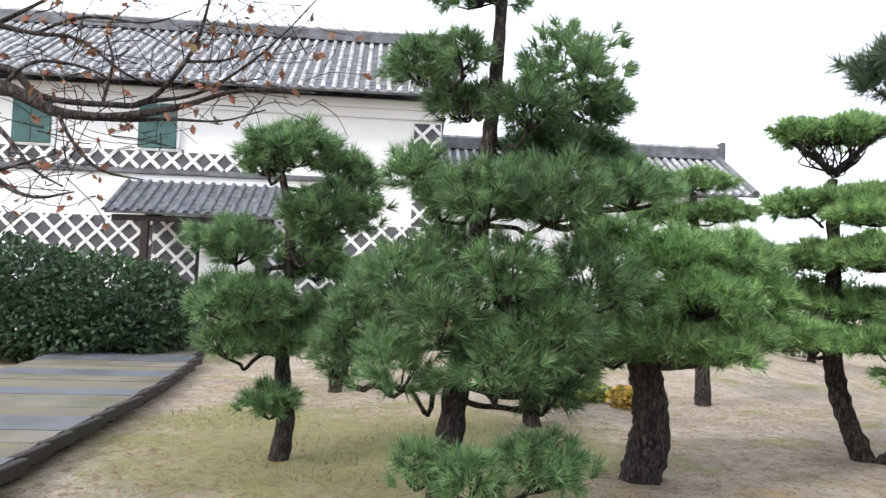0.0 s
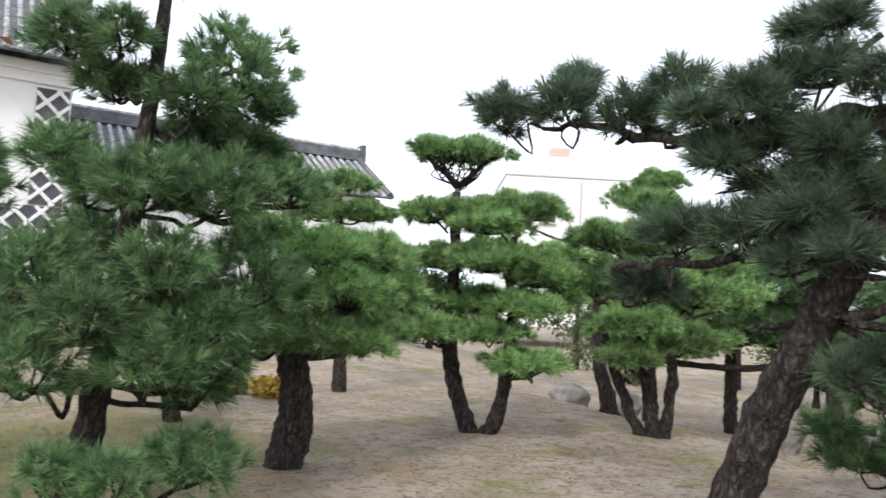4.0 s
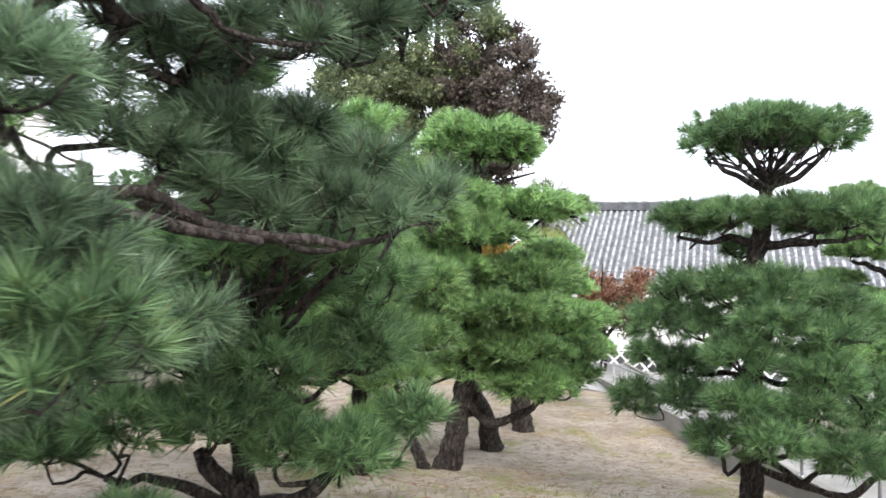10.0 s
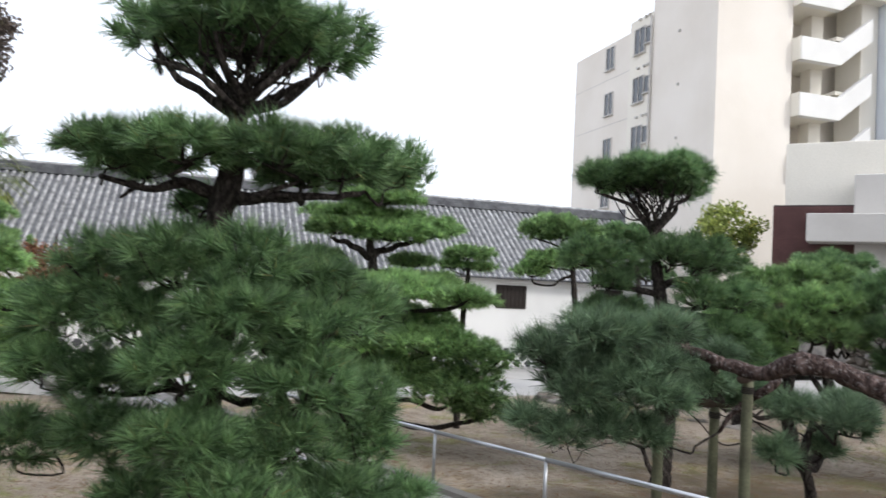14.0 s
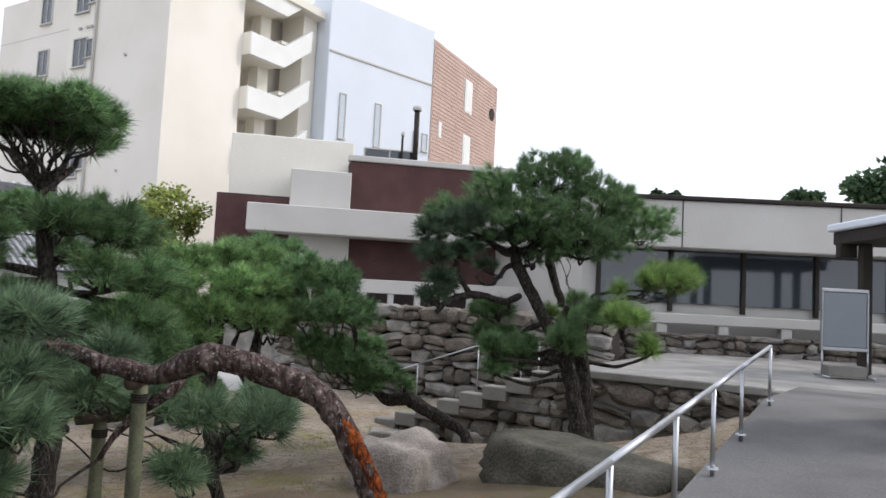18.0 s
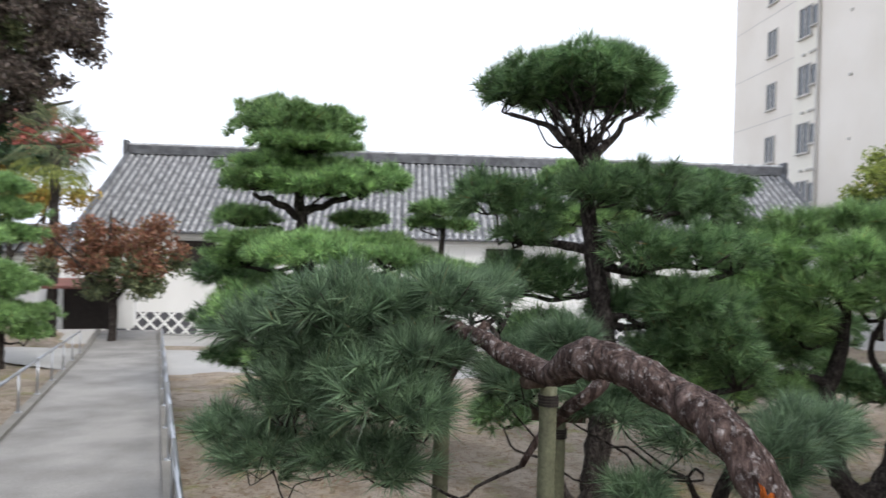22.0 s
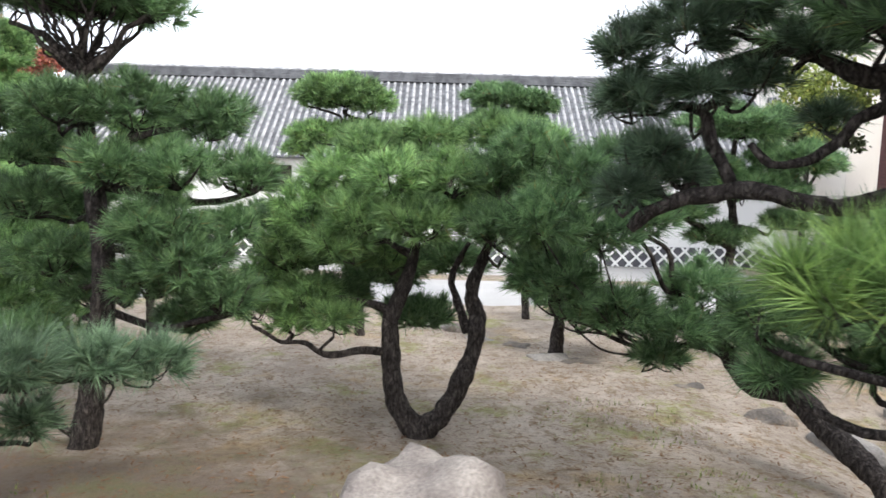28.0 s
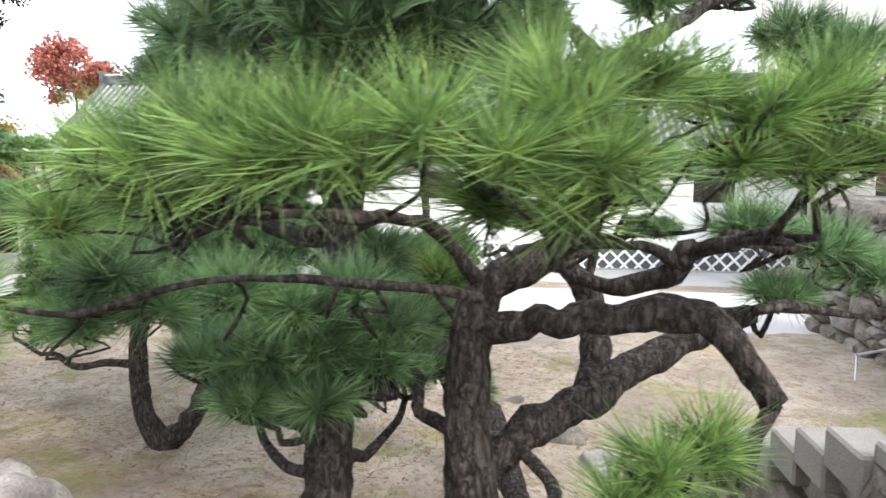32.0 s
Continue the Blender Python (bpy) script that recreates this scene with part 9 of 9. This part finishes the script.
def stone_wall(name, m, length, height, label, seed, top_line=None):
    """Rough stones fitted in uneven courses on a dark core; local x along the wall, -y the face."""
    e = thing(name, m, label, "stone wall", "", "structure")
    rng = random.Random(seed)
    z, k = 0.0, seed * 100
    meshes = []
    for i in range(9):
        bm = stone_mesh(seed * 10 + i, 0.5, 0.5, 0.5, 0.14, 2)
        me = bpy.data.meshes.new("stone")
        bm.to_mesh(me)
        bm.free()
        me.materials.append(STONE_A if i % 3 else STONE)
        meshes.append(me)
    while z < height - 0.08:
        h = rng.uniform(0.24, 0.56)
        h = min(h, height - z + 0.05)
        x = rng.uniform(-0.2, 0)
        while x < length:
            w = rng.choice((rng.uniform(0.2, 0.4), rng.uniform(0.4, 0.95)))
            lim = top_line(x + w / 2) if top_line else height
            if z < lim - 0.1:
                hh = min(h, lim - z)
                cut = rng.uniform(0.3, 0.7) if hh > 0.34 and rng.random() < 0.4 else 1.0
                for lo, hi in ((0.0, cut), (cut, 1.0)):
                    if hi - lo < 0.1:
                        continue
                    ob = new("stone", rng.choice(meshes))
                    ob.parent = e
                    tilt = rng.uniform(-0.3, 0.3) if hi - lo < 1 else rng.uniform(-0.16, 0.16)
                    grow = rng.uniform(0.98, 1.2)
                    ob.matrix_local = Matrix.Translation((x + w / 2, rng.uniform(-0.09, 0.03), z + hh * (lo + hi) / 2)) @ Matrix.Rotation(tilt, 4, "Y") @ Matrix.Rotation(rng.choice((0, math.pi)), 4, "Z") @ Matrix.Diagonal((w * grow, 0.5, hh * (hi - lo) * rng.uniform(1.0, 1.16), 1))
            x += w
        z += h * 0.96
    return e


STONE_MOSSY = material("mossy_dark_rock", (0.125, 0.11, 0.085), 0.95, 0.4, 2.2, 30, 1.0, second=(0.06, 0.058, 0.045))
STONE_A = material("brown_granite", (0.195, 0.165, 0.135), 0.92, 0.38, 2.6, 28, 1.0, second=(0.085, 0.075, 0.065))
terrace_wall = stone_wall("stone_wall", pose(8.2, -15.0, -1.45), 3.4, 1.5, "retaining wall of rough fitted stones under the terrace", 1)
box("core", 0, 3.35, -0.6, -0.12, -0.3, 1.5, DARK_WOOD, terrace_wall, 0)
tagged(box("terrace_coping", 8.0, 11.6, -15.35, -14.85, 0.05, 0.19, CONCRETE, None, 0.02), "pale concrete coping on the terrace wall", "coping", kind="structure")
stair_wall = stone_wall("stone_wall", pose(11.55, -15.05, -1.5), 4.0, 1.5, "stepped stone wall along the stairs", 2, lambda x: 1.5 - 0.37 * x)
back_wall = stone_wall("stone_wall", pose(11.9, -18.6, -1.5), 10.0, 2.6, "tall retaining wall of rough stones behind the stairs", 3)
box("core", 0, 9.5, -0.9, -0.15, -0.2, 2.55, DARK_WOOD, back_wall, 0)
low_wall = stone_wall("stone_wall", pose(14.5, -21.6, -0.4, 0, 0, -151), 16, 1.1, "low stone wall before the museum", 4)
stairs = thing("stairs", pose(11.6, -15.1, -1.46), "broad concrete steps down to the paving", "stairs", "", "structure")
for i in range(8):
    top = 1.6 - 0.185 * (i + 1)
    box("step", 0.5 * i, 0.5 * (i + 1) + 0.02, -2.6, 0.0, -0.2, top + 0.02, CONCRETE, stairs, 0.015)
    box("kerb_block", 0.5 * i - 0.02, 0.5 * (i + 1), 0.0, 0.32, top - 0.14, top + 0.13, KERB, stairs, 0.02)
handrail("handrail", [(13.16, -17.62, -0.88), (13.59, -17.62, -1.02), (14.71, -17.62, -1.03), (16.4, -17.62, -1.62), (18.2, -17.62, -2.25)], 1.30, "thin steel handrail beside the stairs")


def boulder(name, x, y, z, sx, sy, sz, mat, label, seed, turn=0.0, square=0.55):
    ob = part(name, stone_mesh(seed, sx, sy, sz, 0.14 if square < 0.7 else 0.07, 4, square), mat)
    ob.matrix_world = pose(x, y, z, 0, 0, turn)
    ob.data.shade_smooth()
    return tagged(ob, label, "rock", "garden rocks")


boulder("boulder", 11.3, -9.36, -0.86, 0.58, 0.52, 0.56, PALE_STONE, "pale weathered boulder half buried in the sand", 31)
boulder("boulder", 9.15, -9.55, -0.50, 1.25, 0.48, 0.38, STONE_MOSSY, "long low flat-topped block of mossy stone", 32, -25, 0.92)
boulder("boulder", 10.6, -11.6, -0.62, 0.4, 0.3, 0.2, STONE, "small flat stone beside the wall", 33)
for i in range(16):
    t = i / 15
    x, y = 21.5 - 8.0 * t + random.uniform(-0.2, 0.2), -8.6 - 6.2 * t ** 1.2 + random.uniform(-0.2, 0.2)
    boulder("edge_stone", x, y, -1.38, random.uniform(0.2, 0.4), random.uniform(0.18, 0.3), random.uniform(0.1, 0.2), STONE if i % 2 else STONE_A, "rough edging stone between sand and paving", 40 + i, random.uniform(0, 180))
for i, (x, y) in enumerate(((9.2, 11.3), (9.9, 10.6), (12.5, 9.0), (14.0, 8.2))):
    boulder("boulder", x, y, -0.4 if x < 10 else -0.9, 0.35, 0.3, 0.28, STONE, "grey garden stone at the back of the court", 70 + i)


# ---- crutches and torn wood of the old pine ----
def crutch(x, y, z, ax, label):
    g = float(ground_z(x, y))
    e = thing("tree_crutch", Matrix.Translation((x, y, g)), label, "tree crutch", "pine crutches")
    h = z - g
    tube("pole", [(0, 0, -0.15, 0.052), (0.005, 0.0, h * 0.5, 0.05), (0, 0, h, 0.048)], BAMBOO, e, 12, 0.12, 0.012, 3)
    v = Vector(ax)
    tube("crosspiece", [tuple(-v * 0.17 + Vector((0, 0, h + 0.03))) + (0.045,), tuple(Vector((0, 0, h + 0.03))) + (0.046,), tuple(v * 0.17 + Vector((0, 0, h + 0.03))) + (0.045,)], BAMBOO_DARK, e, 12, 0.1, 0.02, 5)
    bm = bmesh.new()
    for k in range(4):
        bmesh.ops.create_cone(bm, cap_ends=True, segments=12, radius1=0.058, radius2=0.058, depth=0.012, matrix=Matrix.Translation((0, 0, h - 0.06 - 0.016 * k)))
    part("rope_lashing", bm, DARK_WOOD, e)


BAMBOO_DARK = material("brown_pole", (0.085, 0.060, 0.045), 0.85, 0.3, 6, 60, 0.5)
crutch(10.78, -5.36, 0.66, (0.5, -0.85, 0), "straight wooden crutch under the old pine trunk")
crutch(11.34, -4.82, 0.78, (0.2, 1.0, 0), "mossy wooden crutch under the pine's outer bough")
crutch(11.50, -5.58, 0.30, (0.2, 1.0, 0), "short dark crutch beneath the old pine")
old_pine = next(o for o in scene.objects if o.get("label", "").startswith("old leaning pine"))
v, f = tube_arrays([(9.200, -6.050, -0.060, 0.060), (9.300, -6.000, 0.170, 0.062), (9.395, -5.950, 0.380, 0.058), (9.480, -5.900, 0.520, 0.052), (9.550, -5.860, 0.620, 0.036)], 12, 0.05, 0.12, 9)
torn = obj("torn_heartwood", v, f, TORN, None, True)
torn.parent = old_pine
torn.matrix_parent_inverse = old_pine.matrix_world.inverted()
tagged(torn, "bright orange torn heartwood")


# ---- signs, shelter, pillar, post ----
def notice_board():
    e = thing("notice_board", pose(7.15, -18.9, 0.15, 0, 0, 25), "grey notice board on a wheeled metal stand", "notice board")
    box("panel", -0.42, 0.42, -0.03, 0.03, 0.62, 1.72, SIGN_GREY, e, 0.02)
    for x in (-0.45, 0.42):
        box("side_frame", x, x + 0.03, -0.045, 0.045, 0.55, 1.78, STEEL, e, 0.01)
        rail_tube("leg", [(x, 0, 0.05), (x, 0, 0.62)], 0.018, STEEL, e)
        rail_tube("foot", [(x, -0.35, 0.04), (x, 0.35, 0.04)], 0.02, STEEL, e)
    box("top_frame", -0.45, 0.45, -0.045, 0.045, 1.72, 1.79, STEEL, e, 0.01)
    box("bottom_frame", -0.45, 0.45, -0.045, 0.045, 0.55, 0.62, STEEL, e, 0.01)
    box("ballast_box", -0.36, 0.36, -0.2, 0.2, 0.05, 0.26, KERB, e, 0.015)


notice_board()
shelter = thing("shelter", pose(5.9, -20.2, 0.15, 0, 0, -149 + 180), "dark steel canopy on slim black posts", "shelter")
box("roof", -3.5, 1.05, -1.6, 1.6, 3.15, 3.32, HALL_BLUE, shelter, 0.03, label="pale grey canopy roof")
box("fascia", -3.4, 0.95, -1.5, 1.5, 2.85, 3.14, DARK_WOOD, shelter, 0.02)
for x in (0.55, -2.6):
    for y in (-0.9, 0.9):
        box("post", x - 0.11, x + 0.11, y - 0.11, y + 0.11, 0, 2.85, DARK_WOOD, shelter, 0.015)
box("bracket", 0.6, 1.0, -1.3, -1.1, 2.55, 2.85, DARK_WOOD, shelter, 0.02)
pillar = thing("brick_pillar", pose(5.75, -10.3, 0.3), "dark red brick pillar at the path's edge", "pillar")
box("core", -0.62, 0.62, -0.3, 0.3, -0.4, 4.2, JOINT, pillar, 0.01)
brick_face(pillar, -0.62, 0.62, -0.302, -0.2, 4.2, BRICK_DARK, 0.22, 0.075)
side_bricks = brick_face(pillar, -0.3, 0.3, 0, -0.2, 4.2, BRICK_DARK, 0.22, 0.075)
side_bricks.matrix_local = Matrix.Translation((0.622, 0, 0)) @ Matrix.Rotation(math.pi / 2, 4, "Z")
end_bricks = brick_face(pillar, -0.62, 0.62, 0, -0.2, 4.2, BRICK_DARK, 0.22, 0.075)
end_bricks.matrix_local = Matrix.Translation((0, 0.302, 0)) @ Matrix.Rotation(math.pi, 4, "Z")
post = thing("marker_post", pose(6.35, -0.85, -0.1), "white marker post with a black and yellow band", "post")
rail_tube("post_body", [(0, 0, -0.1), (0, 0, 0.42)], 0.045, PLASTER, post, 14)
rail_tube("cap", [(0, 0, 0.42), (0, 0, 0.47)], 0.05, PLASTER, post, 14)
rail_tube("band", [(0, 0, 0.16), (0, 0, 0.26)], 0.047, DARK_WOOD, post, 14)
rail_tube("band", [(0, 0, 0.06), (0, 0, 0.15)], 0.047, LEAF_GOLD, post, 14)
gate = thing("small_gate", pose(29.6, 5.0, -1.46, 0, 0, -75), "small white gate with a reddish lean-to roof", "gate")
box("wall", -1.4, 1.4, 0.5, 1.6, 0, 2.1, PLASTER, gate, 0.02)
box("opening", -0.6, 0.9, 0.44, 0.52, 0, 1.35, DARK_WOOD, gate, 0.01)
box("lean_to_roof", -1.0, 1.3, -0.5, 0.5, 1.42, 1.52, material("rust_roof", (0.26, 0.12, 0.10), 0.7, 0.2, 2, 30, 0.2), gate, 0.02, Matrix.Translation((0, 0, 0)) @ Matrix.Rotation(0.18, 4, "X"))
lamp = thing("garden_lamp", pose(24.6, 6.9, -1.46), "slim garden lamp with a white glass head", "garden lamp")
rail_tube("pole", [(0, 0, 0), (0, 0, 2.3)], 0.03, DARK_WOOD, lamp)
box("head", -0.11, 0.11, -0.11, 0.11, 2.3, 2.62, PLASTER, lamp, 0.03)
box("cap", -0.15, 0.15, -0.15, 0.15, 2.62, 2.68, DARK_WOOD, lamp, 0.02)

white_block = thing("white_building", pose(24.718, 37.202, -0.2, 0, 0, -28.4), "white modern building with a brown rooftop box", "building")
box("wall", 0, 8.0, 0, 8, 0, 9.2, PLASTER, white_block, 0.03)
box("upper_wall", 1.6, 8.0, 0.6, 8, 9.2, 10.6, PLASTER, white_block, 0.03)
box("rooftop_box", 2.9, 4.1, 1.2, 2.4, 10.6, 11.3, BRICK_PINK, white_block, 0.03)
box("coping", -0.05, 8.05, -0.05, 8.05, 9.2, 9.32, FASCIA, white_block, 0.02)
window(white_block, 2.2, 6.4, 0.9, 0.7, -0.03)
for z in (3.2, 5.0):
    window(white_block, 5.4, z, 1.2, 0.9, -0.03)
box("pipe", 4.6, 4.7, -0.1, 0, 0, 9.0, FASCIA, white_block, 0.01)


# ---- litter, moss and small growth on the sand ----
def litter():
    rng = np.random.default_rng(8)
    n = 52000
    x, y = rng.uniform(-4, 19, n), rng.uniform(-14.5, 13, n)
    keep = ~((x < 7.9) & (y < 0.7)) & ~((x > 3) & (x < 7.9) & (y < 0.7))
    s = (x - 7.772) * 0.951 + (y + 3.612) * 0.308
    c = -(x - 7.772) * 0.308 + (y + 3.612) * 0.951
    keep &= ~((c > -0.9) & (c < 1.15) & (s > -2))
    keep &= ~((y < -14) & (x > 8))
    x, y = x[keep], y[keep]
    n = len(x)
    z = ground_z(x, y) + 0.012
    bump = np.array([noise.noise(Vector((a * 0.7, b * 0.7, 3.1))) * 0.035 + noise.noise(Vector((a * 2.6, b * 2.6, 9.7))) * 0.014 for a, b in zip(x, y)])
    z = z + bump
    a = rng.random(n) * 6.283
    l, w = rng.uniform(0.012, 0.05, n), rng.uniform(0.004, 0.012, n)
    d, q = np.column_stack([np.cos(a), np.sin(a), rng.normal(0, 0.12, n)]), np.column_stack([-np.sin(a), np.cos(a), rng.normal(0, 0.15, n)])
    p = np.column_stack([x, y, z])
    v = np.stack([p - d * l[:, None], p + q * w[:, None], p + d * l[:, None], p - q * w[:, None]], 1).reshape(-1, 3)
    i = np.arange(n)[:, None] * 4
    f = np.hstack([i, i + 1, i + 2, i + 3]).tolist()
    tagged(obj("litter", v, f, material("dead_leaf", (0.20, 0.115, 0.06), 0.9, 0.4, 5, 60, 0), None), "scattered dry needles and leaf fragments on the sand", "litter", kind="stuff")


litter()


def grass_tufts():
    rng = np.random.default_rng(9)
    v, f = [], []
    spots = [(11.9, -10.3, 0.45, 60), (12.6, -10.9, 0.35, 40), (12.0, -8.9, 0.5, 60), (-0.7, 7.6, 1.1, 260), (0.4, 8.6, 1.0, 200), (-2.4, 9.5, 0.9, 200), (3.4, 12.4, 1.2, 220), (6.0, 2.0, 0.8, 200), (7.8, 1.8, 0.9, 200), (10.5, 1.2, 0.9, 180), (11.2, -4.6, 0.6, 140), (11.6, -6.2, 0.7, 140), (12.6, -11.8, 0.5, 80), (14.6, -11.4, 0.9, 160)]
    for x, y, r, n in spots:
        for k in range(n):
            a, q = rng.random() * 6.283, r * math.sqrt(rng.random())
            px, py = x + math.cos(a) * q, y + math.sin(a) * q
            pz = float(ground_z(px, py)) + noise.noise(Vector((px * 0.7, py * 0.7, 3.1))) * 0.035
            for b in range(3):
                t, h = rng.random() * 6.283, rng.uniform(0.02, 0.055)
                dx, dy = math.cos(t), math.sin(t)
                m = len(v)
                v += [(px - dy * 0.004, py + dx * 0.004, pz - 0.01), (px + dy * 0.004, py - dx * 0.004, pz - 0.01), (px + dx * h * 0.6, py + dy * h * 0.6, pz + h)]
                f.append((m, m + 1, m + 2))
    tagged(obj("grass", v, f, LEAF_LIME_GREEN, None), "short sparse grass and moss on the sand", "grass", kind="stuff")


LEAF_LIME_GREEN = leaf_material("grass_blade", (0.20, 0.25, 0.07), (0.30, 0.26, 0.10))
grass_tufts()
